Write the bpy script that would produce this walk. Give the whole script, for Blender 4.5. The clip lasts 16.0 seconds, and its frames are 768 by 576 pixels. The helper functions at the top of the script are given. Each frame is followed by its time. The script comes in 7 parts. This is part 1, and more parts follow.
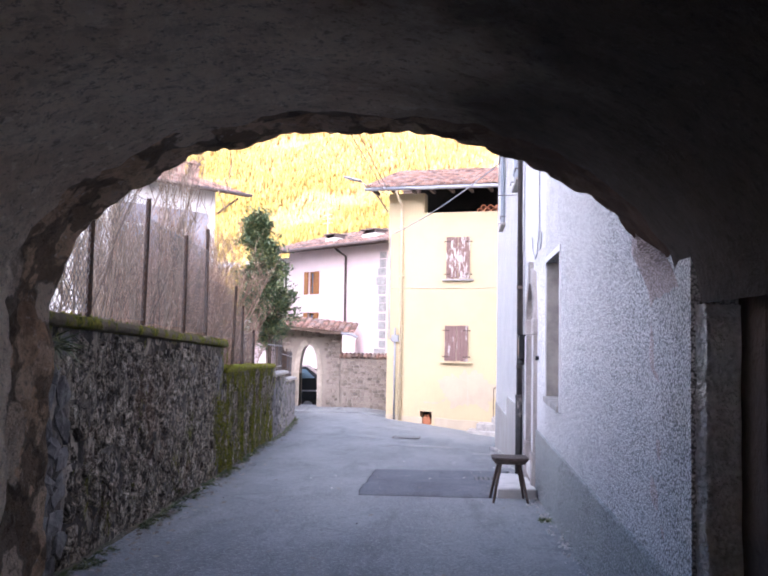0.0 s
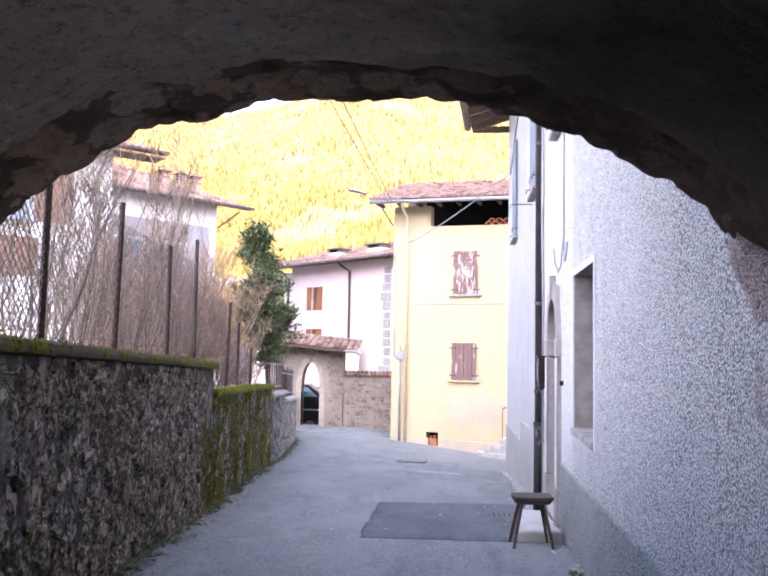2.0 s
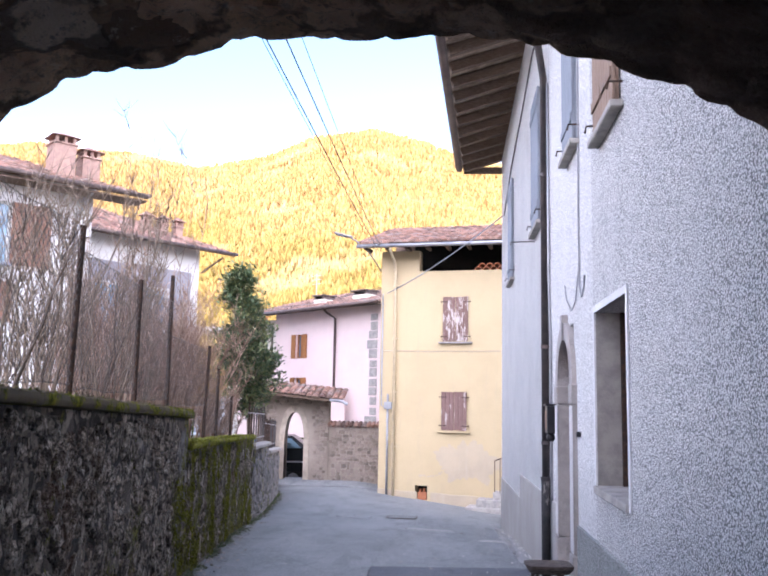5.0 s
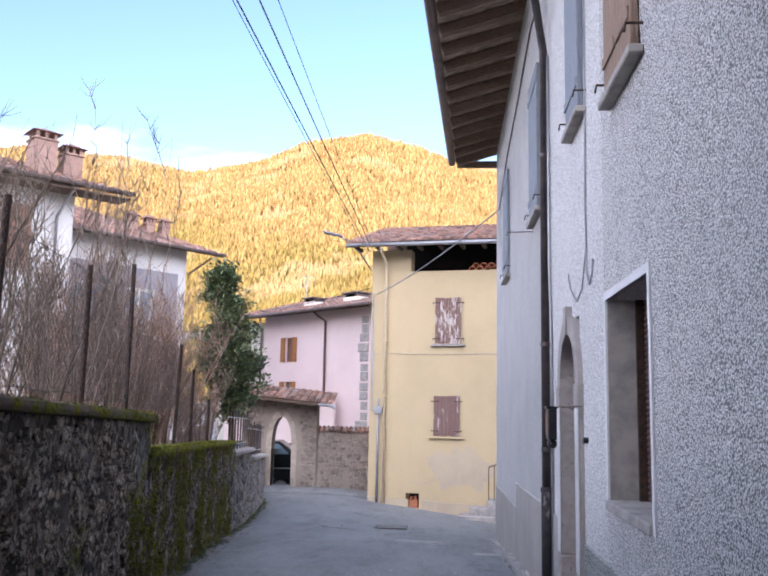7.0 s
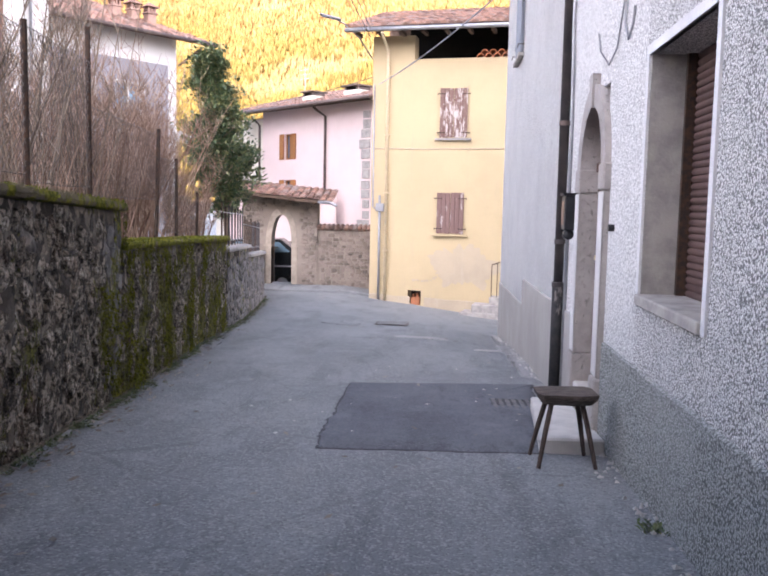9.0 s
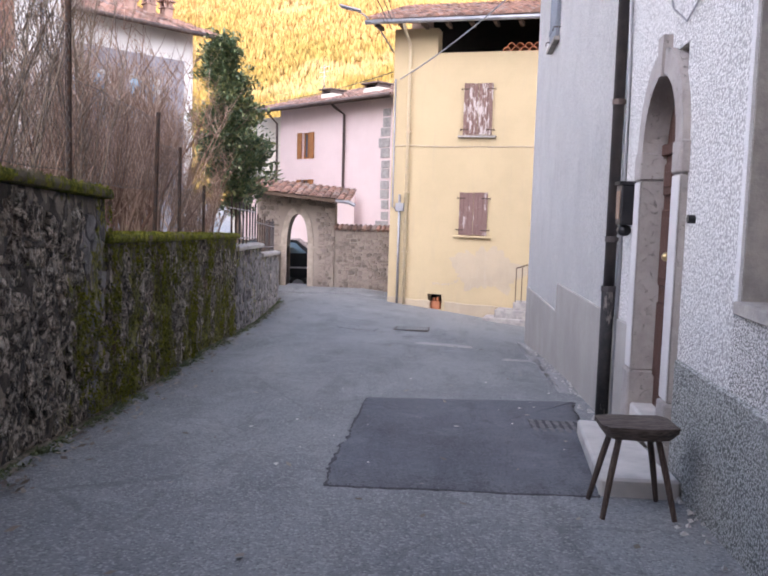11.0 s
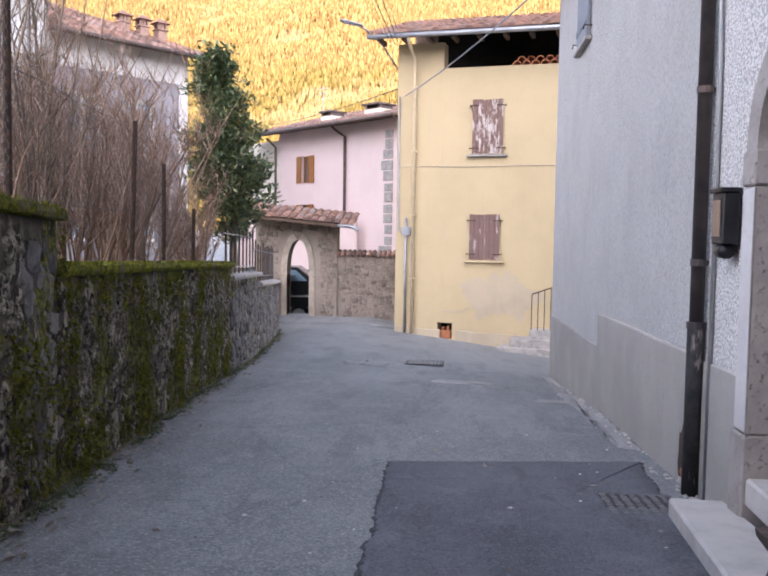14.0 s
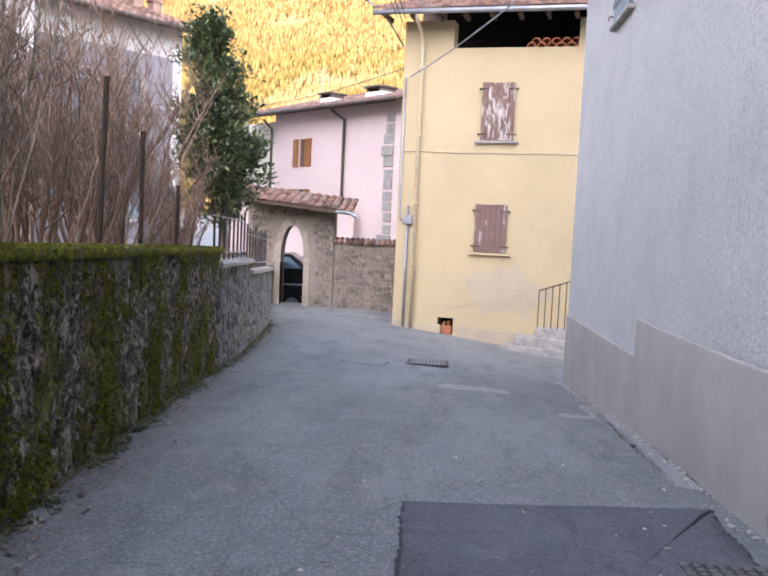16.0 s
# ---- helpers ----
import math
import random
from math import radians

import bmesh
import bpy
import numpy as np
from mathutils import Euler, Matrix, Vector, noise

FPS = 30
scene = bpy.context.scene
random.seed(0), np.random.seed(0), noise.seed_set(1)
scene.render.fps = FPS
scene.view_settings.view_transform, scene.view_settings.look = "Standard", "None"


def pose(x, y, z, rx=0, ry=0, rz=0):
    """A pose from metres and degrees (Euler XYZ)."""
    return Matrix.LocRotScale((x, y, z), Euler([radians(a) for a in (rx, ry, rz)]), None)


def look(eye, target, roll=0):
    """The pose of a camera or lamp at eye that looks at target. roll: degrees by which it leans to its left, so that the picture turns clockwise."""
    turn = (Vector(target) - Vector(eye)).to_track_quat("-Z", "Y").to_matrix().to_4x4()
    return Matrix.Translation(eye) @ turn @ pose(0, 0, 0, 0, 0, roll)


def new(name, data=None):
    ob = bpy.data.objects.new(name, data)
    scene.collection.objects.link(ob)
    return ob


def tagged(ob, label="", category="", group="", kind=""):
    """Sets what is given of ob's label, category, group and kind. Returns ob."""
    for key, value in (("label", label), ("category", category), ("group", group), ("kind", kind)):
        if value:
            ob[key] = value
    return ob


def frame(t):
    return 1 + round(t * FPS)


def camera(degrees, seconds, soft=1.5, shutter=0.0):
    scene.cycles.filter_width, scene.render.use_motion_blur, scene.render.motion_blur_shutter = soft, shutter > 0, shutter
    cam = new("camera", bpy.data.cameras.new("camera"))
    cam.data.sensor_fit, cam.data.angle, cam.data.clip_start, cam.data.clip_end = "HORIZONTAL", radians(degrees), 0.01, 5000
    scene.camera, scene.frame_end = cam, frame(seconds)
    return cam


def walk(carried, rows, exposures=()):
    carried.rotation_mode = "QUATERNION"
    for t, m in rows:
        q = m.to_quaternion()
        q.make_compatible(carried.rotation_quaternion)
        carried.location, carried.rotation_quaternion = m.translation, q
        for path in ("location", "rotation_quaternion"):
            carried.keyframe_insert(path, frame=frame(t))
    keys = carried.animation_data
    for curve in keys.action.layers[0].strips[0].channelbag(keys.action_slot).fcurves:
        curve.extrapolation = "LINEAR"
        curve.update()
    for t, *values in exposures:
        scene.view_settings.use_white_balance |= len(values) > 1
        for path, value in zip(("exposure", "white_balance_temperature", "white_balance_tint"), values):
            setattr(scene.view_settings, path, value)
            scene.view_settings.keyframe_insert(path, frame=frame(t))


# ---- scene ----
cam = camera(50.2, 16.0, soft=2.0)
WALK = [
    (0, look((1.131, 0.506, 1.676), (0.971, 2.496, 1.793), 1.00)),
    (0.5, look((1.094, 0.964, 1.703), (0.934, 2.954, 1.820), 1.00)),
    (1, look((1.060, 1.392, 1.728), (0.900, 3.382, 1.845), 1.00)),
    (1.5, look((1.054, 1.382, 1.731), (0.889, 3.371, 1.868), 1.10)),
    (2, look((1.046, 1.378, 1.733), (0.875, 3.365, 1.888), 1.10)),
    (2.5, look((1.041, 1.399, 1.730), (0.864, 3.383, 1.906), 1.20)),
    (3, look((0.990, 1.499, 1.727), (0.815, 3.480, 1.936), 1.40)),
    (3.5, look((0.913, 1.626, 1.727), (0.751, 3.605, 1.964), 1.40)),
    (4, look((0.891, 1.776, 1.711), (0.745, 3.755, 1.962), 1.20)),
    (6.5, look((0.889, 2.773, 1.699), (0.763, 4.747, 1.998), 1.20)),
    (7, look((0.928, 2.970, 1.680), (0.809, 4.946, 1.969), 1.20)),
    (7.5, look((0.882, 3.210, 1.661), (0.772, 5.198, 1.855), 1.20)),
    (8, look((0.861, 3.427, 1.629), (0.753, 5.424, 1.652), 0.70)),
    (8.5, look((0.902, 3.666, 1.601), (0.788, 5.661, 1.522), 0.70)),
    (9, look((0.942, 3.831, 1.567), (0.823, 5.819, 1.375), 1.20)),
    (11.5, look((0.760, 4.941, 1.461), (0.591, 6.926, 1.284), 1.60)),
    (12, look((0.676, 5.105, 1.457), (0.503, 7.091, 1.295), 1.30)),
    (12.5, look((0.669, 5.351, 1.454), (0.495, 7.338, 1.308), 0.90)),
    (13, look((0.664, 5.534, 1.447), (0.490, 7.521, 1.308), 1.00)),
    (13.5, look((0.600, 5.772, 1.439), (0.429, 7.760, 1.303), 1.30)),
    (14, look((0.578, 6.014, 1.438), (0.414, 8.003, 1.315), 0.90)),
    (14.5, look((0.590, 6.298, 1.443), (0.436, 8.290, 1.342), 1.50)),
    (15, look((0.489, 6.578, 1.420), (0.341, 8.570, 1.321), 2.60)),
    (15.5, look((0.364, 6.823, 1.429), (0.227, 8.815, 1.319), 2.80)),
    (16, look((0.325, 7.109, 1.423), (0.182, 9.098, 1.273), 2.70)),
]

EXPOSURES = [(0, 2.62, 5950, 26), (3.0, 2.65, 5950, 26), (4.2, 2.5, 5950, 25), (5.4, 2.0, 5850, 23), (6.3, 1.68, 5900, 22),
             (7.5, 1.68, 6000, 22), (8.2, 1.82, 6350, 24), (9.2, 2.27, 6350, 23), (11.4, 1.95, 6350, 23), (13.0, 1.96, 6200, 22),
             (14.0, 1.86, 6250, 21), (14.5, 1.6, 6350, 23), (15.2, 1.78, 6300, 22), (16.0, 1.96, 6200, 20)]
walk(cam, WALK, EXPOSURES)

# ---- light: a low winter sun behind an added, unseen ridge, and the open sky ----
SUN_ELEV, SUN_AZ = radians(13), radians(196)      # azimuth clockwise from +y: the sun stands behind the walker
world = bpy.data.worlds.new("sky_world")
scene.world = world
world.use_nodes = True
wn, wl = world.node_tree.nodes, world.node_tree.links
wn.clear()
sky = wn.new("ShaderNodeTexSky")
sky.sky_type, sky.sun_disc, sky.sun_elevation, sky.sun_rotation = "NISHITA", False, SUN_ELEV, SUN_AZ
sky.air_density, sky.dust_density, sky.ozone_density = 1.0, 0.3, 1.6
geo = wn.new("ShaderNodeTexCoord")
mapg = wn.new("ShaderNodeMapping")
mapg.inputs["Scale"].default_value = (1.6, 1.6, 5.5)
wl.new(geo.outputs["Generated"], mapg.inputs["Vector"])
cloud = wn.new("ShaderNodeTexNoise")
cloud.inputs["Scale"].default_value, cloud.inputs["Detail"].default_value, cloud.inputs["Roughness"].default_value = 1.7, 6, 0.55
wl.new(mapg.outputs["Vector"], cloud.inputs["Vector"])
sep = wn.new("ShaderNodeSeparateXYZ")
wl.new(geo.outputs["Generated"], sep.inputs["Vector"])
low = wn.new("ShaderNodeMapRange")
low.inputs[1].default_value, low.inputs[2].default_value, low.inputs[3].default_value, low.inputs[4].default_value = 0.2, 0.48, 0.30, -0.13
wl.new(sep.outputs["Z"], low.inputs[0])
add = wn.new("ShaderNodeMath")
wl.new(cloud.outputs["Fac"], add.inputs[0]), wl.new(low.outputs[0], add.inputs[1])
clear = wn.new("ShaderNodeMapRange")          # cloud thins towards the mountains ahead; the unseen bank behind is added for light
clear.inputs[1].default_value, clear.inputs[2].default_value, clear.inputs[3].default_value, clear.inputs[4].default_value = -0.6, 0.8, 0.42, -0.15
wl.new(sep.outputs["Y"], clear.inputs[0])
add2 = wn.new("ShaderNodeMath")
wl.new(add.outputs[0], add2.inputs[0]), wl.new(clear.outputs[0], add2.inputs[1])
ramp = wn.new("ShaderNodeMapRange")
ramp.interpolation_type = "SMOOTHSTEP"
ramp.inputs[1].default_value, ramp.inputs[2].default_value, ramp.inputs[4].default_value = 0.5, 0.88, 0.85
wl.new(add2.outputs[0], ramp.inputs[0])
mixc = wn.new("ShaderNodeMix")
mixc.data_type = "RGBA"
mixc.inputs["B"].default_value = (16.0, 16.2, 17.0, 1)
wl.new(ramp.outputs[0], mixc.inputs["Factor"]), wl.new(sky.outputs[0], mixc.inputs["A"])
bg = wn.new("ShaderNodeBackground")
bg.inputs["Strength"].default_value = 0.13
wl.new(mixc.outputs["Result"], bg.inputs["Color"])
wout = wn.new("ShaderNodeOutputWorld")
wl.new(bg.outputs[0], wout.inputs["Surface"])

sun = new("sun", bpy.data.lights.new("sun", "SUN"))
sun.data.energy, sun.data.angle, sun.data.color = 2.0, radians(0.5), (1.0, 0.77, 0.54)
sun_from = Vector((math.sin(SUN_AZ) * math.cos(SUN_ELEV), math.cos(SUN_AZ) * math.cos(SUN_ELEV), math.sin(SUN_ELEV)))
sun.matrix_world = look(sun_from * 100, (0, 0, 0))

# ---- helpers ----
R = random.Random(7)


def rn(a, b):
    return R.uniform(a, b)


def mesh_of(name, bm, material, smooth=False, normals=True):
    if normals:
        bmesh.ops.recalc_face_normals(bm, faces=bm.faces)
    if smooth:
        for f in bm.faces:
            f.smooth = True
    me = bpy.data.meshes.new(name)
    bm.to_mesh(me)
    bm.free()
    if material:
        me.materials.append(material)
    return me


def part(name, bm, material, parent, label="", smooth=False):
    ob = new(name, mesh_of(name, bm, material, smooth))
    ob.parent = parent
    if label:
        tagged(ob, label)
    return ob


def thing(name, m, label, category, group="", kind=""):
    ob = new(name)
    ob.matrix_world = m
    ob.empty_display_size = 0.1
    return tagged(ob, label, category, group, kind)


def solid(name, bm, material, label, category="", group="", kind="", m=None, smooth=False):
    ob = new(name, mesh_of(name, bm, material, smooth))
    if m is not None:
        ob.matrix_world = m
    return tagged(ob, label, category, group, kind)


def box(bm, x0, y0, z0, x1, y1, z1, bevel=0.0, m=None):
    r = bmesh.ops.create_cube(bm, size=1)
    v = r["verts"]
    for a in v:
        a.co = Vector((x0 + (a.co.x + .5) * (x1 - x0), y0 + (a.co.y + .5) * (y1 - y0), z0 + (a.co.z + .5) * (z1 - z0)))
    if bevel:
        e = list({e for a in v for e in a.link_edges})
        out = bmesh.ops.bevel(bm, geom=e, offset=bevel, segments=1, affect="EDGES")
        v = list({a for f in out["faces"] for a in f.verts} | {a for a in v if a.is_valid})
    if m is not None:
        bmesh.ops.transform(bm, matrix=m, verts=[a for a in v if a.is_valid])
    return bm


def tube(bm, pts, radii, n=6, caps=True):
    pts = [Vector(p) for p in pts]
    if not hasattr(radii, "__len__"):
        radii = [radii] * len(pts)
    rings, u = [], None
    for i, p in enumerate(pts):
        d = (pts[min(i + 1, len(pts) - 1)] - pts[max(i - 1, 0)]).normalized()
        u = (u - d * u.dot(d)) if u is not None else d.orthogonal()
        u = u.normalized() if u.length > 1e-6 else d.orthogonal().normalized()
        w = d.cross(u)
        rings.append([bm.verts.new(p + (u * math.cos(2 * math.pi * k / n) + w * math.sin(2 * math.pi * k / n)) * radii[i]) for k in range(n)])
    for a, b in zip(rings, rings[1:]):
        for k in range(n):
            bm.faces.new((a[k], a[(k + 1) % n], b[(k + 1) % n], b[k]))
    if caps and n > 2:
        bm.faces.new(rings[0][::-1])
        bm.faces.new(rings[-1])
    return bm


def prism(bm, poly, y0, y1):
    """A polygon in x and z, pushed from y0 to y1."""
    a = [bm.verts.new((x, y0, z)) for x, z in poly]
    b = [bm.verts.new((x, y1, z)) for x, z in poly]
    bm.faces.new(a)
    bm.faces.new(b[::-1])
    for i in range(len(poly)):
        j = (i + 1) % len(poly)
        bm.faces.new((a[i], b[i], b[j], a[j]))
    return bm


def wall_with_holes(bm, x0, x1, z0, z1, holes, thick, lower=None):
    """A wall in x and z from y = 0 to thick; holes are (x0, x1, z0, z1). lower gives the foot's z for an x."""
    xs = sorted({x0, x1, *[h[0] for h in holes], *[h[1] for h in holes]})
    zs = sorted({z0, z1, *[h[2] for h in holes], *[h[3] for h in holes]})
    full = {}
    for i in range(len(xs) - 1):
        for k in range(len(zs) - 1):
            cx, cz = (xs[i] + xs[i + 1]) / 2, (zs[k] + zs[k + 1]) / 2
            full[i, k] = not any(h[0] < cx < h[1] and h[2] < cz < h[3] for h in holes)

    def q(*c):
        bm.faces.new([bm.verts.new(p) for p in c])
    for (i, k), f in full.items():
        if not f:
            continue
        a, b, c, d = xs[i], xs[i + 1], zs[k], zs[k + 1]
        q((a, 0, c), (b, 0, c), (b, 0, d), (a, 0, d))
        q((a, thick, c), (a, thick, d), (b, thick, d), (b, thick, c))
        if not full.get((i - 1, k), False):
            q((a, 0, c), (a, 0, d), (a, thick, d), (a, thick, c))
        if not full.get((i + 1, k), False):
            q((b, 0, c), (b, thick, c), (b, thick, d), (b, 0, d))
        if not full.get((i, k - 1), False):
            q((a, 0, c), (a, thick, c), (b, thick, c), (b, 0, c))
        if not full.get((i, k + 1), False):
            q((a, 0, d), (b, 0, d), (b, thick, d), (a, thick, d))
    bmesh.ops.remove_doubles(bm, verts=bm.verts, dist=1e-4)
    return bm


def frame_of(origin, degrees):
    """A pose whose x axis runs along a facade and whose y axis goes into it."""
    return pose(*origin, 0, 0, degrees)


# ---- materials ----
class Mat:
    def __init__(self, name, rough=0.9, metal=0.0, spec=0.3):
        self.m = bpy.data.materials.new(name)
        self.m.use_nodes = True
        self.t = self.m.node_tree
        self.b = self.t.nodes["Principled BSDF"]
        self.b.inputs["Roughness"].default_value, self.b.inputs["Metallic"].default_value = rough, metal
        self.b.inputs["Specular IOR Level"].default_value = spec
        self.co = self.t.nodes.new("ShaderNodeTexCoord")
        g = self.t.nodes.new("ShaderNodeNewGeometry")
        self.pos = g.outputs["Position"]
        self.island = g.outputs["Random Per Island"]

    def n(self, kind, **kw):
        return self.t.nodes.new(kind)

    def link(self, a, b):
        self.t.links.new(a, b)

    def noise(self, scale, detail=4, rough=0.55, stretch=None, vec=None):
        n = self.n("ShaderNodeTexNoise")
        n.inputs["Scale"].default_value, n.inputs["Detail"].default_value, n.inputs["Roughness"].default_value = scale, detail, rough
        v = vec or self.pos
        if stretch:
            mp = self.n("ShaderNodeMapping")
            mp.inputs["Scale"].default_value = stretch
            self.link(v, mp.inputs["Vector"])
            v = mp.outputs["Vector"]
        self.link(v, n.inputs["Vector"])
        return n.outputs["Fac"]

    def warp(self, scale, amount):
        n = self.n("ShaderNodeTexNoise")
        n.inputs["Scale"].default_value, n.inputs["Detail"].default_value = scale, 3
        self.link(self.pos, n.inputs["Vector"])
        s = self.n("ShaderNodeVectorMath")
        s.operation = "MULTIPLY_ADD"
        s.inputs[1].default_value = (amount, amount, amount)
        self.link(n.outputs["Color"], s.inputs[0]), self.link(self.pos, s.inputs[2])
        return s.outputs[0]

    def chips(self, scale, stretch):
        n = self.n("ShaderNodeTexVoronoi")
        n.inputs["Scale"].default_value = scale
        mp = self.n("ShaderNodeMapping")
        mp.inputs["Scale"].default_value = stretch
        self.link(self.warp(14, 0.15), mp.inputs["Vector"])
        self.link(mp.outputs["Vector"], n.inputs["Vector"])
        return self.axis(0, n.outputs["Color"]), n.outputs["Distance"]

    def voronoi(self, scale, feature="F1", out="Distance", stretch=None, rand=1.0):
        n = self.n("ShaderNodeTexVoronoi")
        n.feature = feature
        n.inputs["Scale"].default_value = scale
        n.inputs["Randomness"].default_value = rand
        v = self.pos
        if stretch:
            mp = self.n("ShaderNodeMapping")
            mp.inputs["Scale"].default_value = stretch
            self.link(v, mp.inputs["Vector"])
            v = mp.outputs["Vector"]
        self.link(v, n.inputs["Vector"])
        return n.outputs[out]

    def step(self, fac, a, b, lo=0.0, hi=1.0):
        n = self.n("ShaderNodeMapRange")
        n.interpolation_type = "SMOOTHSTEP"
        n.inputs[1].default_value, n.inputs[2].default_value, n.inputs[3].default_value, n.inputs[4].default_value = a, b, lo, hi
        self.link(fac, n.inputs[0])
        return n.outputs[0]

    def math(self, op, a, b):
        n = self.n("ShaderNodeMath")
        n.operation = op
        for i, v in enumerate((a, b)):
            if isinstance(v, (int, float)):
                n.inputs[i].default_value = v
            else:
                self.link(v, n.inputs[i])
        return n.outputs[0]

    def axis(self, k, vec=None):
        n = self.n("ShaderNodeSeparateXYZ")
        self.link(vec or self.pos, n.inputs[0])
        return n.outputs[k]

    def mix(self, fac, a, b, mode="MIX"):
        n = self.n("ShaderNodeMix")
        n.data_type, n.blend_type = "RGBA", mode
        for key, v in (("Factor", fac), ("A", a), ("B", b)):
            if key == "Factor" and isinstance(v, (int, float)):
                n.inputs[0].default_value = v
            elif key == "Factor":
                self.link(v, n.inputs[0])
            elif isinstance(v, tuple):
                n.inputs[key].default_value = (*v, 1)
            else:
                self.link(v, n.inputs[key])
        return n.outputs["Result"]

    def ramp(self, fac, stops):
        n = self.n("ShaderNodeValToRGB")
        e = n.color_ramp.elements
        while len(e) < len(stops):
            e.new(0.5)
        for el, (p, c) in zip(e, stops):
            el.position, el.color = p, (*c, 1)
        self.link(fac, n.inputs[0])
        return n.outputs[0]

    def random(self):
        return self.n("ShaderNodeObjectInfo").outputs["Random"]

    def color(self, c):
        if isinstance(c, tuple):
            self.b.inputs["Base Color"].default_value = (*c, 1)
        else:
            self.link(c, self.b.inputs["Base Color"])
        return self

    def rough(self, r):
        self.link(r, self.b.inputs["Roughness"])
        return self

    def bump(self, *layers):
        last = None
        for h, dist, strength in layers:
            n = self.n("ShaderNodeBump")
            n.inputs["Strength"].default_value, n.inputs["Distance"].default_value = strength, dist
            self.link(h, n.inputs["Height"])
            if last:
                self.link(last, n.inputs["Normal"])
            last = n.outputs["Normal"]
        self.link(last, self.b.inputs["Normal"])
        return self


def simple(name, a, b, scale=8, rough=0.8, metal=0.0, bump=0.004, fine=80, stretch=None, lo=0.35, hi=0.7):
    m = Mat(name, rough, metal)
    f = m.noise(scale, 5, 0.6, stretch)
    m.color(m.mix(m.step(f, lo, hi), a, b))
    m.bump((m.noise(fine, 3, 0.6, stretch), bump, 0.5))
    return m.m


def plaster(name, base, dark, stain, grain=140, bump=0.004, streak=0.35):
    m = Mat(name, 0.92)
    c = m.mix(m.step(m.noise(1.1, 5, 0.6), 0.35, 0.7), base, dark)
    runs = m.step(m.noise(2.2, 5, 0.65, (3.0, 3.0, 0.35)), 0.52, 0.78, 0, streak)
    c = m.mix(runs, c, stain)
    c = m.mix(m.step(m.noise(26, 3, 0.6), 0.45, 0.75, 0, 0.18), c, stain)
    m.color(c)
    m.bump((m.noise(5, 4), 0.02, 0.35), (m.noise(grain, 3, 0.7), bump, 0.6))
    return m.m


def pebbledash(name, light, mid, dark, cell=42, depth=0.012, share=0.5):
    m = Mat(name, 0.95)
    d = m.voronoi(cell)
    n2 = m.noise(cell * 1.3, 3, 0.7)
    h = m.math("ADD", m.math("MULTIPLY", d, 0.8), m.math("MULTIPLY", n2, 0.9))
    c = m.ramp(h, [(0.30, light), (0.62, light), (0.78, mid), (0.98, dark)])
    c = m.mix(m.step(m.noise(0.9, 4), 0.42, 0.72, 0, share), c, mid)
    c = m.mix(m.step(m.noise(1.7, 5, 0.7, (1, 1, 0.45)), 0.55, 0.8, 0, 0.3), c, dark)
    m.color(c)
    m.bump((m.noise(4, 4), 0.03, 0.3), (h, -depth, 0.9))
    return m.m


def roughcast(name, base, worn, stain):
    """Thrown lime plaster: soft lumps a few centimetres wide, hollows shaded by colour, with rain stains."""
    m = Mat(name, 0.93)
    n = m.noise(36, 4, 0.6)
    c = m.mix(m.step(m.noise(1.3, 5, 0.65), 0.4, 0.68), base, worn)
    # hollows between lumps and small pits get painted shade, in the stain tone
    c = m.mix(m.step(n, 0.56, 0.36, 0, 0.45), c, stain)
    c = m.mix(m.step(m.noise(58, 4, 0.7), 0.43, 0.31, 0, 0.55), c, tuple(v * 0.85 for v in stain))
    c = m.mix(m.step(m.noise(2.4, 5, 0.65, (3, 3, 0.35)), 0.55, 0.75, 0, 0.3), c, stain)
    m.color(c)
    m.bump((m.noise(4, 4), 0.03, 0.4), (n, 0.10, 1.0), (m.noise(110, 3, 0.7), 0.006, 0.7))
    return m.m


def pitted(name, a, b, pit):
    """Cut tufa with small dark holes."""
    m = Mat(name, 0.9)
    h = m.noise(38, 4, 0.7)
    c = m.mix(m.step(m.noise(5, 5, 0.7), 0.38, 0.66), a, b)
    c = m.mix(m.step(h, 0.36, 0.30, 0, 0.8), c, pit)
    m.color(c)
    m.bump((m.noise(9, 4), 0.015, 0.5), (m.step(h, 0.30, 0.44), 0.012, 0.9))
    return m.m


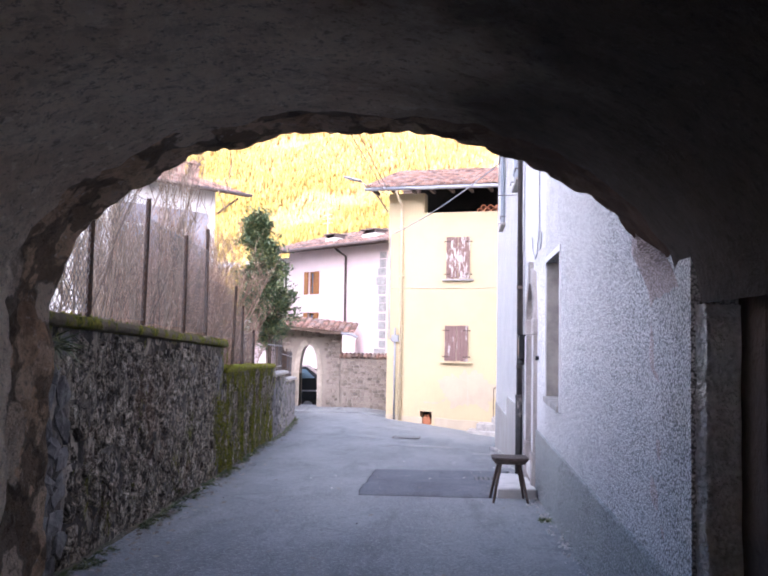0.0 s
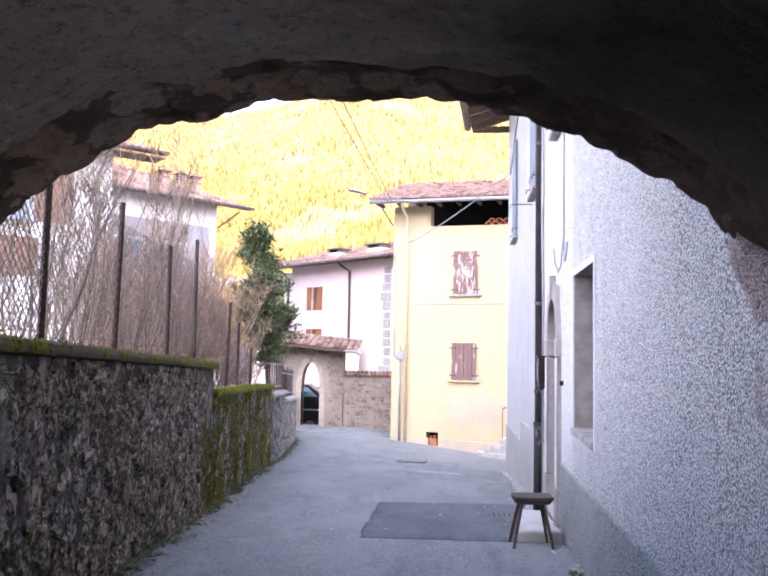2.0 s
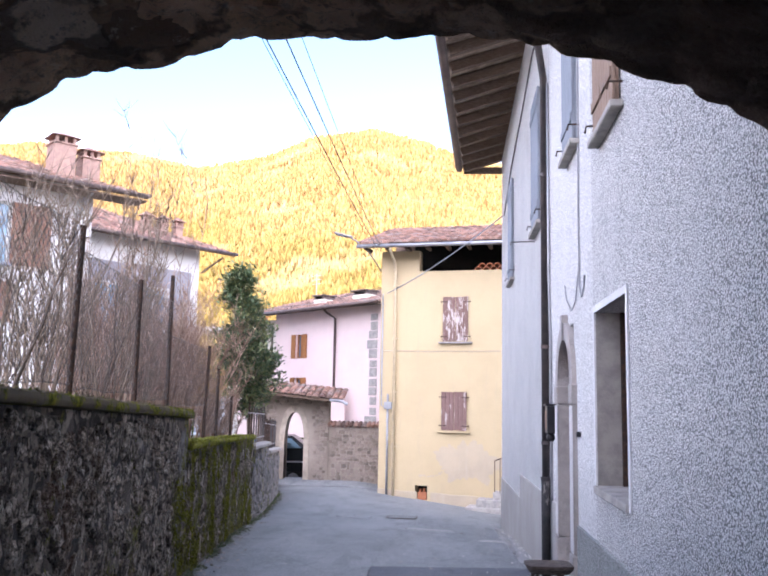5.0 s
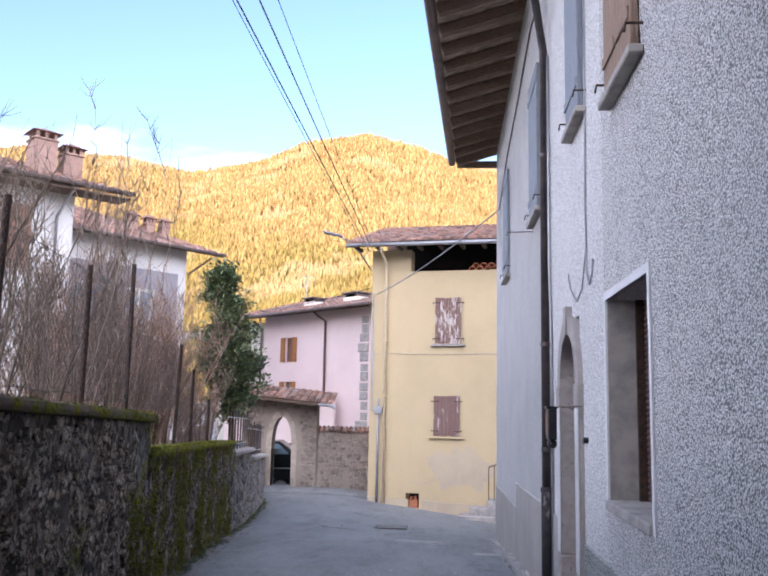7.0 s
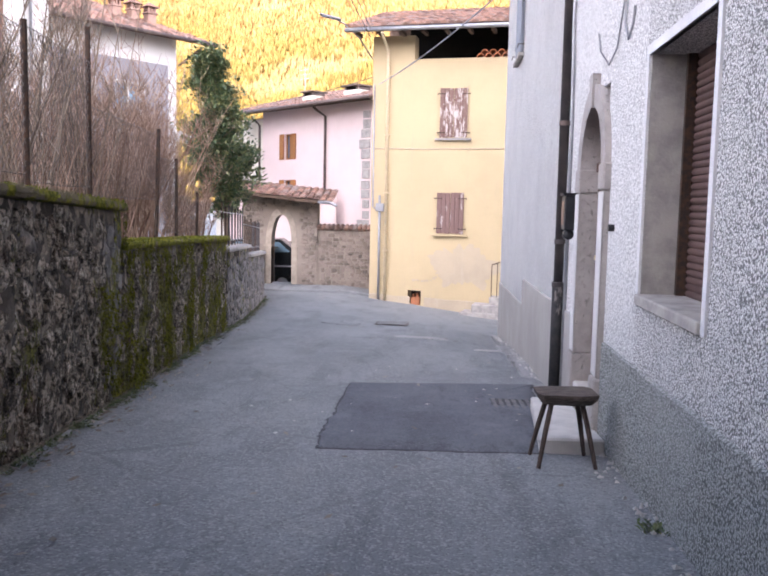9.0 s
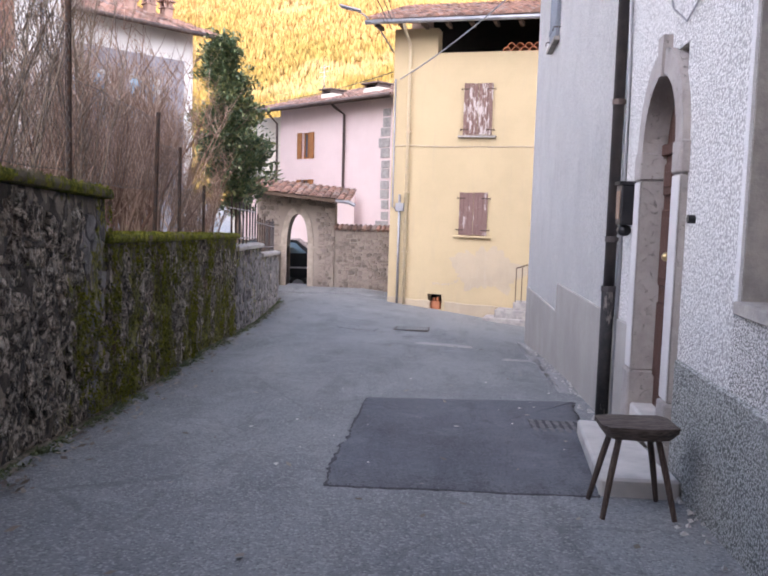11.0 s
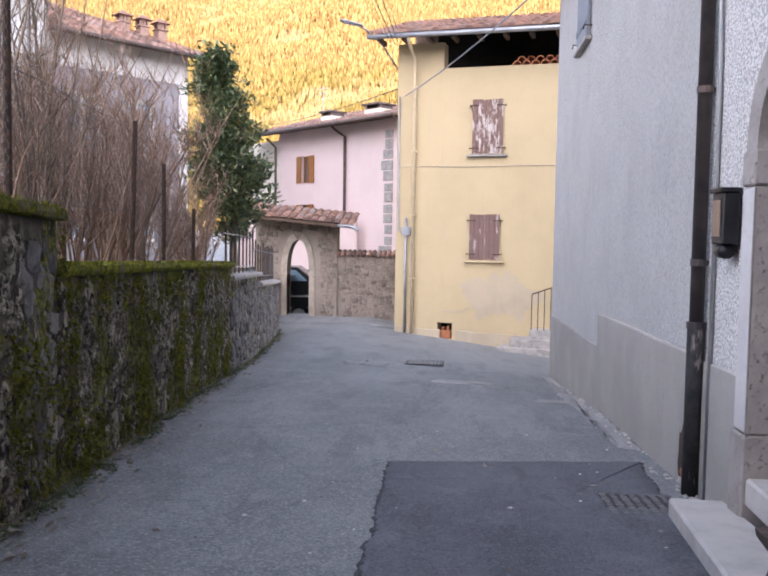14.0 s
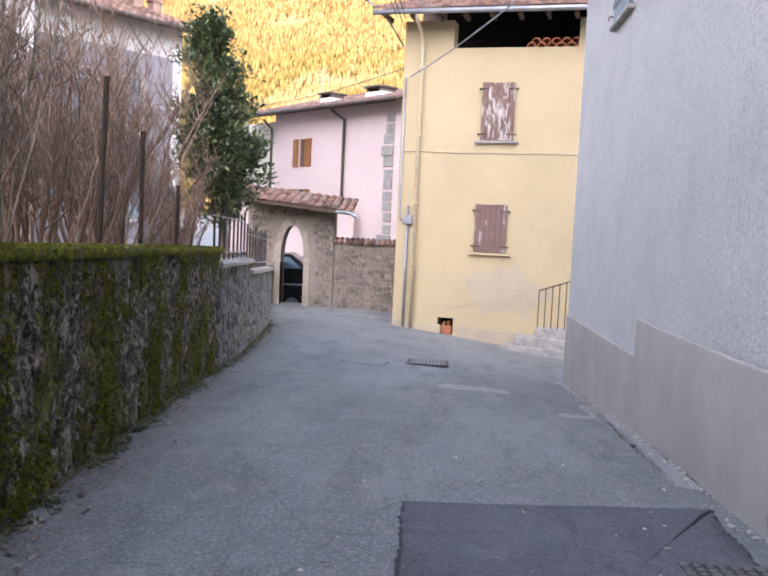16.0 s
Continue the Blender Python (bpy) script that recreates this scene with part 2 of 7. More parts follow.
def asphalt(name, a, b, grit, patchy=0.5, shine=0.85):
    m = Mat(name, shine, spec=0.35)
    c = m.mix(m.step(m.noise(0.55, 5, 0.6, (1.6, 0.7, 1)), 0.35, 0.68, 0, 1), a, b)
    c = m.mix(m.step(m.noise(2.6, 6, 0.7), 0.5, 0.75, 0, patchy), c, tuple(x * 1.35 for x in b))
    c = m.mix(m.step(m.noise(1.1, 6, 0.72, (2.2, 0.5, 1)), 0.5, 0.66, 0, 0.6), c, tuple(x * 0.66 for x in a))
    c = m.mix(m.step(m.noise(7, 5, 0.75), 0.52, 0.7, 0, 0.4), c, tuple(x * 0.7 for x in a))
    sp = m.voronoi(92, out="Color")
    k = m.axis(0, sp)
    c = m.mix(m.step(k, 0.74, 0.95, 0, 0.48), c, grit)
    c = m.mix(m.step(k, 0.24, 0.02, 0, 0.5), c, tuple(x * 0.45 for x in a))
    cr = m.voronoi(0.55, "DISTANCE_TO_EDGE", "Distance", (1.3, 0.8, 1))
    wob = m.math("ADD", cr, m.math("MULTIPLY", m.noise(6, 4), 0.06))
    c = m.mix(m.step(wob, 0.034, 0.030, 0, 0.3), c, tuple(x * 0.5 for x in a))
    m.color(c)
    m.bump((m.noise(1.3, 4), 0.05, 0.25), (m.voronoi(92), -0.006, 0.7), (m.noise(180, 3), 0.003, 0.6))
    return m.m


def rubble(name, moss=True, warm=0.4):
    """Old field stones, each of its own tone, smeared with lime mortar, lichen and moss."""
    m = Mat(name, 0.93)
    r = m.random()
    tone = m.ramp(r, [(0.0, (0.14, 0.115, 0.09)), (0.3, (0.36, 0.305, 0.245)), (0.55, (0.22, 0.19, 0.16)), (0.8, (0.48, 0.41, 0.33)), (1.0, (0.34, 0.215, 0.13))])
    k, d = m.chips(19, (1, 0.9, 1.15))
    chip = m.ramp(k, [(0.0, (0.05, 0.04, 0.03)), (0.3, (0.15, 0.12, 0.085)), (0.45, (0.40, 0.33, 0.245)), (0.72, (0.60, 0.51, 0.39)), (1.0, (0.84, 0.74, 0.59))])
    c = m.mix(0.7, tone, chip)
    c = m.mix(m.step(d, 0.40, 0.60, 0, 0.85), c, (0.022, 0.018, 0.013))
    c = m.mix(m.step(m.noise(48, 5, 0.8), 0.54, 0.62, 0, 0.6), c, (0.05, 0.04, 0.03))
    c = m.mix(m.step(m.noise(21, 5, 0.75), 0.48, 0.58, 0, 0.55), c, (0.60, 0.52, 0.42))
    c = m.mix(m.step(m.noise(7, 6, 0.75), 0.54, 0.59, 0, 0.85), c, (0.03, 0.022, 0.015))
    c = m.mix(m.step(m.noise(9, 6, 0.75, (1, 1, 0.8)), 0.555, 0.61, 0, 0.8), c, (0.70, 0.64, 0.53))
    c = m.mix(m.step(m.noise(1.2, 4, 0.6), 0.55, 0.75, 0, warm), c, (0.20, 0.105, 0.055))
    if moss:
        c = m.mix(m.moss(m), c, m_moss_tone(m))
    m.color(c)
    m.bump((d, -0.10, 1.0), (m.noise(16, 5, 0.7), 0.05, 1.0), (m.noise(90, 4, 0.7), 0.008, 0.7))
    return m.m


def m_moss_tone(m):
    return m.mix(m.step(m.noise(30, 4, 0.7), 0.35, 0.7), (0.03, 0.033, 0.006), (0.27, 0.26, 0.03))


def moss_mask(m):
    y = m.axis(1)
    reach = m.math("MULTIPLY", m.step(y, 9.0, 10.2), m.step(y, 17.3, 16.6))
    low = m.step(m.axis(2), 0.35, -0.45, 0, 0.07)
    n = m.math("ADD", m.math("MULTIPLY", m.noise(1.7, 4, 0.6, (1, 1.3, 0.6)), 0.58), m.math("MULTIPLY", m.noise(15, 5, 0.8, (1, 1, 0.75)), 0.42))
    lift = m.math("MULTIPLY", reach, m.math("ADD", low, 0.085))
    return m.step(m.math("ADD", n, lift), 0.578, 0.612, 0, 0.9)


Mat.moss = staticmethod(moss_mask)

M_ASPHALT = asphalt("worn_asphalt", (0.176, 0.182, 0.186), (0.232, 0.238, 0.240), (0.42, 0.415, 0.40))
M_PALE = asphalt("pale_worn_asphalt", (0.29, 0.285, 0.28), (0.34, 0.33, 0.32), (0.42, 0.40, 0.38))
M_PATCH = asphalt("fresh_asphalt", (0.098, 0.103, 0.117), (0.15, 0.155, 0.168), (0.20, 0.20, 0.205), 0.6)
M_DASH = pebbledash("pebbledash_grey", (0.83, 0.81, 0.775), (0.64, 0.625, 0.60), (0.19, 0.185, 0.175), 96, 0.008, 0.2)
M_DASHLOW = pebbledash("pebbledash_plinth", (0.45, 0.455, 0.43), (0.37, 0.375, 0.355), (0.13, 0.135, 0.125), 84, 0.008, 0.5)
M_WHITE = roughcast("white_roughcast", (0.81, 0.795, 0.765), (0.74, 0.725, 0.70), (0.50, 0.485, 0.46))
M_DOORWHITE = pebbledash("whitewashed_dash", (0.78, 0.765, 0.735), (0.67, 0.66, 0.635), (0.40, 0.39, 0.375), 64, 0.010, 0.2)
M_JAMB = pitted("pitted_grey_stone", (0.38, 0.345, 0.32), (0.31, 0.28, 0.26), (0.12, 0.105, 0.095))
M_SMOOTHLOW = plaster("grey_plinth_paint", (0.38, 0.36, 0.33), (0.32, 0.30, 0.275), (0.25, 0.23, 0.20), 50, 0.010, 0.15)
M_YELLOW = plaster("yellow_plaster", (0.525, 0.415, 0.245), (0.485, 0.385, 0.228), (0.42, 0.345, 0.235), 120, 0.004, 0.3)
M_BARE = plaster("bare_plaster_patch", (0.49, 0.40, 0.275), (0.43, 0.35, 0.25), (0.52, 0.455, 0.36), 60, 0.014, 0.5)
M_PINK = plaster("pink_plaster", (0.72, 0.58, 0.545), (0.68, 0.545, 0.51), (0.62, 0.53, 0.49), 120, 0.004, 0.12)
M_CREAM = plaster("cream_plaster", (0.72, 0.66, 0.55), (0.64, 0.59, 0.5), (0.5, 0.47, 0.42), 100)
M_HOUSEWHITE = plaster("house_white", (0.66, 0.64, 0.60), (0.6, 0.58, 0.55), (0.5, 0.47, 0.44), 100, 0.004, 0.2)
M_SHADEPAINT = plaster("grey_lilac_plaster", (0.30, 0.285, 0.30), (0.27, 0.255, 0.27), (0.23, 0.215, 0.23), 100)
M_JAMBPINK = pebbledash("pinkish_roughcast", (0.68, 0.58, 0.54), (0.54, 0.45, 0.42), (0.20, 0.155, 0.14), 96, 0.012, 0.5)
M_BAND = plaster("smooth_band", (0.70, 0.69, 0.68), (0.6, 0.59, 0.58), (0.45, 0.44, 0.42), 100, 0.006)
M_CHALK = plaster("chalky_paint", (0.58, 0.565, 0.55), (0.48, 0.465, 0.45), (0.36, 0.34, 0.325), 60, 0.006)
M_TAR = asphalt("tar_seam", (0.045, 0.045, 0.048), (0.07, 0.07, 0.073), (0.12, 0.12, 0.12), 0.2)
# near-black brown: the recess's painted dark, and the rust in the broken plinth
M_SHADE_RUST = simple("shade_and_rust_brown", (0.085, 0.06, 0.045), (0.035, 0.028, 0.024), 3, 0.95, 0, 0.03, 30)
M_STONE = simple("cut_stone", (0.40, 0.37, 0.33), (0.27, 0.25, 0.235), 7, 0.85, 0, 0.006, 60)
M_TANSTONE = simple("tan_gate_stone", (0.40, 0.33, 0.26), (0.29, 0.24, 0.19), 7, 0.88, 0, 0.006, 60)
M_SLAB = simple("pale_stone_slab", (0.55, 0.52, 0.48), (0.42, 0.40, 0.37), 4, 0.8, 0, 0.004, 90)
M_RUBBLE = rubble("mossy_rubble")


def right_shade(m):
    """Shade painted into the colour over the right-hand side of the vault and arch."""
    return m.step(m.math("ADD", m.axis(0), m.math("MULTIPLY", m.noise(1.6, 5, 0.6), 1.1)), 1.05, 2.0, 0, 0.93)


def vault_plaster():
    m = Mat("grey_vault_plaster", 0.95)
    c = m.mix(m.step(m.noise(1.3, 6, 0.65), 0.38, 0.66), (0.88, 0.74, 0.57), (0.70, 0.55, 0.40))
    c = m.mix(m.step(m.noise(4.5, 6, 0.75), 0.54, 0.68, 0, 0.45), c, (0.46, 0.36, 0.26))
    c = m.mix(m.step(m.noise(11, 6, 0.8), 0.48, 0.60, 0, 0.4), c, (0.42, 0.33, 0.235))
    c = m.mix(m.step(m.noise(26, 5, 0.8), 0.54, 0.61, 0, 0.6), c, (0.22, 0.165, 0.12))
    c = m.mix(m.step(m.noise(19, 5, 0.8), 0.56, 0.64, 0, 0.7), c, (0.95, 0.84, 0.68))
    c = m.mix(m.step(m.noise(0.8, 4, 0.6, (1, 2.5, 1)), 0.60, 0.70, 0, 0.4), c, (0.42, 0.29, 0.19))
    # the unlit right half is darkened in the plaster's own colour
    c = m.mix(right_shade(m), c, (0.020, 0.013, 0.009))
    m.color(c)
    m.bump((m.noise(6, 6, 0.75), 0.05, 1.0), (m.noise(34, 5, 0.8), 0.03, 1.0))
    return m.m


def arch_rock():
    m = Mat("arch_rock", 0.95)
    c = m.mix(m.step(m.noise(3.2, 6, 0.7), 0.35, 0.68), (0.86, 0.62, 0.40), (0.56, 0.36, 0.22))
    c = m.mix(m.step(m.noise(1.4, 4, 0.6), 0.52, 0.72, 0, 0.5), c, (0.52, 0.29, 0.15))
    c = m.mix(m.step(m.noise(8, 5, 0.7), 0.58, 0.7, 0, 0.6), c, (0.14, 0.105, 0.08))
    c = m.mix(m.step(m.noise(11, 5, 0.7), 0.6, 0.72, 0, 0.5), c, (0.50, 0.47, 0.43))
    k, d = m.chips(6, (1, 1, 1))
    c = m.mix(m.step(k, 0.55, 0.9, 0, 0.75), c, (0.15, 0.10, 0.065))
    c = m.mix(m.step(k, 0.35, 0.05, 0, 0.75), c, (0.80, 0.67, 0.52))
    c = m.mix(m.step(m.noise(15, 6, 0.8), 0.50, 0.60, 0, 0.5), c, (0.26, 0.18, 0.12))
    c = m.mix(m.step(m.noise(21, 6, 0.8), 0.57, 0.66, 0, 0.7), c, (0.86, 0.75, 0.60))
    c = m.mix(m.step(d, 0.50, 0.62, 0, 0.7), c, (0.07, 0.05, 0.035))
    c = m.mix(m.step(m.noise(34, 5, 0.75), 0.55, 0.63, 0, 0.6), c, (0.18, 0.13, 0.09))
    # painted shade again, dark brown on the right of the band
    c = m.mix(right_shade(m), c, (0.06, 0.032, 0.02))
    m.color(c)
    m.bump((m.noise(7, 6, 0.75), 0.09, 1.0), (m.noise(36, 5, 0.8), 0.03, 1.0))
    return m.m


def mortar():
    m = Mat("lime_mortar", 0.95)
    k, d = m.chips(13, (1, 1.05, 0.65))
    c = m.ramp(k, [(0.0, (0.02, 0.018, 0.014)), (0.4, (0.06, 0.05, 0.04)), (0.7, (0.2, 0.17, 0.13)), (1.0, (0.5, 0.43, 0.34))])
    c = m.mix(m.step(m.noise(6, 5, 0.7), 0.4, 0.65, 0, 0.6), c, (0.08, 0.07, 0.064))
    c = m.mix(m.step(m.noise(3, 5, 0.7, (1, 1, 0.5)), 0.55, 0.7, 0, 0.7), c, (0.34, 0.31, 0.28))
    c = m.mix(m.moss(m), c, m_moss_tone(m))
    m.color(c).bump((m.noise(22, 5, 0.7), 0.03, 0.8), (m.noise(100, 3), 0.006, 0.6))
    return m.m


def moss_mat():
    m = Mat("moss", 1.0, spec=0.1)
    c = m.mix(m.step(m.noise(20, 5, 0.7), 0.35, 0.68), (0.07, 0.085, 0.014), (0.31, 0.30, 0.04))
    y = m.axis(1)
    dry = m.math("ADD", m.noise(3.5, 5, 0.7), m.step(y, 9.3, 8.0, 0, 0.10))
    c = m.mix(m.step(dry, 0.52, 0.64, 0, 0.9), c, (0.19, 0.155, 0.115))
    m.color(c).bump((m.noise(55, 5, 0.8), 0.03, 1.0))
    return m.m


def wood(name, a, b, paint=None, amount=0.5, axis=(14, 14, 1.0)):
    m = Mat(name, 0.8)
    c = m.mix(m.step(m.noise(6, 5, 0.65, axis), 0.35, 0.68), a, b)
    if paint:
        c = m.mix(m.step(m.noise(3.2, 6, 0.72, (2.2, 2.2, 0.55)), amount, amount + 0.05), c, paint)
    m.color(c).bump((m.noise(9, 5, 0.7, axis), 0.006, 0.7))
    return m.m


def tiles(name):
    m = Mat(name, 0.9)
    r = m.island
    c = m.ramp(r, [(0, (0.12, 0.075, 0.06)), (0.35, (0.27, 0.15, 0.11)), (0.7, (0.38, 0.22, 0.16)), (1, (0.28, 0.22, 0.19))])
    c = m.mix(m.step(m.noise(5, 5, 0.7), 0.45, 0.7, 0, 0.65), c, (0.17, 0.145, 0.13))
    c = m.mix(m.step(m.noise(1.6, 4, 0.7), 0.56, 0.72, 0, 0.5), c, (0.10, 0.095, 0.06))
    m.color(c).bump((m.noise(60, 4), 0.006, 0.6))
    return m.m


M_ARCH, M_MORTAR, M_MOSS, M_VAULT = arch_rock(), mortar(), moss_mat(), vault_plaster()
M_SHUTTER = wood("peeling_shutter_wood", (0.16, 0.095, 0.075), (0.22, 0.14, 0.115), (0.50, 0.43, 0.39), 0.50)
M_SHUTTERDARK = wood("brown_shutter_wood", (0.17, 0.10, 0.085), (0.22, 0.14, 0.12), (0.44, 0.37, 0.34), 0.565)
M_ORANGEWOOD = wood("orange_shutter_wood", (0.34, 0.15, 0.05), (0.25, 0.10, 0.035))
M_BROWNSH = wood("house_shutter_wood", (0.30, 0.17, 0.12), (0.24, 0.13, 0.09))
M_BLUESH = wood("grey_blue_shutter", (0.20, 0.22, 0.25), (0.26, 0.28, 0.31))
M_TANSH = wood("weathered_tan_shutter", (0.30, 0.21, 0.15), (0.22, 0.15, 0.11))
M_DOORWOOD = wood("dark_door_wood", (0.062, 0.030, 0.022), (0.10, 0.050, 0.037))
M_OLDWOOD = wood("weathered_wood", (0.055, 0.042, 0.035), (0.14, 0.11, 0.092), None, 0.5, (3, 14, 14))
M_LEGWOOD = wood("stool_leg_wood", (0.05, 0.034, 0.028), (0.10, 0.07, 0.055))
M_BEAM = wood("eave_beam_wood", (0.10, 0.068, 0.048), (0.20, 0.14, 0.10), None, 0.5, (2, 14, 14))
M_BOARD = simple("pale_eave_boards", (0.50, 0.39, 0.29), (0.20, 0.145, 0.105), 5, 0.9, 0, 0.006, 40, (1, 6, 1), 0.4, 0.62)
M_TILE = tiles("old_roof_tiles")
M_ROLLER = simple("brown_roller_shutter", (0.125, 0.075, 0.065), (0.155, 0.095, 0.08), 3, 0.6)
M_PIPE = simple("dark_painted_pipe", (0.045, 0.040, 0.042), (0.085, 0.07, 0.065), 5, 0.45, 0.2, 0.001, 40)
M_COPPER = simple("brown_gutter_metal", (0.10, 0.075, 0.065), (0.15, 0.11, 0.095), 4, 0.5, 0.3, 0.001, 40)
M_GALV = simple("grey_gutter_metal", (0.36, 0.36, 0.37), (0.27, 0.27, 0.28), 4, 0.45, 0.5, 0.001, 40)
M_CREAMPIPE = simple("cream_painted_pipe", (0.66, 0.54, 0.34), (0.56, 0.46, 0.31), 5, 0.6)
M_IRON = simple("rusty_iron", (0.045, 0.035, 0.03), (0.10, 0.055, 0.035), 30, 0.75, 0.4, 0.002, 120)
M_WIRE = simple("galvanised_wire", (0.16, 0.14, 0.13), (0.10, 0.085, 0.075), 30, 0.5, 0.6, 0.0005, 100)
M_STUD = simple("worn_cover_studs", (0.20, 0.195, 0.19), (0.12, 0.118, 0.115), 14, 0.85, 0, 0.003, 90)
M_PEELBLACK = wood("peeling_black_paint", (0.016, 0.016, 0.018), (0.03, 0.028, 0.028), (0.15, 0.13, 0.12), 0.62, (3, 3, 3))
M_BLACK = simple("black_plastic", (0.012, 0.012, 0.014), (0.02, 0.02, 0.022), 8, 0.4)
# near-black colour that paints the dark inside the loft and cellar
M_DARK = simple("painted_interior_dark", (0.02, 0.018, 0.016), (0.03, 0.026, 0.022), 2, 0.95)
M_BRASS = simple("brass", (0.62, 0.48, 0.24), (0.5, 0.37, 0.17), 20, 0.3, 0.9, 0.0005, 60)
M_BRICK = simple("orange_brick", (0.50, 0.20, 0.10), (0.40, 0.15, 0.08), 9, 0.9)
M_CHIMNEY = simple("chimney_render", (0.40, 0.26, 0.20), (0.32, 0.21, 0.17), 6, 0.9)
M_SOIL = simple("garden_soil", (0.085, 0.065, 0.045), (0.12, 0.12, 0.045), 2.2, 1.0, 0, 0.04, 12)
M_LITTER = simple("mossy_leaf_mould", (0.05, 0.05, 0.025), (0.15, 0.125, 0.095), 30, 1.0, 0, 0.02, 60)
M_HILLSOIL = simple("hill_ground", (0.30, 0.165, 0.06), (0.22, 0.12, 0.045), 0.02, 1.0, 0, 0.5, 0.3)


def bark_mat(name, a, b, c):
    m = Mat(name, 0.95, spec=0.1)
    t = m.ramp(m.island, [(0, a), (0.55, b), (1, c)])
    m.color(m.mix(m.step(m.noise(9, 4, 0.6), 0.4, 0.65, 0, 0.4), t, a)).bump((m.noise(60, 3), 0.002, 0.5))
    return m.m


M_BARK = bark_mat("shrub_bark", (0.12, 0.09, 0.068), (0.28, 0.215, 0.16), (0.46, 0.37, 0.29))
M_TWIG = bark_mat("twig_bark", (0.15, 0.09, 0.064), (0.36, 0.245, 0.18), (0.58, 0.43, 0.33))
M_CARPAINT = simple("black_car_paint", (0.012, 0.014, 0.016), (0.016, 0.018, 0.02), 2, 0.2)
M_RUBBER = simple("tyre_rubber", (0.02, 0.02, 0.02), (0.03, 0.03, 0.03), 20, 0.9)


def glass(name, tint):
    m = Mat(name, 0.06, spec=0.6)
    m.color(tint)
    return m.m


M_GLASS = glass("window_glass", (0.10, 0.13, 0.16))
# the sky's blue reflection is put into this glass's base colour
M_GLASSBLUE = glass("glass_sky_painted", (0.20, 0.30, 0.38))


def leaf_mat(name, a, b, c):
    m = Mat(name, 0.45, spec=0.45)
    m.color(m.ramp(m.island, [(0, a), (0.55, b), (1, c)]))
    return m.m


M_LEAF = leaf_mat("magnolia_leaf", (0.045, 0.075, 0.035), (0.095, 0.14, 0.06), (0.24, 0.25, 0.10))
M_WEED = leaf_mat("weed_leaf", (0.04, 0.065, 0.02), (0.09, 0.125, 0.04), (0.17, 0.18, 0.075))
M_DEAD = leaf_mat("dead_leaf", (0.07, 0.05, 0.033), (0.13, 0.095, 0.065), (0.30, 0.26, 0.21))


def forest_mat():
    m = Mat("winter_forest", 1.0, spec=0.0)
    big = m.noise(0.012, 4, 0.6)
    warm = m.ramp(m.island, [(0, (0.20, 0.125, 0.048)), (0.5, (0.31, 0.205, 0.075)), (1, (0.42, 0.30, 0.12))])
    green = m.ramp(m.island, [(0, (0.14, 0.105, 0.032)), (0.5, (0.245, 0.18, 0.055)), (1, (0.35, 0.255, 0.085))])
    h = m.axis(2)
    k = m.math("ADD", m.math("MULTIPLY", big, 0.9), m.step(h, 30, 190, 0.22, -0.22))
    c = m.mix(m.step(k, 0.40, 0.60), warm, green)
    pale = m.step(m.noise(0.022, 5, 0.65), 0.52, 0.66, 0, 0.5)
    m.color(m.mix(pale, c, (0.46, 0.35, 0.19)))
    return m.m


M_FOREST = forest_mat()

# ---- the ground ----
def lerp_table(v, table):
    for (a, p), (b, q) in zip(table, table[1:]):
        if v <= b:
            k = max(0.0, min(1.0, (v - a) / (b - a)))
            return p + (q - p) * k
    return table[-1][1]


def smooth01(a, b, v):
    k = max(0.0, min(1.0, (v - a) / (b - a)))
    return k * k * (3 - 2 * k)


def ground_z(x, y):
    """The lane falls away from the passage and dips to its right-hand bend."""
    z = lerp_table(y, [(-60, 1.9), (-8, 0.68), (2, 0.47), (5.5, 0.29), (9, 0.08), (12, -0.155), (19, -0.57), (26, -0.85), (60, -1.4), (250, 2.0), (320, 30.0)])
    if y > 12:
        z -= smooth01(12, 27, y) * max(0.0, min(0.75, 0.19 + 0.11 * x)) * (1 - smooth01(60, 120, y))
    return z


def ground_sheet():
    bm = bmesh.new()
    xs = [-2200, -900, -400, -150, -60, -30, -16, -10, -7, -5] + [-4 + 0.4 * i for i in range(21)] + [5, 6.5, 9, 14, 25, 60, 150, 400, 900, 2200]
    ys = [-2200, -900, -420, -200, -100, -60, -30, -18, -12, -8, -5] + [-3 + 0.5 * i for i in range(70)] + [33, 36, 40, 46, 55, 70, 100, 150, 200, 250, 285, 320, 600, 1200, 2400]
    grid = [[bm.verts.new((x, y, ground_z(x, y) + (0.012 * noise.noise((x * 0.7, y * 0.7, 0)) if -4 < x < 5 and -3 < y < 32 and not (-0.3 < x < 2.3 and 8.2 < y < 12.6) else 0))) for x in xs] for y in ys]
    for a, b in zip(grid, grid[1:]):
        for i in range(len(xs) - 1):
            bm.faces.new((a[i], a[i + 1], b[i + 1], b[i]))
    return solid("ground", bm, M_ASPHALT, "worn grey asphalt lane sloping down between walls", "ground", kind="structure", smooth=True)


ground_sheet()


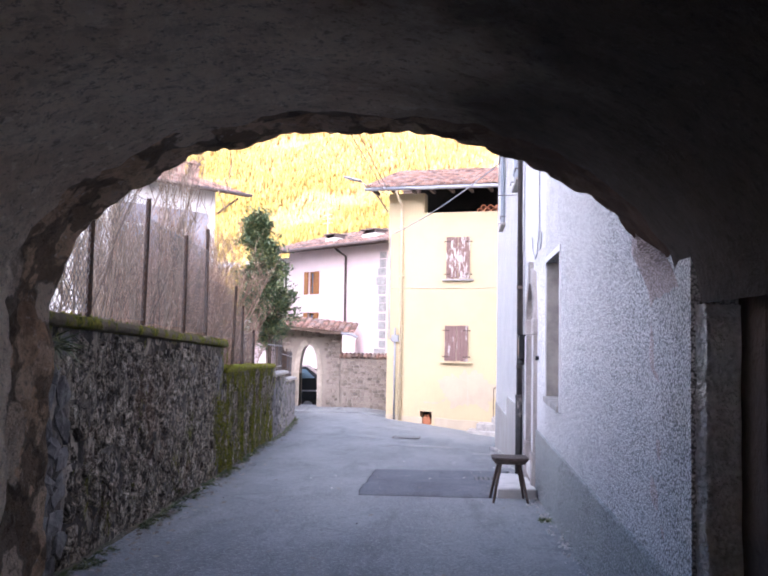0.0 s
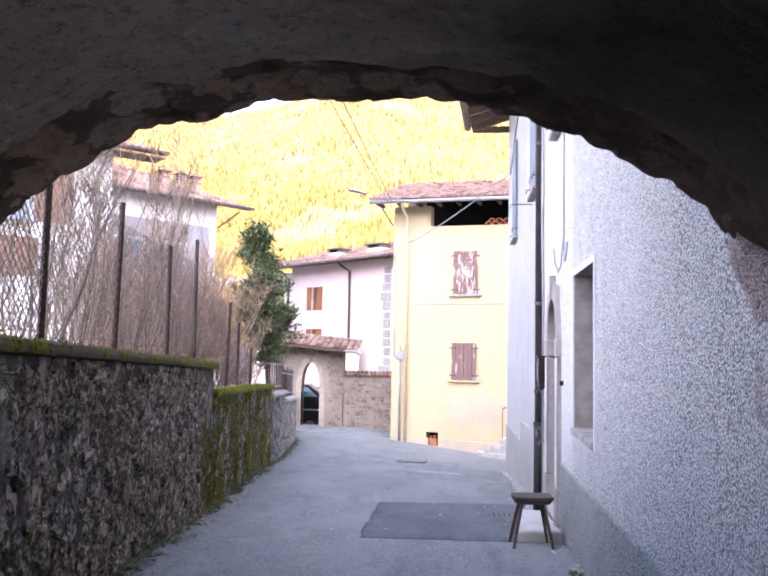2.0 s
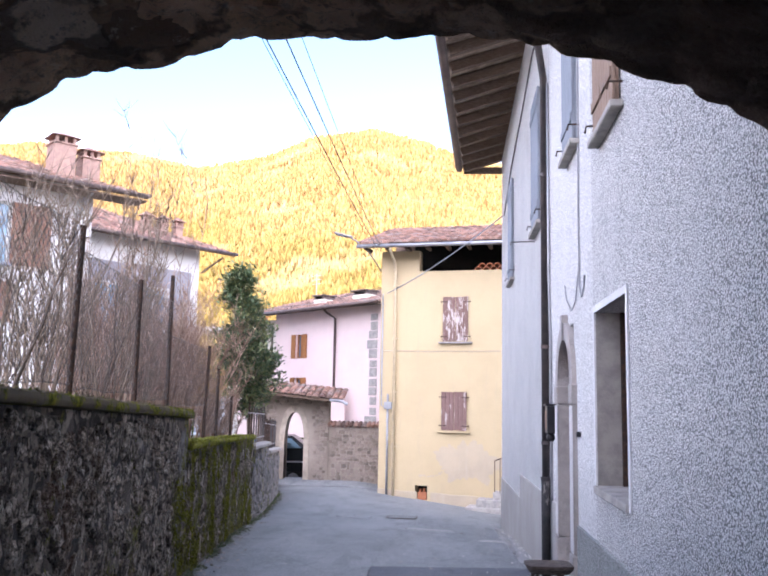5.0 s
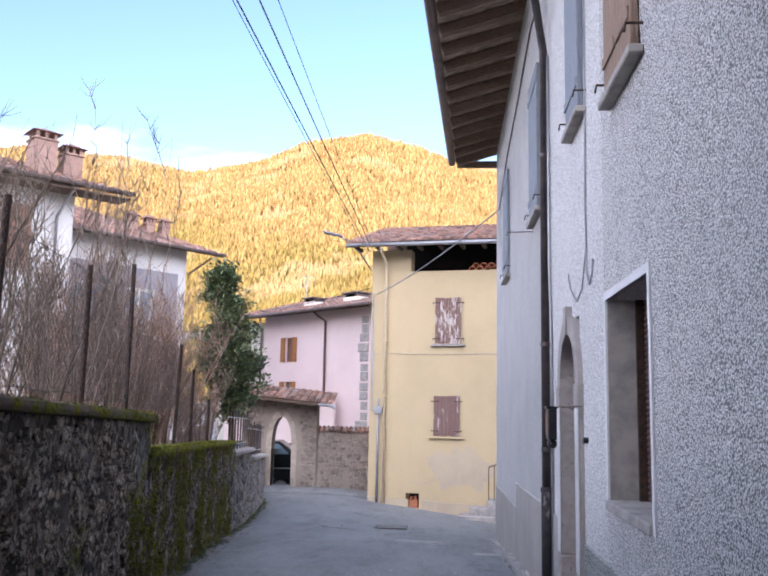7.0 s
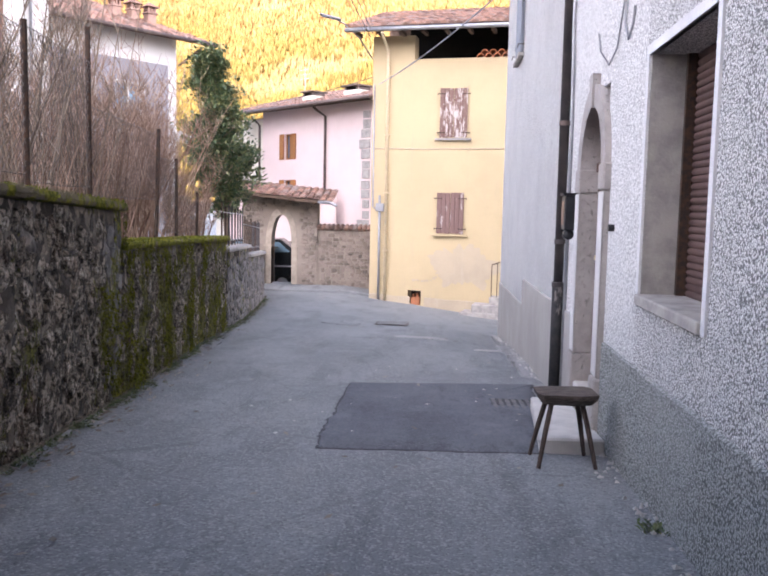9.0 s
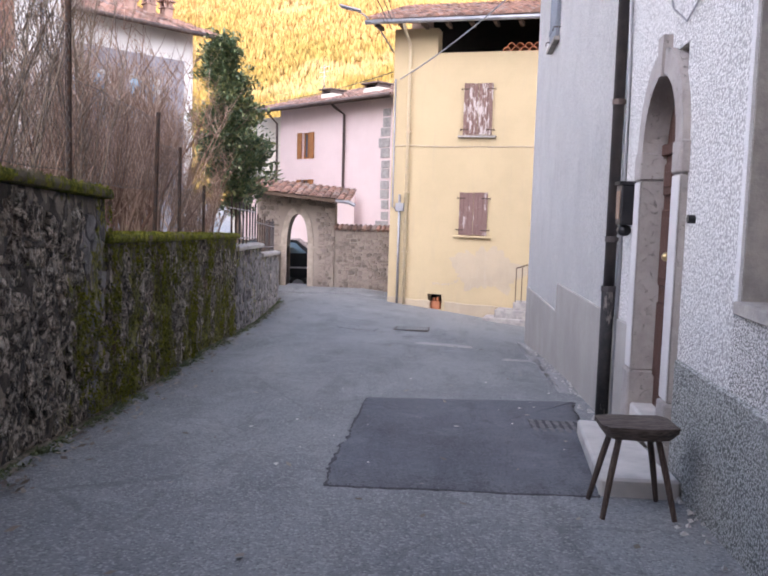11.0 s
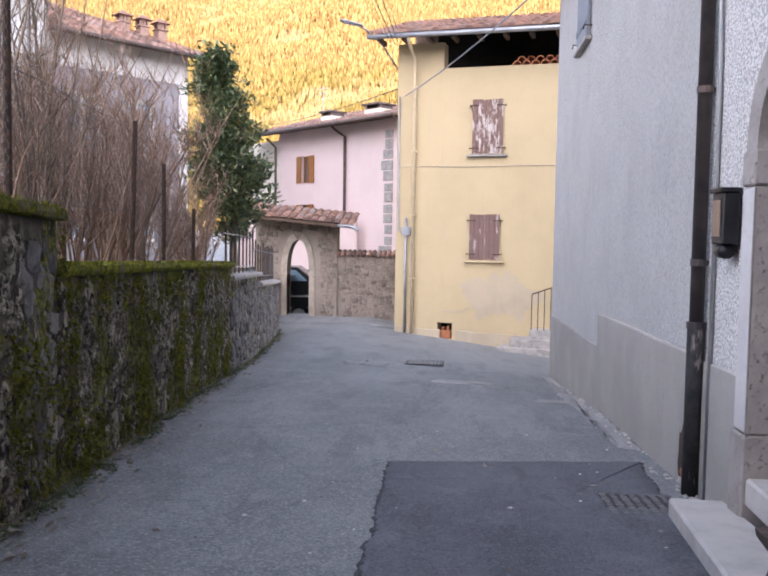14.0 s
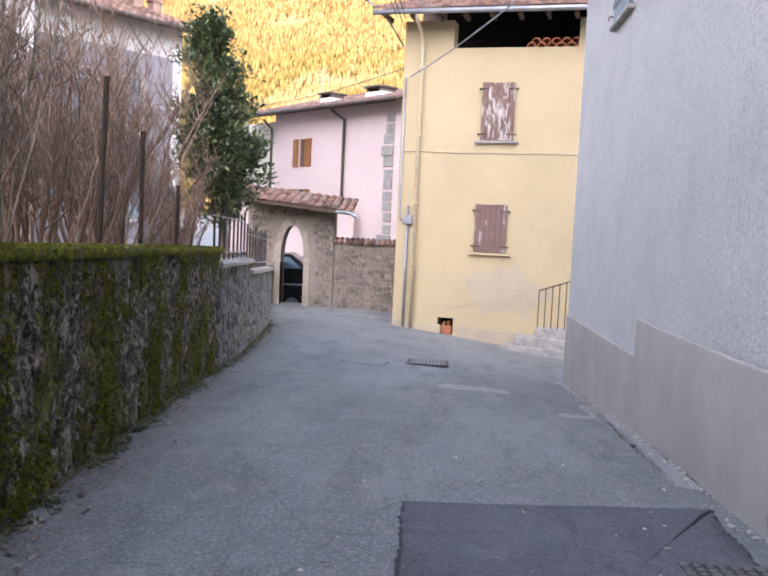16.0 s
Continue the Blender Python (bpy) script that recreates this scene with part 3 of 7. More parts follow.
def ground_piece(name, outline, lift, material, label, category, rough=0.02, kind="structure"):
    """A thin layer on the ground with an uneven outline."""
    bm = bmesh.new()
    pts = []
    for (x0, y0), (x1, y1) in zip(outline, outline[1:] + outline[:1]):
        n = max(2, int(math.hypot(x1 - x0, y1 - y0) / 0.035))
        for i in range(n):
            k = i / n
            px, py = x0 + (x1 - x0) * k, y0 + (y1 - y0) * k
            w = 1.6 * noise.noise((px * 2.3, py * 2.3, 7)) + 0.9 * noise.noise((px * 13, py * 13, 2))
            pts.append((px + rough * (w + rn(-.35, .35)), py + rough * (0.8 * noise.noise((px * 3, py * 3, 9)) + rn(-.35, .35))))
    cx, cy = sum(p[0] for p in pts) / len(pts), sum(p[1] for p in pts) / len(pts)
    rings = []
    for k in (0, 0.2, 0.4, 0.6, 0.8, 0.985, 1.0):
        drop = 0.02 if k == 1.0 else 0
        rings.append([bm.verts.new((cx + (x - cx) * k, cy + (y - cy) * k, 0)) for x, y in pts] if k else [bm.verts.new((cx, cy, 0))])
        for v in rings[-1]:
            v.co.z = ground_z(v.co.x, v.co.y) + lift - drop
    n = len(pts)
    for i in range(n):
        bm.faces.new((rings[0][0], rings[1][i], rings[1][(i + 1) % n]))
    for a, b in zip(rings[1:], rings[2:]):
        for i in range(n):
            bm.faces.new((a[i], b[i], b[(i + 1) % n], a[(i + 1) % n]))
    return solid(name, bm, material, label, category, kind=kind, smooth=True)


ground_piece("road_seam", [(0.236, 8.678), (1.652, 8.752), (1.738, 9.3), (1.99, 11.972), (0.150, 11.66)], 0.004, M_TAR, "dark tar seam round the asphalt patch", "road patch", 0.024)
ground_piece("plaster_strip", [(2.08, 12.4), (2.20, 19.4), (2.06, 19.5), (1.93, 16.0), (1.92, 12.5)], 0.012, M_PALE, "pale broken plaster along the foot of the wall", "rubble", 0.035)
ground_piece("road_patch", [(0.26, 8.70), (1.64, 8.775), (1.72, 9.3), (1.97, 11.95), (0.17, 11.64)], 0.0125, M_PATCH,
             "dark rectangular repair patch of newer asphalt in the lane", "road patch", 0.024)
ground_piece("road_patch", [(-1.15, 19.1), (-0.5, 19.0), (-0.45, 19.6), (-1.1, 19.7)], 0.017, M_ASPHALT, "small worn asphalt repair in the lane", "road patch", 0.05)
ground_piece("dust_streak", [(0.3, 17.1), (1.2, 17.0), (1.15, 17.4), (0.4, 17.45)], 0.017, M_PALE, "pale worn streak on the grey asphalt", "road marking", 0.07)
ground_piece("dust_streak", [(1.55, 15.35), (2.0, 15.25), (2.0, 15.4), (1.6, 15.5)], 0.017, M_PALE, "pale worn streak beside the house wall", "road marking", 0.04)


def manhole(x, y, w, d, label):
    bm = bmesh.new()
    t = thing("manhole_cover", pose(x, y, ground_z(x, y) + (0.016 if y < 13 else 0.026), -3.5, 0, 0), label, "manhole cover")
    box(bm, -w / 2, -d / 2, -0.02, w / 2, d / 2, -0.002, 0.002)
    cover = part("cover", bm, M_TAR if d < 0.7 else M_ASPHALT, t)
    q = random.Random(int(d * 100))
    nx, ny = int(w / 0.055), int(d / 0.055)
    for i in range(nx):
        for j in range(ny):
            bm = bmesh.new()
            cx, cy = -w / 2 + (i + .5) * w / nx, -d / 2 + (j + .5) * d / ny
            r = 0.019 * q.uniform(0.7, 1.1)
            box(bm, cx - r, cy - r, -0.003, cx + r, cy + r, 0.003 * q.uniform(0.4, 1.2), 0.003)
            part("stud", bm, M_STUD, cover)
    bm = bmesh.new()
    for a in (-1, 1):
        box(bm, -w / 2 - 0.02, a * (d / 2 + 0.012) - 0.012, -0.01, w / 2 + 0.02, a * (d / 2 + 0.012) + 0.012, 0.0)
        box(bm, a * (w / 2 + 0.012) - 0.012, -d / 2, -0.01, a * (w / 2 + 0.012) + 0.012, d / 2, 0.0)
    part("rim", bm, M_PATCH if d < 0.7 else M_IRON, t)


manhole(1.655, 10.64, 0.40, 0.44, "small square stone manhole cover set in the asphalt patch")
manhole(0.15, 20.1, 0.6, 0.75, "iron manhole cover in the worn asphalt")

# ---- the vaulted passage ----
ARC_X, ARC_W, SPRING, RISE = 0.71, 1.29, 1.78, 0.76      # its middle, half width, springing and rise


def arch_point(a, grow=0.0):
    """a from 0 (left foot of the arch) to pi (right foot)."""
    return ARC_X - (ARC_W + grow) * math.cos(a), SPRING + (RISE + grow) * math.sin(a)


def rocky(p, amp, scale):
    v = Vector(p)
    f = noise.fractal(v * scale * 0.6, 1.0, 2.1, 5)
    w = v + 0.06 * noise.noise_vector(v * 6)
    d = noise.voronoi(w * scale * 1.15)[0]
    joint = max(0.0, 1 - (d[1] - d[0]) * 5)
    return amp * (0.6 * f + 0.25 * joint + 0.55 * d[0] - 0.25)


def vault(name, y0, y1, grow, amp, scale, material, label, n=150, step=0.03, to_ground=True, a0=0.0, a1=math.pi, cat="", ragged=0.0):
    """The underside of a barrel with its two side walls, rough all over, and a skin behind it."""
    bm = bmesh.new()
    ys = [y0 + (y1 - y0) * i / max(1, round((y1 - y0) / step)) for i in range(max(1, round((y1 - y0) / step)) + 1)]
    prof = []
    if to_ground and a0 == 0:
        prof += [(ARC_X - ARC_W - grow, SPRING * k / 40 + (1 - k / 40) * -0.1, -1, 0) for k in range(40)]
    for i in range(n + 1):
        a = a0 + (a1 - a0) * i / n
        x, z = arch_point(a, grow)
        prof.append((x, z, -math.cos(a), math.sin(a)))
    if to_ground and a1 == math.pi:
        prof += [(ARC_X + ARC_W + grow, SPRING * k / 40 + (1 - k / 40) * -0.1, 1, 0) for k in range(39, -1, -1)]
    rows = []
    for y in ys:
        row = []
        for x, z, nx, nz in prof:
            d = rocky((x, y, z), amp, scale)
            e = ragged * smooth01(y1 - 0.35, y1, y) * (noise.noise((x * 3, z * 3, 8)) + 0.5 * noise.noise((x * 11, z * 11, 3)))
            row.append(bm.verts.new((x + nx * d, y + e, z + nz * d)))
        rows.append(row)
    for a, b in zip(rows, rows[1:]):
        for i in range(len(prof) - 1):
            bm.faces.new((a[i], a[i + 1], b[i + 1], b[i]))
    for row, y in ((rows[0], ys[0]), (rows[-1], ys[-1])):
        back = [bm.verts.new((x + nx * 0.3, y, z + nz * 0.3)) for x, z, nx, nz in prof]
        for i in range(len(prof) - 1):
            bm.faces.new((row[i], row[i + 1], back[i + 1], back[i]))
    ob = solid(name, bm, material, label, cat, kind="structure", smooth=True)
    return ob


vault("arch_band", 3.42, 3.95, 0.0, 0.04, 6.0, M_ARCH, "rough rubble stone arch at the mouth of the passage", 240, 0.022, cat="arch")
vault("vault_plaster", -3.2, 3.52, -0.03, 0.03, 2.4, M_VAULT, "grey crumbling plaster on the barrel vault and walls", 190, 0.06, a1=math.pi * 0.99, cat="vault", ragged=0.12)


def passage_shell():
    """The building over the passage: front wall with the arch cut out, roof slab, sides and dark side recess."""
    bm = bmesh.new()
    top, l, r = 5.4, -3.4, 2.6
    pts = [arch_point(math.pi * i / 60, 0.12) for i in range(61)]
    arc = [(ARC_X - ARC_W - 0.12, -0.4)] + pts + [(ARC_X + ARC_W + 0.12, -0.4)]
    outer = []
    for x, z in arc:
        k = (x - arc[0][0]) / (arc[-1][0] - arc[0][0])
        outer.append((l + (r - l) * k, top if 0 < k < 1 else (-0.4 if z < 0 else top)))
    for y0, y1 in ((3.55, 3.90), (-3.6, -3.2)):
        prism_pts = arc
        a0 = [bm.verts.new((x, y0, z)) for x, z in prism_pts]
        a1 = [bm.verts.new((x, y1, z)) for x, z in prism_pts]
        b0 = [bm.verts.new((x, y0, z)) for x, z in outer]
        b1 = [bm.verts.new((x, y1, z)) for x, z in outer]
        for i in range(len(arc) - 1):
            bm.faces.new((a0[i], a0[i + 1], b0[i + 1], b0[i]))
            bm.faces.new((a1[i], b1[i], b1[i + 1], a1[i + 1]))
            bm.faces.new((a0[i], a1[i], a1[i + 1], a0[i + 1]))
    box(bm, l, -3.6, top, r, 3.9, top + 0.3)
    box(bm, l, -3.6, -0.4, l + 0.3, 3.9, top)
    box(bm, r - 0.3, -3.6, -0.4, r, 3.9, top)
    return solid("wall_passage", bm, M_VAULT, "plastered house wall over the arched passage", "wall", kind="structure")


passage_shell()
# added near-black boards stand in for the shade in the right-hand recess
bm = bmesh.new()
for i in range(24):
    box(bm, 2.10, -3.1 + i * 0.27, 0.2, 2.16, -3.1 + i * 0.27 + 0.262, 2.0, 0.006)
solid("wall_recess", bm, M_SHADE_RUST, "made-up near-black boards painting the dark of the side recess", "wall", kind="structure")


def jamb():
    """The roughcast leg on which the arch ends, with a ragged plaster edge towards the dark recess."""
    x = ARC_X + ARC_W
    prof = [(x, 0.2 + (SPRING - 0.2) * i / 40, 1.0, 0.0) for i in range(40)]
    for i in range(26):
        a = math.pi * (1 - 0.15 * i / 25)
        prof.append((*arch_point(a), -math.cos(a), math.sin(a)))
    bm = bmesh.new()
    rows = []
    for i, (px, pz, nx, nz) in enumerate(prof):
        near = 3.40 + 0.05 * noise.noise((0, 0, pz * 6)) + 0.42 * smooth01(40, 65, i)
        row = []
        for j in range(16):
            y = near + (3.945 - near) * j / 15
            lift = 0.045 - 0.012 * noise.noise((y * 8, pz * 8, 3)) - (0.05 if j == 0 else 0) - 0.05 * smooth01(58, 65, i)
            row.append(bm.verts.new((px - nx * lift, y, pz - nz * lift)))
        rows.append(row)
    for a, b in zip(rows, rows[1:]):
        for j in range(15):
            bm.faces.new((a[j], a[j + 1], b[j + 1], b[j]))
    ends = [bm.verts.new((r[-1].co.x + p[2] * 0.09, 3.95, r[-1].co.z + p[3] * 0.09)) for r, p in zip(rows, prof)]
    for i in range(len(rows) - 1):
        bm.faces.new((rows[i][-1], ends[i], ends[i + 1], rows[i + 1][-1]))
    solid("jamb_plaster", bm, M_JAMBPINK, "pinkish roughcast on the leg of the arch", "wall", kind="structure", smooth=True)
    bm = bmesh.new()
    prev = None
    for i in range(60):
        z = 0.3 + 1.5 * i / 59
        w = 0.07 + 0.05 * noise.noise((0, 0, z * 5))
        a = bm.verts.new((x - 0.05, 3.37 + rn(-0.012, 0.012), z))
        b = bm.verts.new((x - 0.02, 3.37 - w, z))
        c = bm.verts.new((x + 0.10, 3.37 - w * 0.6, z))
        if prev:
            bm.faces.new((prev[0], a, b, prev[1]))
            bm.faces.new((prev[1], b, c, prev[2]))
        prev = (a, b, c)
    solid("jamb_edge", bm, M_WHITE, "ragged white lime edge on the leg of the arch", "wall", kind="structure")


jamb()

# ---- the house on the walker's right ----
RH_END = 19.6
RH = Matrix(((-0.0174, 1, 0, 1.945 + 0.0174 * (RH_END - 3.45)), (-1, -0.0174, 0, RH_END), (0, 0, 1, 0), (0, 0, 0, 1)))


def rs(y):
    return RH_END - y


WIN = (7.10, 8.19, 1.145, 2.38)               # the recessed window: y, y, z, z
DOOR_Y, DOOR_R, DOOR_SPRING, DOOR_SILL = 9.69, 0.41, 1.89, 0.29
SPLIT, DASH = 11.0, 8.27


def right_house():
    house = thing("house", RH, "tall pebbledashed and whitewashed village house with grey plinth", "house")
    hole_d = (rs(DOOR_Y + 0.43), rs(DOOR_Y - 0.43), -0.6, 2.41)
    hole_w = (rs(WIN[1]), rs(WIN[0]), WIN[2], WIN[3])
    bm = bmesh.new()
    wall_with_holes(bm, rs(DASH), rs(3.35), -0.6, 7.0, [hole_w], 0.45)
    part("wall", bm, M_DASH, house, "grey and white pebbledash wall")
    bm = bmesh.new()
    wall_with_holes(bm, 0, rs(SPLIT) - 0.002, -1.3, 7.0, [], 0.45)
    part("wall", bm, M_WHITE, house, "white roughcast wall")
    bm = bmesh.new()
    wall_with_holes(bm, rs(SPLIT), rs(DASH) - 0.002, -0.6, 7.0, [hole_d], 0.45)
    part("wall", bm, M_DOORWHITE, house, "lumpy whitewashed wall round the door")
    bm = bmesh.new()
    box(bm, 0.0, 0.46, -1.3, 0.45, 7.0, 7.0)
    part("end_wall", bm, M_WHITE, house)
    bm = bmesh.new()
    box(bm, rs(3.4) - 0.3, 0.46, -0.6, rs(3.4), 7.0, 7.0)
    box(bm, 0.0, 7.0, -1.3, rs(3.4), 7.3, 7.0)
    part("back_wall", bm, M_WHITE, house)
    # plinths, a little proud
    for y0, y1, top0, top1, mat in ((14.82, RH_END + 0.012, 0.33, 0.22, M_SMOOTHLOW), (SPLIT, 14.818, 0.75, 0.68, M_SMOOTHLOW), (DOOR_Y + 0.592, SPLIT - 0.002, 0.76, 0.75, M_SMOOTHLOW), (3.42, DOOR_Y - 0.592, 0.82, 0.75, M_DASHLOW)):
        bm = bmesh.new()
        n = max(2, int((y1 - y0) / 0.15))
        prev = None
        for i in range(n + 1):
            y = y0 + (y1 - y0) * i / n
            t = top0 + (top1 - top0) * i / n + (0.008 * noise.noise((y * 3, 0, 0)) if 0 < i < n else 0)
            s = rs(y)
            row = [bm.verts.new(p) for p in ((s, 0.0, -1.35), (s, -0.016 - 0.012 * max(0, noise.noise((y, 2, 0))), -1.35), (s, -0.016, t - 0.01), (s, 0.0, t))]
            if prev:
                for k in range(3):
                    bm.faces.new((prev[k], row[k], row[k + 1], prev[k + 1]))
            else:
                bm.faces.new(row)
            prev = row
        bm.faces.new(prev[::-1])
        part("plinth", bm, mat, house, "grey painted plinth" if mat is M_SMOOTHLOW else "dark grey pebbledash plinth")
    return house


HOUSE_R = right_house()


def crumbs():
    """Broken plaster and dirt along the foot of the wall."""
    bm = bmesh.new()
    for i in range(240):
        y = rn(5.0, 19.3)
        x = 1.945 + 0.0174 * (y - 3.45) - 0.02 - abs(R.gauss(0, 0.06))
        r = rn(0.004, 0.026)
        z = ground_z(x, y) + 0.012
        ring = [bm.verts.new((x + r * math.cos(k * 2.1) * rn(.6, 1.3), y + r * math.sin(k * 2.1) * rn(.6, 1.3), z)) for k in range(3)]
        top = bm.verts.new((x, y, z + r * rn(.5, 1)))
        for k in range(3):
            bm.faces.new((ring[k], ring[(k + 1) % 3], top))
    solid("plaster_crumbs", bm, M_SLAB, "pale crumbs of plaster along the foot of the wall", "rubble", kind="stuff")


crumbs()


def right_window():
    y0, y1, z0, z1 = WIN
    s0, s1 = rs(y1), rs(y0)
    w = thing("window_1", RH, "deep window recess with a closed brown roller shutter", "window", kind="structure")
    bm = bmesh.new()
    for a, b, c, d in ((s0 - 0.05, s0, z0 - 0.05, z1 + 0.05), (s1, s1 + 0.05, z0 - 0.05, z1 + 0.05), (s0, s1, z1, z1 + 0.05)):
        box(bm, a, -0.012, c, b, 0.02, d)
    part("frame_band", bm, M_BAND, w, "smooth pale plaster band")
    bm = bmesh.new()
    for i in range(36):
        z = z0 + 0.02 + i * 0.0365
        if z < z1:
            tube(bm, [(s0 + 0.02, 0.235, z), (s1 - 0.02, 0.235, z)], [0.02, 0.02], 8)
    box(bm, s0, 0.24, z0, s1, 0.27, z1)
    part("roller_shutter", bm, M_ROLLER, w, "brown slatted roller shutter", True)
    bm = bmesh.new()
    box(bm, s0, -0.03, z0 - 0.05, s1, 0.23, z0 + 0.006, 0.006)
    part("window_sill", bm, M_STONE, w)
    bm = bmesh.new()
    box(bm, s0 + 0.0, 0.002, z0, s0 + 0.012, 0.2, z1)
    box(bm, s1 - 0.012, 0.002, z0, s1, 0.2, z1)
    part("reveal", bm, M_STONE, w)
    bm = bmesh.new()
    box(bm, s0 + 0.02, 0.17, z0, s0 + 0.05, 0.23, z1)
    box(bm, s1 - 0.05, 0.17, z0, s1 - 0.02, 0.23, z1)
    part("rail", bm, M_IRON, w, "rusty shutter rail")


right_window()


def arch_ring(bm, cx, z0, r0, r1, y0, y1, a0, a1, n=14):
    """A piece of a ring in x and z."""
    poly = [(cx + r0 * math.cos(a0 + (a1 - a0) * i / n), z0 + r0 * math.sin(a0 + (a1 - a0) * i / n)) for i in range(n + 1)]
    poly += [(cx + r1 * math.cos(a1 + (a0 - a1) * i / n), z0 + r1 * math.sin(a1 + (a0 - a1) * i / n)) for i in range(n + 1)]
    prism(bm, poly, y0, y1)


def right_door():
    c = rs(DOOR_Y)
    d = thing("door_1", RH, "closed dark wooden panel door in a round-arched stone portal", "door", kind="structure")
    r, sp = DOOR_R, DOOR_SPRING
    for sgn in (-1, 1):
        bm = bmesh.new()
        a, b = sorted((c + sgn * r, c + sgn * (r + 0.16)))
        box(bm, a, -0.04, 0.502, b, 0.3, 1.715, 0.008)
        part("jamb", bm, M_JAMB, d, "pitted pinkish stone jamb")
        bm = bmesh.new()
        box(bm, a + 0.006, -0.046, 0.515, b + 0.003, -0.041, 1.705, 0.002)
        part("whitewash", bm, M_CHALK, d, "chalky white paint on the jamb face")
        bm = bmesh.new()
        a, b = sorted((c + sgn * (r - 0.012), c + sgn * (r + 0.18)))
        box(bm, a, -0.055, DOOR_SILL - 0.42, b, 0.3, 0.50, 0.01)
        part("jamb_base", bm, M_JAMB, d)
        bm = bmesh.new()
        a, b = sorted((c + sgn * (r - 0.01), c + sgn * (r + 0.17)))
        box(bm, a, -0.05, 1.717, b, 0.3, 1.89, 0.01)
        part("impost", bm, M_JAMB, d)
        bm = bmesh.new()
        a0, a1 = (0.0, math.pi / 2 - 0.13) if sgn > 0 else (math.pi / 2 + 0.13, math.pi)
        arch_ring(bm, c, sp, r, r + 0.15, -0.04, 0.3, a0, a1)
        part("arch_stone", bm, M_JAMB, d)
    bm = bmesh.new()
    prism(bm, [(c - 0.05, sp + r - 0.01), (c + 0.05, sp + r - 0.01), (c + 0.065, sp + r + 0.22), (c - 0.065, sp + r + 0.22)], -0.055, 0.3)
    part("keystone", bm, M_JAMB, d)
    bm = bmesh.new()   # plaster over the portal, behind the ring
    arch_ring(bm, c, sp, r + 0.012, r + 0.14, 0.01, 0.4, 0, math.pi, 24)
    part("lintel", bm, M_STONE, d)
    bm = bmesh.new()
    poly = [(c + r * 0.999 * math.cos(math.pi * i / 24), sp + r * 0.999 * math.sin(math.pi * i / 24)) for i in range(25)]
    prism(bm, [(c + r, DOOR_SILL)] + poly + [(c - r, DOOR_SILL)], 0.11, 0.17)
    leaf = part("door_leaf", bm, M_DOORWOOD, d, "dark brown wooden door leaf")
    for sgn in (-1, 1):
        for z0, z1 in ((0.48, 0.96), (1.06, 1.54), (1.62, 1.82)):
            bm = bmesh.new()
            a, b = sorted((c + sgn * 0.05, c + sgn * 0.35))
            box(bm, a, 0.085, z0, b, 0.112, z1, 0.01)
            box(bm, a + 0.05, 0.074, z0 + 0.05, b - 0.05, 0.088, z1 - 0.05, 0.008)
            part("panel", bm, M_DOORWOOD, leaf)
    bm = bmesh.new()
    box(bm, c - 0.025, 0.075, DOOR_SILL + 0.01, c + 0.025, 0.11, sp, 0.006)
    box(bm, c - r + 0.01, 0.075, 1.87, c + r - 0.01, 0.11, 1.94, 0.006)
    part("moulding", bm, M_DOORWOOD, leaf)
    bm = bmesh.new()
    bmesh.ops.create_uvsphere(bm, u_segments=12, v_segments=8, radius=0.026, matrix=Matrix.Translation((c + 0.07, 0.03, 1.26)))
    tube(bm, [(c + 0.07, 0.10, 1.26), (c + 0.07, 0.04, 1.26)], 0.014, 8)
    part("door_knob", bm, M_BRASS, leaf, "brass door knob", True)
    bm = bmesh.new()
    box(bm, c - r - 0.02, -0.03, DOOR_SILL - 0.14, c + r + 0.02, 0.32, DOOR_SILL, 0.012)
    part("threshold", bm, M_SLAB, d, "pale stone threshold")
    # the slab in front of the door
    bm = bmesh.new()
    box(bm, rs(10.43), -0.42, -0.35, rs(8.80), -0.02, 0.19, 0.014)
    for v in bm.verts:
        k = (rs(8.80) - v.co.x) / 1.63
        if v.co.z > 0:
            v.co.z -= 0.12 * k
        if v.co.y < -0.2:
            v.co.y += 0.11 * k
        v.co.z += 0.012 * noise.noise(v.co * 3)
        v.co.y += 0.012 * noise.noise(v.co * 5)
    solid("door_step", bm, M_SLAB, "pale worn stone slab step along the house wall", "step", m=RH)


right_door()


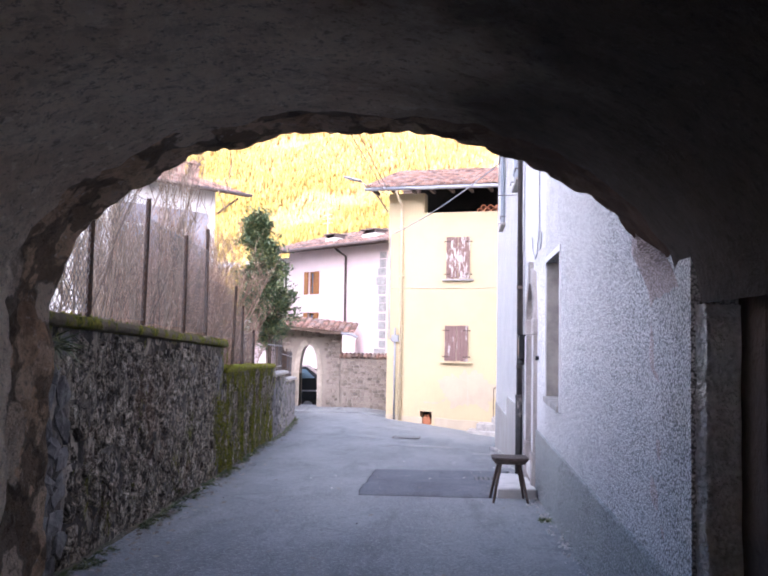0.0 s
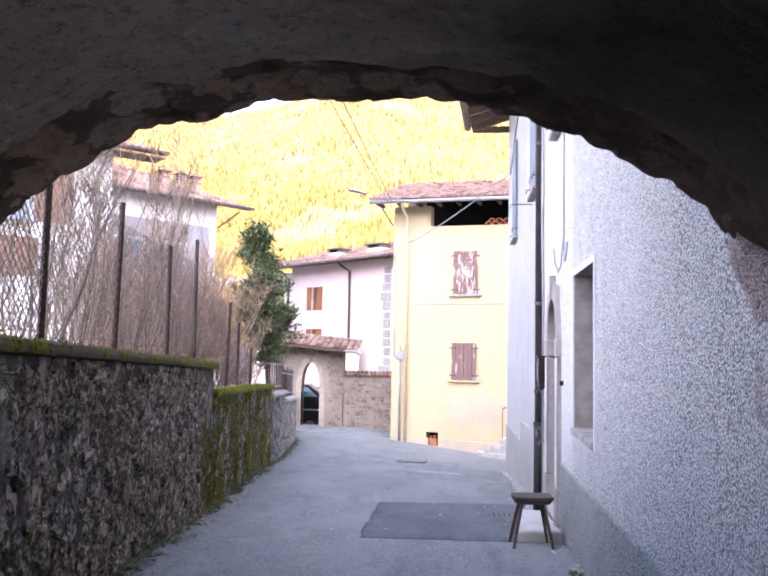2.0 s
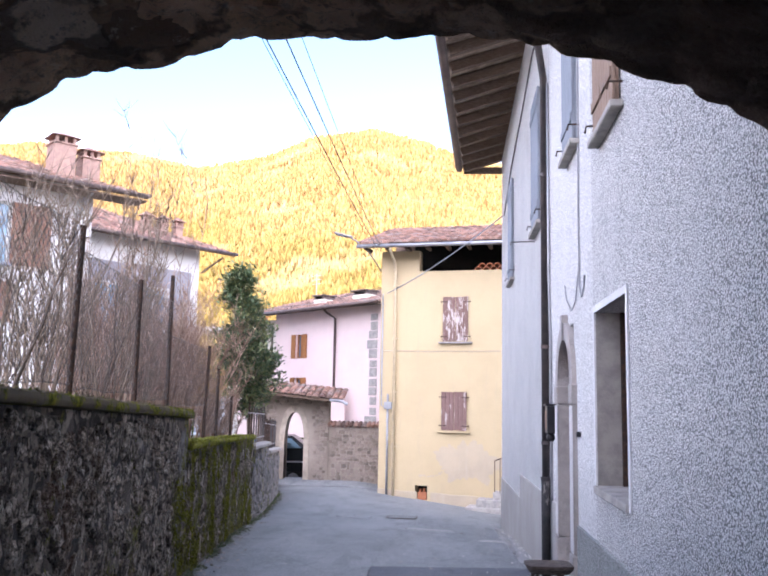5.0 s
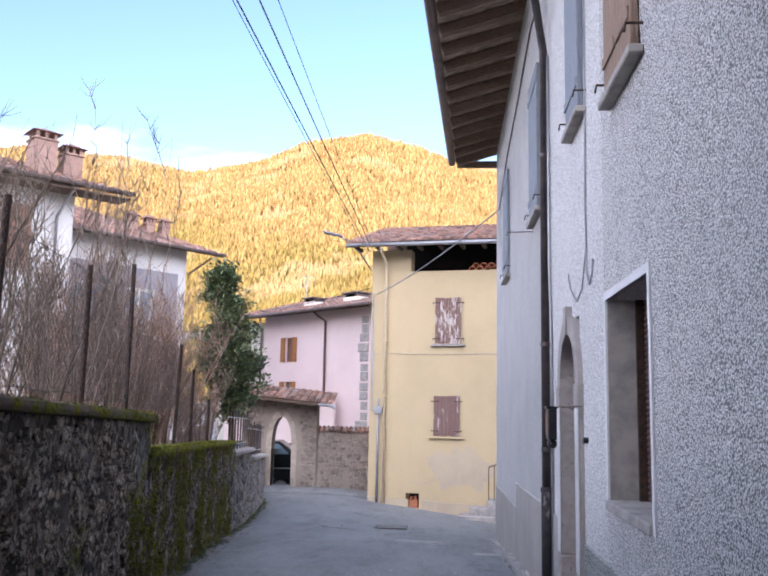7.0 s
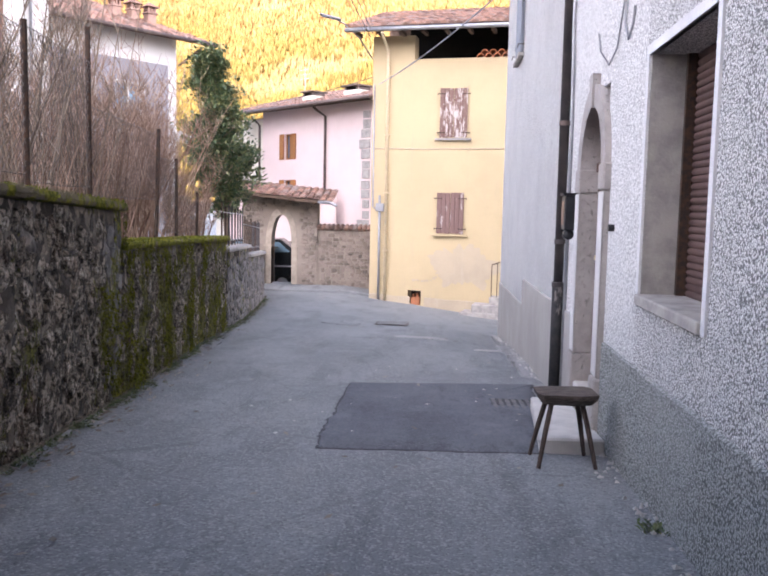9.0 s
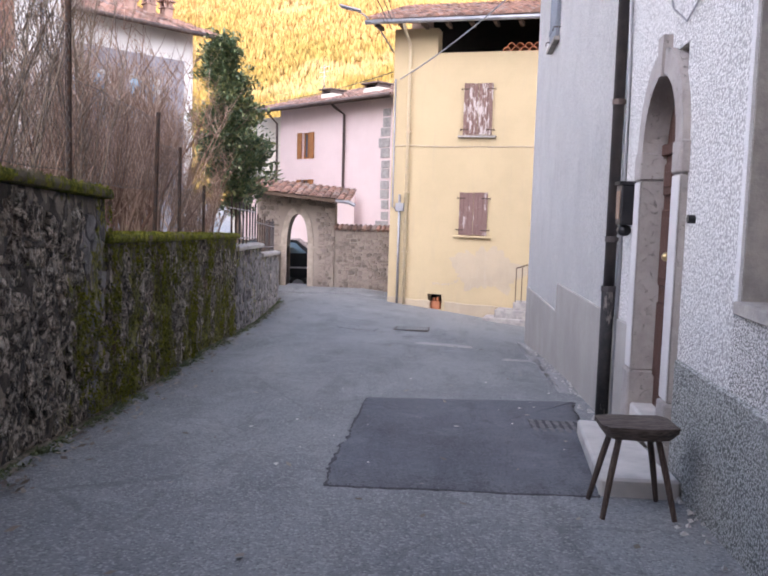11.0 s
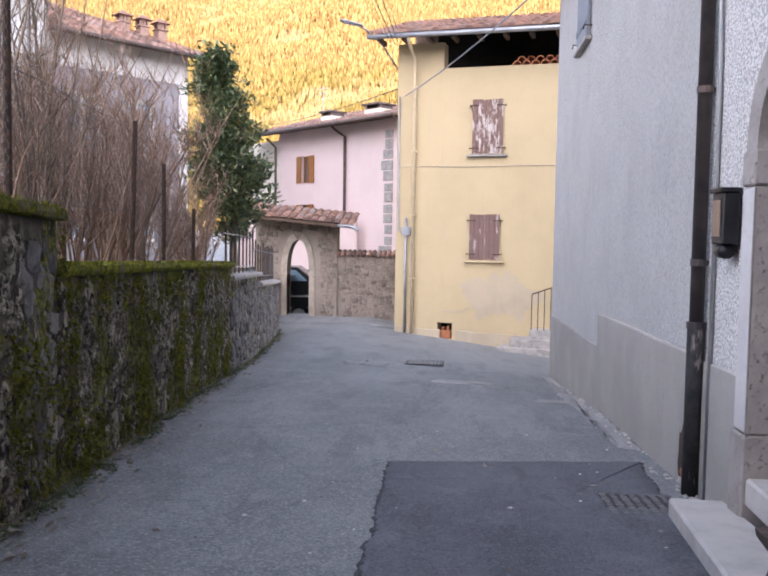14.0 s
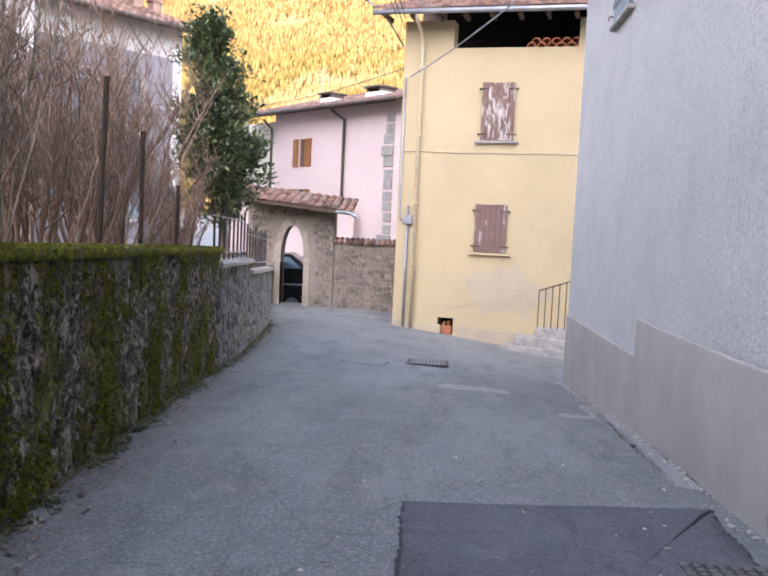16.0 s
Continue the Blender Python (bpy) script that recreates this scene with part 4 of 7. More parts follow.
def upper_windows():
    for y0, y1, z0, z1, mat, lab in ((7.14, 7.86, 3.60, 5.1, M_TANSH, "closed weathered brown wooden shutters over a stone sill"),
                                     (8.88, 9.50, 3.93, 5.4, M_BLUESH, "closed grey-blue wooden shutters over a stone sill"),
                                     (11.65, 12.5, 3.87, 5.5, M_BLUESH, "closed faded green-grey shutters over a stone sill"),
                                     (16.05, 16.95, 3.87, 5.6, M_BLUESH, "closed faded green-grey shutters over a stone sill")):
        w = thing("window_2", RH, lab, "window", kind="structure")
        a, b = rs(y1), rs(y0)
        mid = (a + b) / 2
        for p, q in ((a, mid - 0.004), (mid + 0.004, b)):
            bm = bmesh.new()
            box(bm, p + 0.006, -0.03, z0 + 0.01, q - 0.006, -0.010, z1 - 0.01)
            sh = part("shutter", bm, mat, w)
            n = 4
            for i in range(n):
                bm = bmesh.new()
                box(bm, p + (q - p) * i / n + 0.002, -0.055, z0, p + (q - p) * (i + 1) / n - 0.002, -0.031, z1, 0.004)
                part("plank", bm, mat, sh)
            for z in (z0 + 0.2, z1 - 0.2):
                bm = bmesh.new()
                box(bm, p + 0.01, -0.068, z - 0.035, q - 0.01, -0.056, z + 0.035, 0.003)
                part("batten", bm, mat, sh)
        bm = bmesh.new()
        box(bm, a - 0.07, -0.085, z0 - 0.065, b + 0.07, 0.0, z0 - 0.015, 0.008)
        part("window_sill", bm, M_STONE, w)
        for s in (a - 0.06, b + 0.06):
            bm = bmesh.new()
            tube(bm, [(s, 0, z0 + 0.1), (s, -0.09, z0 + 0.1), (s, -0.1, z0 + 0.05)], 0.008, 5)
            part("shutter_catch", bm, M_IRON, w)
        if y0 > 11 and y0 < 13:
            bm = bmesh.new()
            tube(bm, [(a - 0.07, -0.0, z0 - 0.09), (a - 0.07, -0.30, z0 - 0.1), (a - 0.07, -0.31, z0 - 0.14)], 0.007, 5)
            part("shutter_hook", bm, M_IRON, w)


upper_windows()


def eave_edge(y):
    return 1.37 - max(0.0, min(8.0, 20.3 - y)) * 0.066


def right_roof():
    roof = thing("roof_right", pose(0, 0, 0), "deep timber eave with rafters under an old tiled roof", "roof", kind="structure")
    bm = bmesh.new()
    ys = [3.0, 8.0, 12.3, 16.0, 20.3]
    prev = None
    for y in ys:
        e = eave_edge(y)
        row = [bm.verts.new(p) for p in ((e, y, 7.0), (e, y, 7.06), (9.8, y, 9.7), (9.8, y, 9.64))]
        if prev:
            for k in range(4):
                bm.faces.new((prev[k], row[k], row[(k + 1) % 4], prev[(k + 1) % 4]))
        else:
            bm.faces.new(row)
        prev = row
    bm.faces.new(prev[::-1])
    part("boarding", bm, M_BOARD, roof, "pale stained eave boards")
    y = 3.3
    while y < 20.3:
        bm = bmesh.new()
        e = eave_edge(y)
        a = Vector((e + 0.03, y, 6.96))
        b = Vector((2.5, y + 0.02, 6.96 + (2.47 - e) * 0.313))
        box(bm, 0, -0.055, -0.13, (b - a).length, 0.055, 0.03, 0.008)
        d = (b - a).normalized()
        m = Matrix.Translation(a) @ Matrix(((d.x, 0, -d.z, 0), (0, 1, 0, 0), (d.z, 0, d.x, 0), (0, 0, 0, 1)))
        bmesh.ops.transform(bm, matrix=m, verts=bm.verts)
        part("rafter", bm, M_BEAM, roof)
        y += 0.62
    bm = bmesh.new()
    box(bm, 1.42, 20.19, 6.86, 2.7, 20.29, 7.0, 0.01)
    part("end_board", bm, M_BEAM, roof)
    bm = bmesh.new()
    pts = [(eave_edge(y) - 0.06, y, 7.0) for y in (3.0, 8.0, 12.3, 16.0, 20.35)]
    tube(bm, pts, 0.075, 10)
    part("gutter", bm, M_COPPER, roof, "brown half-round metal gutter", True)
    bm = bmesh.new()
    for i in range(0, 30):
        y = 3.3 + i * 0.58
        e = eave_edge(y)
        tube(bm, [(e - 0.02, y, 7.12), (e + 2.2, y, 7.12 + 2.2 * 0.313)], [0.12, 0.12], 6)
    part("tile_row", bm, M_TILE, roof, "", True)
    # downpipe at the joint of the two walls
    pipe = thing("downpipe", pose(0, 0, 0), "dark painted metal downpipe with a rusty clamp on the wall", "downpipe")
    yb = 10.96
    xw = 1.945 + 0.0174 * (yb - 3.45)
    bm = bmesh.new()
    tube(bm, [(xw - 0.056, yb, 0.93), (xw - 0.056, yb, 5.3), (xw - 0.2, yb - 0.4, 5.75), (xw - 0.6, yb - 0.9, 6.6), (eave_edge(yb) - 0.02, yb - 1.0, 6.95)], 0.041, 12)
    part("upper_pipe", bm, M_PIPE, pipe, "", True)
    bm = bmesh.new()
    tube(bm, [(xw - 0.056, yb, ground_z(xw, yb) + 0.01), (xw - 0.056, yb, 0.95)], 0.05, 12)
    part("lower_pipe", bm, M_PEELBLACK, pipe, "black cast lower pipe", True)
    for z in (0.95, 1.32, 2.32, 4.2):
        bm = bmesh.new()
        tube(bm, [(xw - 0.056, yb, z - 0.02), (xw - 0.056, yb, z + 0.02)], 0.047 if z > 1 else 0.056, 12)
        box(bm, xw - 0.056, yb - 0.012, z - 0.012, xw, yb + 0.012, z + 0.012)
        part("clamp", bm, M_COPPER if z == 2.32 else M_PIPE, pipe)
    bm = bmesh.new()
    tube(bm, [(xw - 0.02, yb - 0.16, ground_z(xw, yb) + 0.0), (xw - 0.02, yb - 0.16, 2.3), (xw - 0.03, yb - 0.12, 3.1), (xw - 0.03, yb - 0.13, 5.2)], 0.014, 6)
    solid("cable_conduit", bm, M_GALV, "thin grey conduit running up beside the downpipe", "conduit", smooth=True)


right_roof()

# ---- the yellow house ----
YH = frame_of((-0.87, 27.0, 0), -12)


def tile_roof(parent, x0, x1, y_eave, z_eave, y_top, z_top, pitch=0.21, label="", skew=0.0, rows_per_m=3.2, hip=0.0):
    """Rows of half-round clay tiles from the eave up, each tile proud of the last, on a boarded slab."""
    run = math.hypot(y_top - y_eave, z_top - z_eave)
    d = Vector((0, (y_top - y_eave) / run, (z_top - z_eave) / run))
    up = Vector((0, -d.z, d.y))
    bm = bmesh.new()
    a = Vector((0, y_eave, z_eave))
    corners = []
    for x in (x0, x1):
        for k in (0, run):
            for h in (-0.09, 0.0):
                corners.append(bm.verts.new(Vector((x - (hip * k if x == x1 else 0), 0, 0)) + a + d * k + up * h + Vector((0, 0, (x - x0) * skew))))
    for f in ((0, 1, 3, 2), (4, 6, 7, 5), (0, 4, 5, 1), (2, 3, 7, 6), (1, 5, 7, 3), (0, 2, 6, 4)):
        bm.faces.new([corners[i] for i in f])
    part("roof_slab", bm, M_BEAM, parent)
    bm = bmesh.new()
    n = int((x1 - x0) / pitch)
    length = 1 / rows_per_m
    m = int(run / length)
    for i in range(n + 1):
        x = x0 + (x1 - x0) * i / n
        for k in range(m):
            s0, s1 = k * length - 0.05, (k + 1) * length + 0.03
            if x > x1 - hip * s1:
                break
            j = rn(-0.012, 0.012)
            lift = rn(0.0, 0.015)
            ring0, ring1 = [], []
            for q in range(5):
                t = math.pi * q / 4
                cx, cz = math.cos(t) * pitch * 0.47, math.sin(t) * pitch * 0.36
                base = Vector((x + cx + j, 0, (x - x0) * skew)) + a
                ring0.append(bm.verts.new(base + d * s0 + up * (cz * 1.08 + 0.028 + lift)))
                ring1.append(bm.verts.new(base + d * s1 + up * (cz * 0.92 + 0.004 + lift)))
            for q in range(4):
                bm.faces.new((ring0[q], ring0[q + 1], ring1[q + 1], ring1[q]))
            bm.faces.new(ring0[::-1])
    return tagged(part("roof_tiling", bm, M_TILE, parent, label), kind="stuff")


def shutter_pair(parent, s0, s1, z0, z1, material, sill=True, proud=0.05, iron=True, name="window"):
    w = new(name)
    w.parent = parent
    mid = (s0 + s1) / 2
    for a, b in ((s0, mid - 0.004), (mid + 0.004, s1)):
        bm = bmesh.new()
        box(bm, a + 0.01, -proud + 0.022, z0 + 0.03, b - 0.01, -0.006, z1 - 0.03)
        sh = part("shutter", bm, material, w)
        n = 3
        for i in range(n):
            bm = bmesh.new()
            box(bm, a + (b - a) * i / n + 0.002, -proud, z0 + rn(0, .02), a + (b - a) * (i + 1) / n - 0.002, -proud + 0.02, z1 - rn(0, .02), 0.004)
            o = part("plank", bm, material, w)
    for z in (z0 + 0.14, z1 - 0.16):
        for a, b, e in ((s0 - 0.07, mid - 0.22, s0 - 0.06), (mid + 0.22, s1 + 0.07, s1 + 0.06)):
            bm = bmesh.new()
            box(bm, a, -proud - 0.012, z - 0.011, b, -proud - 0.002, z + 0.011)
            box(bm, e - 0.008, -proud - 0.002, z - 0.02, e + 0.008, 0.02, z + 0.02)
            part("hinge", bm, M_IRON, w, "rusty iron strap hinge")
    if sill:
        bm = bmesh.new()
        box(bm, s0 - 0.12, -0.09, z0 - 0.065, s1 + 0.12, 0.0, z0 - 0.012, 0.008)
        part("sill", bm, M_STONE if sill == 1 else M_YELLOW, w)
    return w


def yellow_house():
    h = thing("house", YH, "ochre yellow plastered house with faded closed shutters and open loft", "house")
    bm = bmesh.new()
    wall_with_holes(bm, 0, 8.0, -1.9, 6.3, [(1.18, 4.05, 5.66, 6.3), (1.13, 1.51, -1.11, -0.69)], 0.45)
    part("wall", bm, M_YELLOW, h)
    bm = bmesh.new()
    box(bm, 0.0, 0.452, -1.9, 0.45, 7.0, 6.3)
    box(bm, 7.55, 0.452, -1.9, 8.0, 7.0, 6.3)
    box(bm, 0.452, 6.6, -1.9, 7.548, 7.0, 6.3)
    part("side_wall", bm, M_YELLOW, h)
    # loft and cellar backing: the openings' inner shade is put into its colour
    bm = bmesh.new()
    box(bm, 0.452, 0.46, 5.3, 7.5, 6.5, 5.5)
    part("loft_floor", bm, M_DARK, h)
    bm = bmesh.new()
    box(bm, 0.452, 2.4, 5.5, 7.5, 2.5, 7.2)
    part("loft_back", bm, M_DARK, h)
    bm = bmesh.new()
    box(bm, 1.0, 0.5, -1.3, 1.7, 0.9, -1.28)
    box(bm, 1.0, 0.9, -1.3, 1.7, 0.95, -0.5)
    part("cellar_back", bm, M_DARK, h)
    tile_roof(h, -0.55, 8.4, -0.62, 6.42, 3.6, 7.75, 0.2, "weathered half-round clay roof tiles")
    bm = bmesh.new()
    box(bm, -0.5, 3.5, 6.3, 8.4, 7.6, 7.6)
    part("roof_back", bm, M_TILE, h)
    bm = bmesh.new()
    i = 0
    for i in range(15):
        x = -0.4 + i * 0.62
        bm = bmesh.new()
        box(bm, x, -0.56, 6.27, x + 0.09, 0.02, 6.37, 0.006)
        part("rafter", bm, M_BEAM, h)
    bm = bmesh.new()
    tube(bm, [(-0.62, -0.68, 6.36), (8.4, -0.68, 6.33)], 0.062, 10)
    part("gutter", bm, M_GALV, h, "grey metal gutter", True)
    bm = bmesh.new()
    tube(bm, [(0.42, -0.66, 6.3), (0.42, -0.5, 6.15), (0.45, -0.12, 5.9), (0.45, -0.075, 5.7), (0.47, -0.075, -1.05)], 0.042, 10)
    p = part("downpipe", bm, M_CREAMPIPE, h, "cream painted downpipe", True)
    for z in (5.2, 3.6, 2.0, 0.4):
        bm = bmesh.new()
        box(bm, 0.40, -0.12, z, 0.54, 0, z + 0.03)
        part("bracket", bm, M_CREAMPIPE, p)
    bm = bmesh.new()
    tube(bm, [(0.06, -0.03, 5.0), (0.07, -0.03, 1.62), (0.2, -0.035, 1.55)], 0.022, 6)
    tube(bm, [(0.27, -0.04, 1.75), (0.28, -0.04, -1.0)], 0.034, 8)
    part("conduit", bm, M_GALV, h, "thin grey wall conduits", True)
    bm = bmesh.new()
    box(bm, 0.17, -0.09, 1.5, 0.40, 0, 1.72, 0.01)
    box(bm, 0.24, -0.07, 1.72, 0.30, -0.02, 1.95, 0.01)
    part("junction_box", bm, M_GALV, h)
    bm = bmesh.new()
    tube(bm, [(0.02 + 7.9 * i / 60, -0.004, 3.24 + 0.02 * noise.noise((i * 0.13, 0, 0))) for i in range(61)], 0.017, 6)
    part("string_line", bm, M_BARE, h, "thin uneven cord moulding")
    shutter_pair(h, 1.93, 2.69, 3.53, 4.87, M_SHUTTER)
    shutter_pair(h, 1.91, 2.66, 0.92, 2.05, M_SHUTTERDARK, 2)
    bm = bmesh.new()      # patch of bare, blistered render low on the wall
    pts = []
    for i in range(90):
        a = 2 * math.pi * i / 90
        r = 0.95 + 0.55 * noise.noise((math.cos(a) * 1.7, math.sin(a) * 1.7, 4)) + 0.3 * noise.noise((math.cos(a) * 6, math.sin(a) * 6, 1))
        pts.append((2.62 + 0.95 * r * math.cos(a), 0.05 + 0.66 * r * math.sin(a)))
    prism(bm, pts, -0.007, 0.0)
    part("bare_plaster", bm, M_BARE, h, "patch of bare blistered render")
    bm = bmesh.new()
    for i in range(24):
        s = 1.25 + 2.0 * i / 24
        zz = -0.42 + 0.22 * math.sin(math.pi * min(1, max(0, (s - 1.7) / 1.3)))
        box(bm, s, -0.016, zz + rn(-.03, .01), s + rn(.04, .09), -0.007, zz + rn(.02, .06))
    tagged(part("plaster_crack", bm, M_BARE, h, "pale crack in the render"), kind="stuff")
    bm = bmesh.new()
    prev = None
    for i in range(41):
        s = 8.0 * i / 40
        z = -0.84 + 0.03 * noise.noise((s * 2, 0, 0)) - 0.03 * s
        row = [bm.verts.new(p) for p in ((s, -0.012, -1.9), (s, -0.012, z), (s, 0.0, z + 0.01))]
        if prev and not (1.1 < s - 0.1 < 1.55):
            bm.faces.new((prev[0], row[0], row[1], prev[1]))
            bm.faces.new((prev[1], row[1], row[2], prev[2]))
        prev = row
    part("base_band", bm, M_BARE, h, "dirty lighter band along the foot")
    # brick in the cellar hole
    bm = bmesh.new()
    box(bm, 1.19, 0.1, -1.11, 1.45, 0.25, -0.89, 0.01)
    box(bm, 1.24, 0.1, -0.89, 1.30, 0.25, -0.80, 0.01)
    box(bm, 1.35, 0.1, -0.89, 1.41, 0.25, -0.78, 0.01)
    solid("broken_brick", bm, M_BRICK, "orange hollow brick stopping the cellar opening", "brick", m=YH)
    # roof tiles stored in the loft
    for i in range(11):
        bm = bmesh.new()
        for k in range(9):
            a0, a1 = math.pi * k / 9, math.pi * (k + 1) / 9
            q = [(math.cos(a) * r, 0, math.sin(a) * r * 1.15) for a, r in ((a0, .112), (a1, .112), (a1, .09), (a0, .09))]
            f = [bm.verts.new(p) for p in q]
            b = [bm.verts.new((p[0], 0.4, p[2])) for p in q]
            for u in range(4):
                bm.faces.new((f[u], f[(u + 1) % 4], b[(u + 1) % 4], b[u]))
            bm.faces.new(f)
        m = YH @ pose(2.98 + (i % 6) * 0.225 + (0.11 if i > 5 else 0), 0.06, 5.66 + (0.10 if i > 5 else 0))
        solid("stacked_tile", bm, M_BRICK, "orange half-round roof tile stored on the loft sill", "roof tile", "tiles on the loft sill", m=m)


yellow_house()


def house_steps():
    """Three stone steps with an iron railing at the yellow house's door."""
    t = thing("steps", YH, "worn stone steps with a thin iron railing by the yellow house", "steps")
    for i, (s, z) in enumerate(((2.75, -1.14), (3.05, -0.93), (3.5, -0.72))):
        bm = bmesh.new()
        box(bm, s, -0.75 + i * 0.1, -1.9, 6.0, 0.0 - 0.015, z, 0.02)
        part("step", bm, M_STONE, t)
    r = thing("railing", YH, "thin rusty iron railing on the stone steps", "railing")
    for i in range(7):
        s = 3.55 + i * 0.15
        z = -0.72
        bm = bmesh.new()
        tube(bm, [(s, -0.5, z - 0.02), (s, -0.5, 0.14 + i * 0.055)], 0.012, 6)
        part("bar", bm, M_IRON, r)
    bm = bmesh.new()
    tube(bm, [(3.55, -0.5, 0.14), (4.45, -0.5, 0.47)], 0.016, 6)
    part("handrail", bm, M_IRON, r)


house_steps()


def lamp_arm():
    t = thing("street_lamp", YH, "small street lamp on a bent arm at the eave corner", "street lamp")
    bm = bmesh.new()
    tube(bm, [(-0.02, -0.02, 5.7), (-0.3, -0.35, 6.2), (-0.62, -0.75, 6.52), (-0.75, -0.9, 6.58)], 0.022, 8)
    part("arm", bm, M_GALV, t, "", True)
    bm = bmesh.new()
    box(bm, -0.30, -0.09, -0.03, 0.30, 0.09, 0.035, 0.03, pose(-0.95, -0.95, 6.66, 0, 14, 8))
    head = part("head", bm, M_GALV, t, "flat grey lamp head")
    bm = bmesh.new()
    box(bm, -0.22, -0.07, -0.045, 0.1, 0.07, -0.028, 0.005, pose(-0.95, -0.95, 6.66, 0, 14, 8))
    part("lens", bm, M_GLASS, head)


lamp_arm()

# ---- the pink house behind ----
PH = frame_of((-5.94, 40.0, 0), -43)


def pink_house():
    h = thing("house", PH, "pale pink plastered house with orange-brown shutters", "house")
    bm = bmesh.new()
    wall_with_holes(bm, -1.3, 6.2, -2, 5.86, [(0.33, 0.87, 3.62, 4.72), (0.33, 0.87, 1.75, 2.74)], 0.4)
    part("wall", bm, M_PINK, h)
    bm = bmesh.new()
    box(bm, -1.3, 0.402, -2, -0.9, 7, 5.75)
    box(bm, 5.8, 0.402, -2, 6.2, 7, 5.75)
    part("side_wall", bm, M_PINK, h)
    bm = bmesh.new()
    box(bm, -6.0, 0.5, -2, -1.302, 7, 5.6)
    part("annex_wall", bm, M_CREAM, h, "cream plastered lower wing")
    tile_roof(h, -3.4, 6.6, -0.7, 5.72, 5.0, 7.3, 0.25, "", 0.0, 2.5)
    for z0, z1 in ((3.62, 4.72), (1.75, 2.74)):
        w = new("window")
        w.parent = h
        bm = bmesh.new()
        box(bm, 0.02, -0.06, z0, 0.33, -0.01, z1, 0.008)
        part("shutter", bm, M_ORANGEWOOD, w)
        bm = bmesh.new()
        box(bm, 0.87, -0.06, z0, 1.18, -0.01, z1, 0.008)
        part("shutter", bm, M_ORANGEWOOD, w)
        bm = bmesh.new()
        box(bm, 0.33, 0.15, z0, 0.87, 0.17, z1)
        part("pane", bm, M_GLASS, w)
        bm = bmesh.new()
        for a, b, c, d in ((0.33, 0.39, z0, z1), (0.81, 0.87, z0, z1), (0.57, 0.63, z0, z1), (0.39, 0.81, z1 - 0.06, z1), (0.39, 0.81, z0, z0 + 0.06)):
            box(bm, a, 0.1, c, b, 0.149, d)
        part("window_frame", bm, M_ORANGEWOOD, w)
    bm = bmesh.new()
    tube(bm, [(2.95, -0.62, 5.75), (3.0, -0.4, 5.55), (3.2, -0.08, 5.3), (3.25, -0.08, -1.0)], 0.055, 8)
    part("downpipe", bm, M_COPPER, h, "brown metal downpipe", True)
    bm = bmesh.new()
    tube(bm, [(-3.4, -0.78, 5.72), (6.6, -0.78, 5.74)], 0.075, 8)
    part("gutter", bm, M_COPPER, h, "", True)
    bm = bmesh.new()
    tube(bm, [(-1.9, -0.2, 5.6), (-1.45, -0.08, 5.2), (-1.42, -0.08, 0)], 0.05, 8)
    part("downpipe", bm, M_COPPER, h, "", True)
    for i in range(13):
        z = 0.4 + i * 0.39
        bm = bmesh.new()
        w = rn(-0.55, 0.35)
        box(bm, 5.25 - w / 2, -0.025 - rn(0, .02), z + rn(-.03, .03), 5.9, 0.0, z + 0.33 + rn(-.05, .04), 0.012)
        part("quoin", bm, M_STONE, h)
    for s, z, w in ((1.15, 5.95, 0.7), (4.0, 5.95, 0.9)):
        c = new("chimney")
        c.parent = h
        bm = bmesh.new()
        box(bm, s - w / 2, 0.6, 5.6, s + w / 2, 1.3, z + 0.42)
        part("shaft", bm, M_CREAM, c)
        bm = bmesh.new()
        box(bm, s - w / 2 - 0.05, 0.5, z + 0.56, s + w / 2 + 0.05, 1.4, z + 0.63, 0.01)
        for a in (-1, 1):
            box(bm, s + a * w * 0.4 - 0.06, 0.62, z + 0.42, s + a * w * 0.4 + 0.06, 1.28, z + 0.56)
        part("cap", bm, M_COPPER, c)
    bm = bmesh.new()
    tube(bm, [(0.45, 1, 5.9), (0.45, 1, 7.7)], 0.02, 5)
    for z in (7.2, 7.4, 7.6):
        tube(bm, [(0.1, 1, z), (0.8, 1, z)], 0.01, 4)
    solid("antenna", bm, M_GALV, "thin television aerial on the pink house's roof", "antenna", m=PH)


pink_house()

# ---- gateway and its rubble wall ----
GY = 28.4


def stone_mesh(seed):
    """One irregular field stone, about 1 across in x and z, its face at y = 0 and its back at y = 1."""
    q = random.Random(seed)
    bm = bmesh.new()
    n = 8
    out, mid = [], []
    for i in range(n):
        a = 2 * math.pi * i / n
        sq = 1 / max(abs(math.cos(a)), abs(math.sin(a)))
        r = (0.45 + 0.55 * sq) * 0.5 * q.uniform(0.84, 1.06)
        out.append(bm.verts.new((r * math.cos(a), 0.75, r * math.sin(a))))
        mid.append(bm.verts.new((r * 0.86 * math.cos(a) + q.uniform(-.03, .03), q.uniform(0.15, 0.42), r * 0.86 * math.sin(a) + q.uniform(-.03, .03))))
    c = bm.verts.new((q.uniform(-.1, .1), q.uniform(0.0, 0.25), q.uniform(-.1, .1)))
    for i in range(n):
        j = (i + 1) % n
        bm.faces.new((out[i], out[j], mid[j], mid[i]))
        bm.faces.new((mid[i], mid[j], c))
    return bm


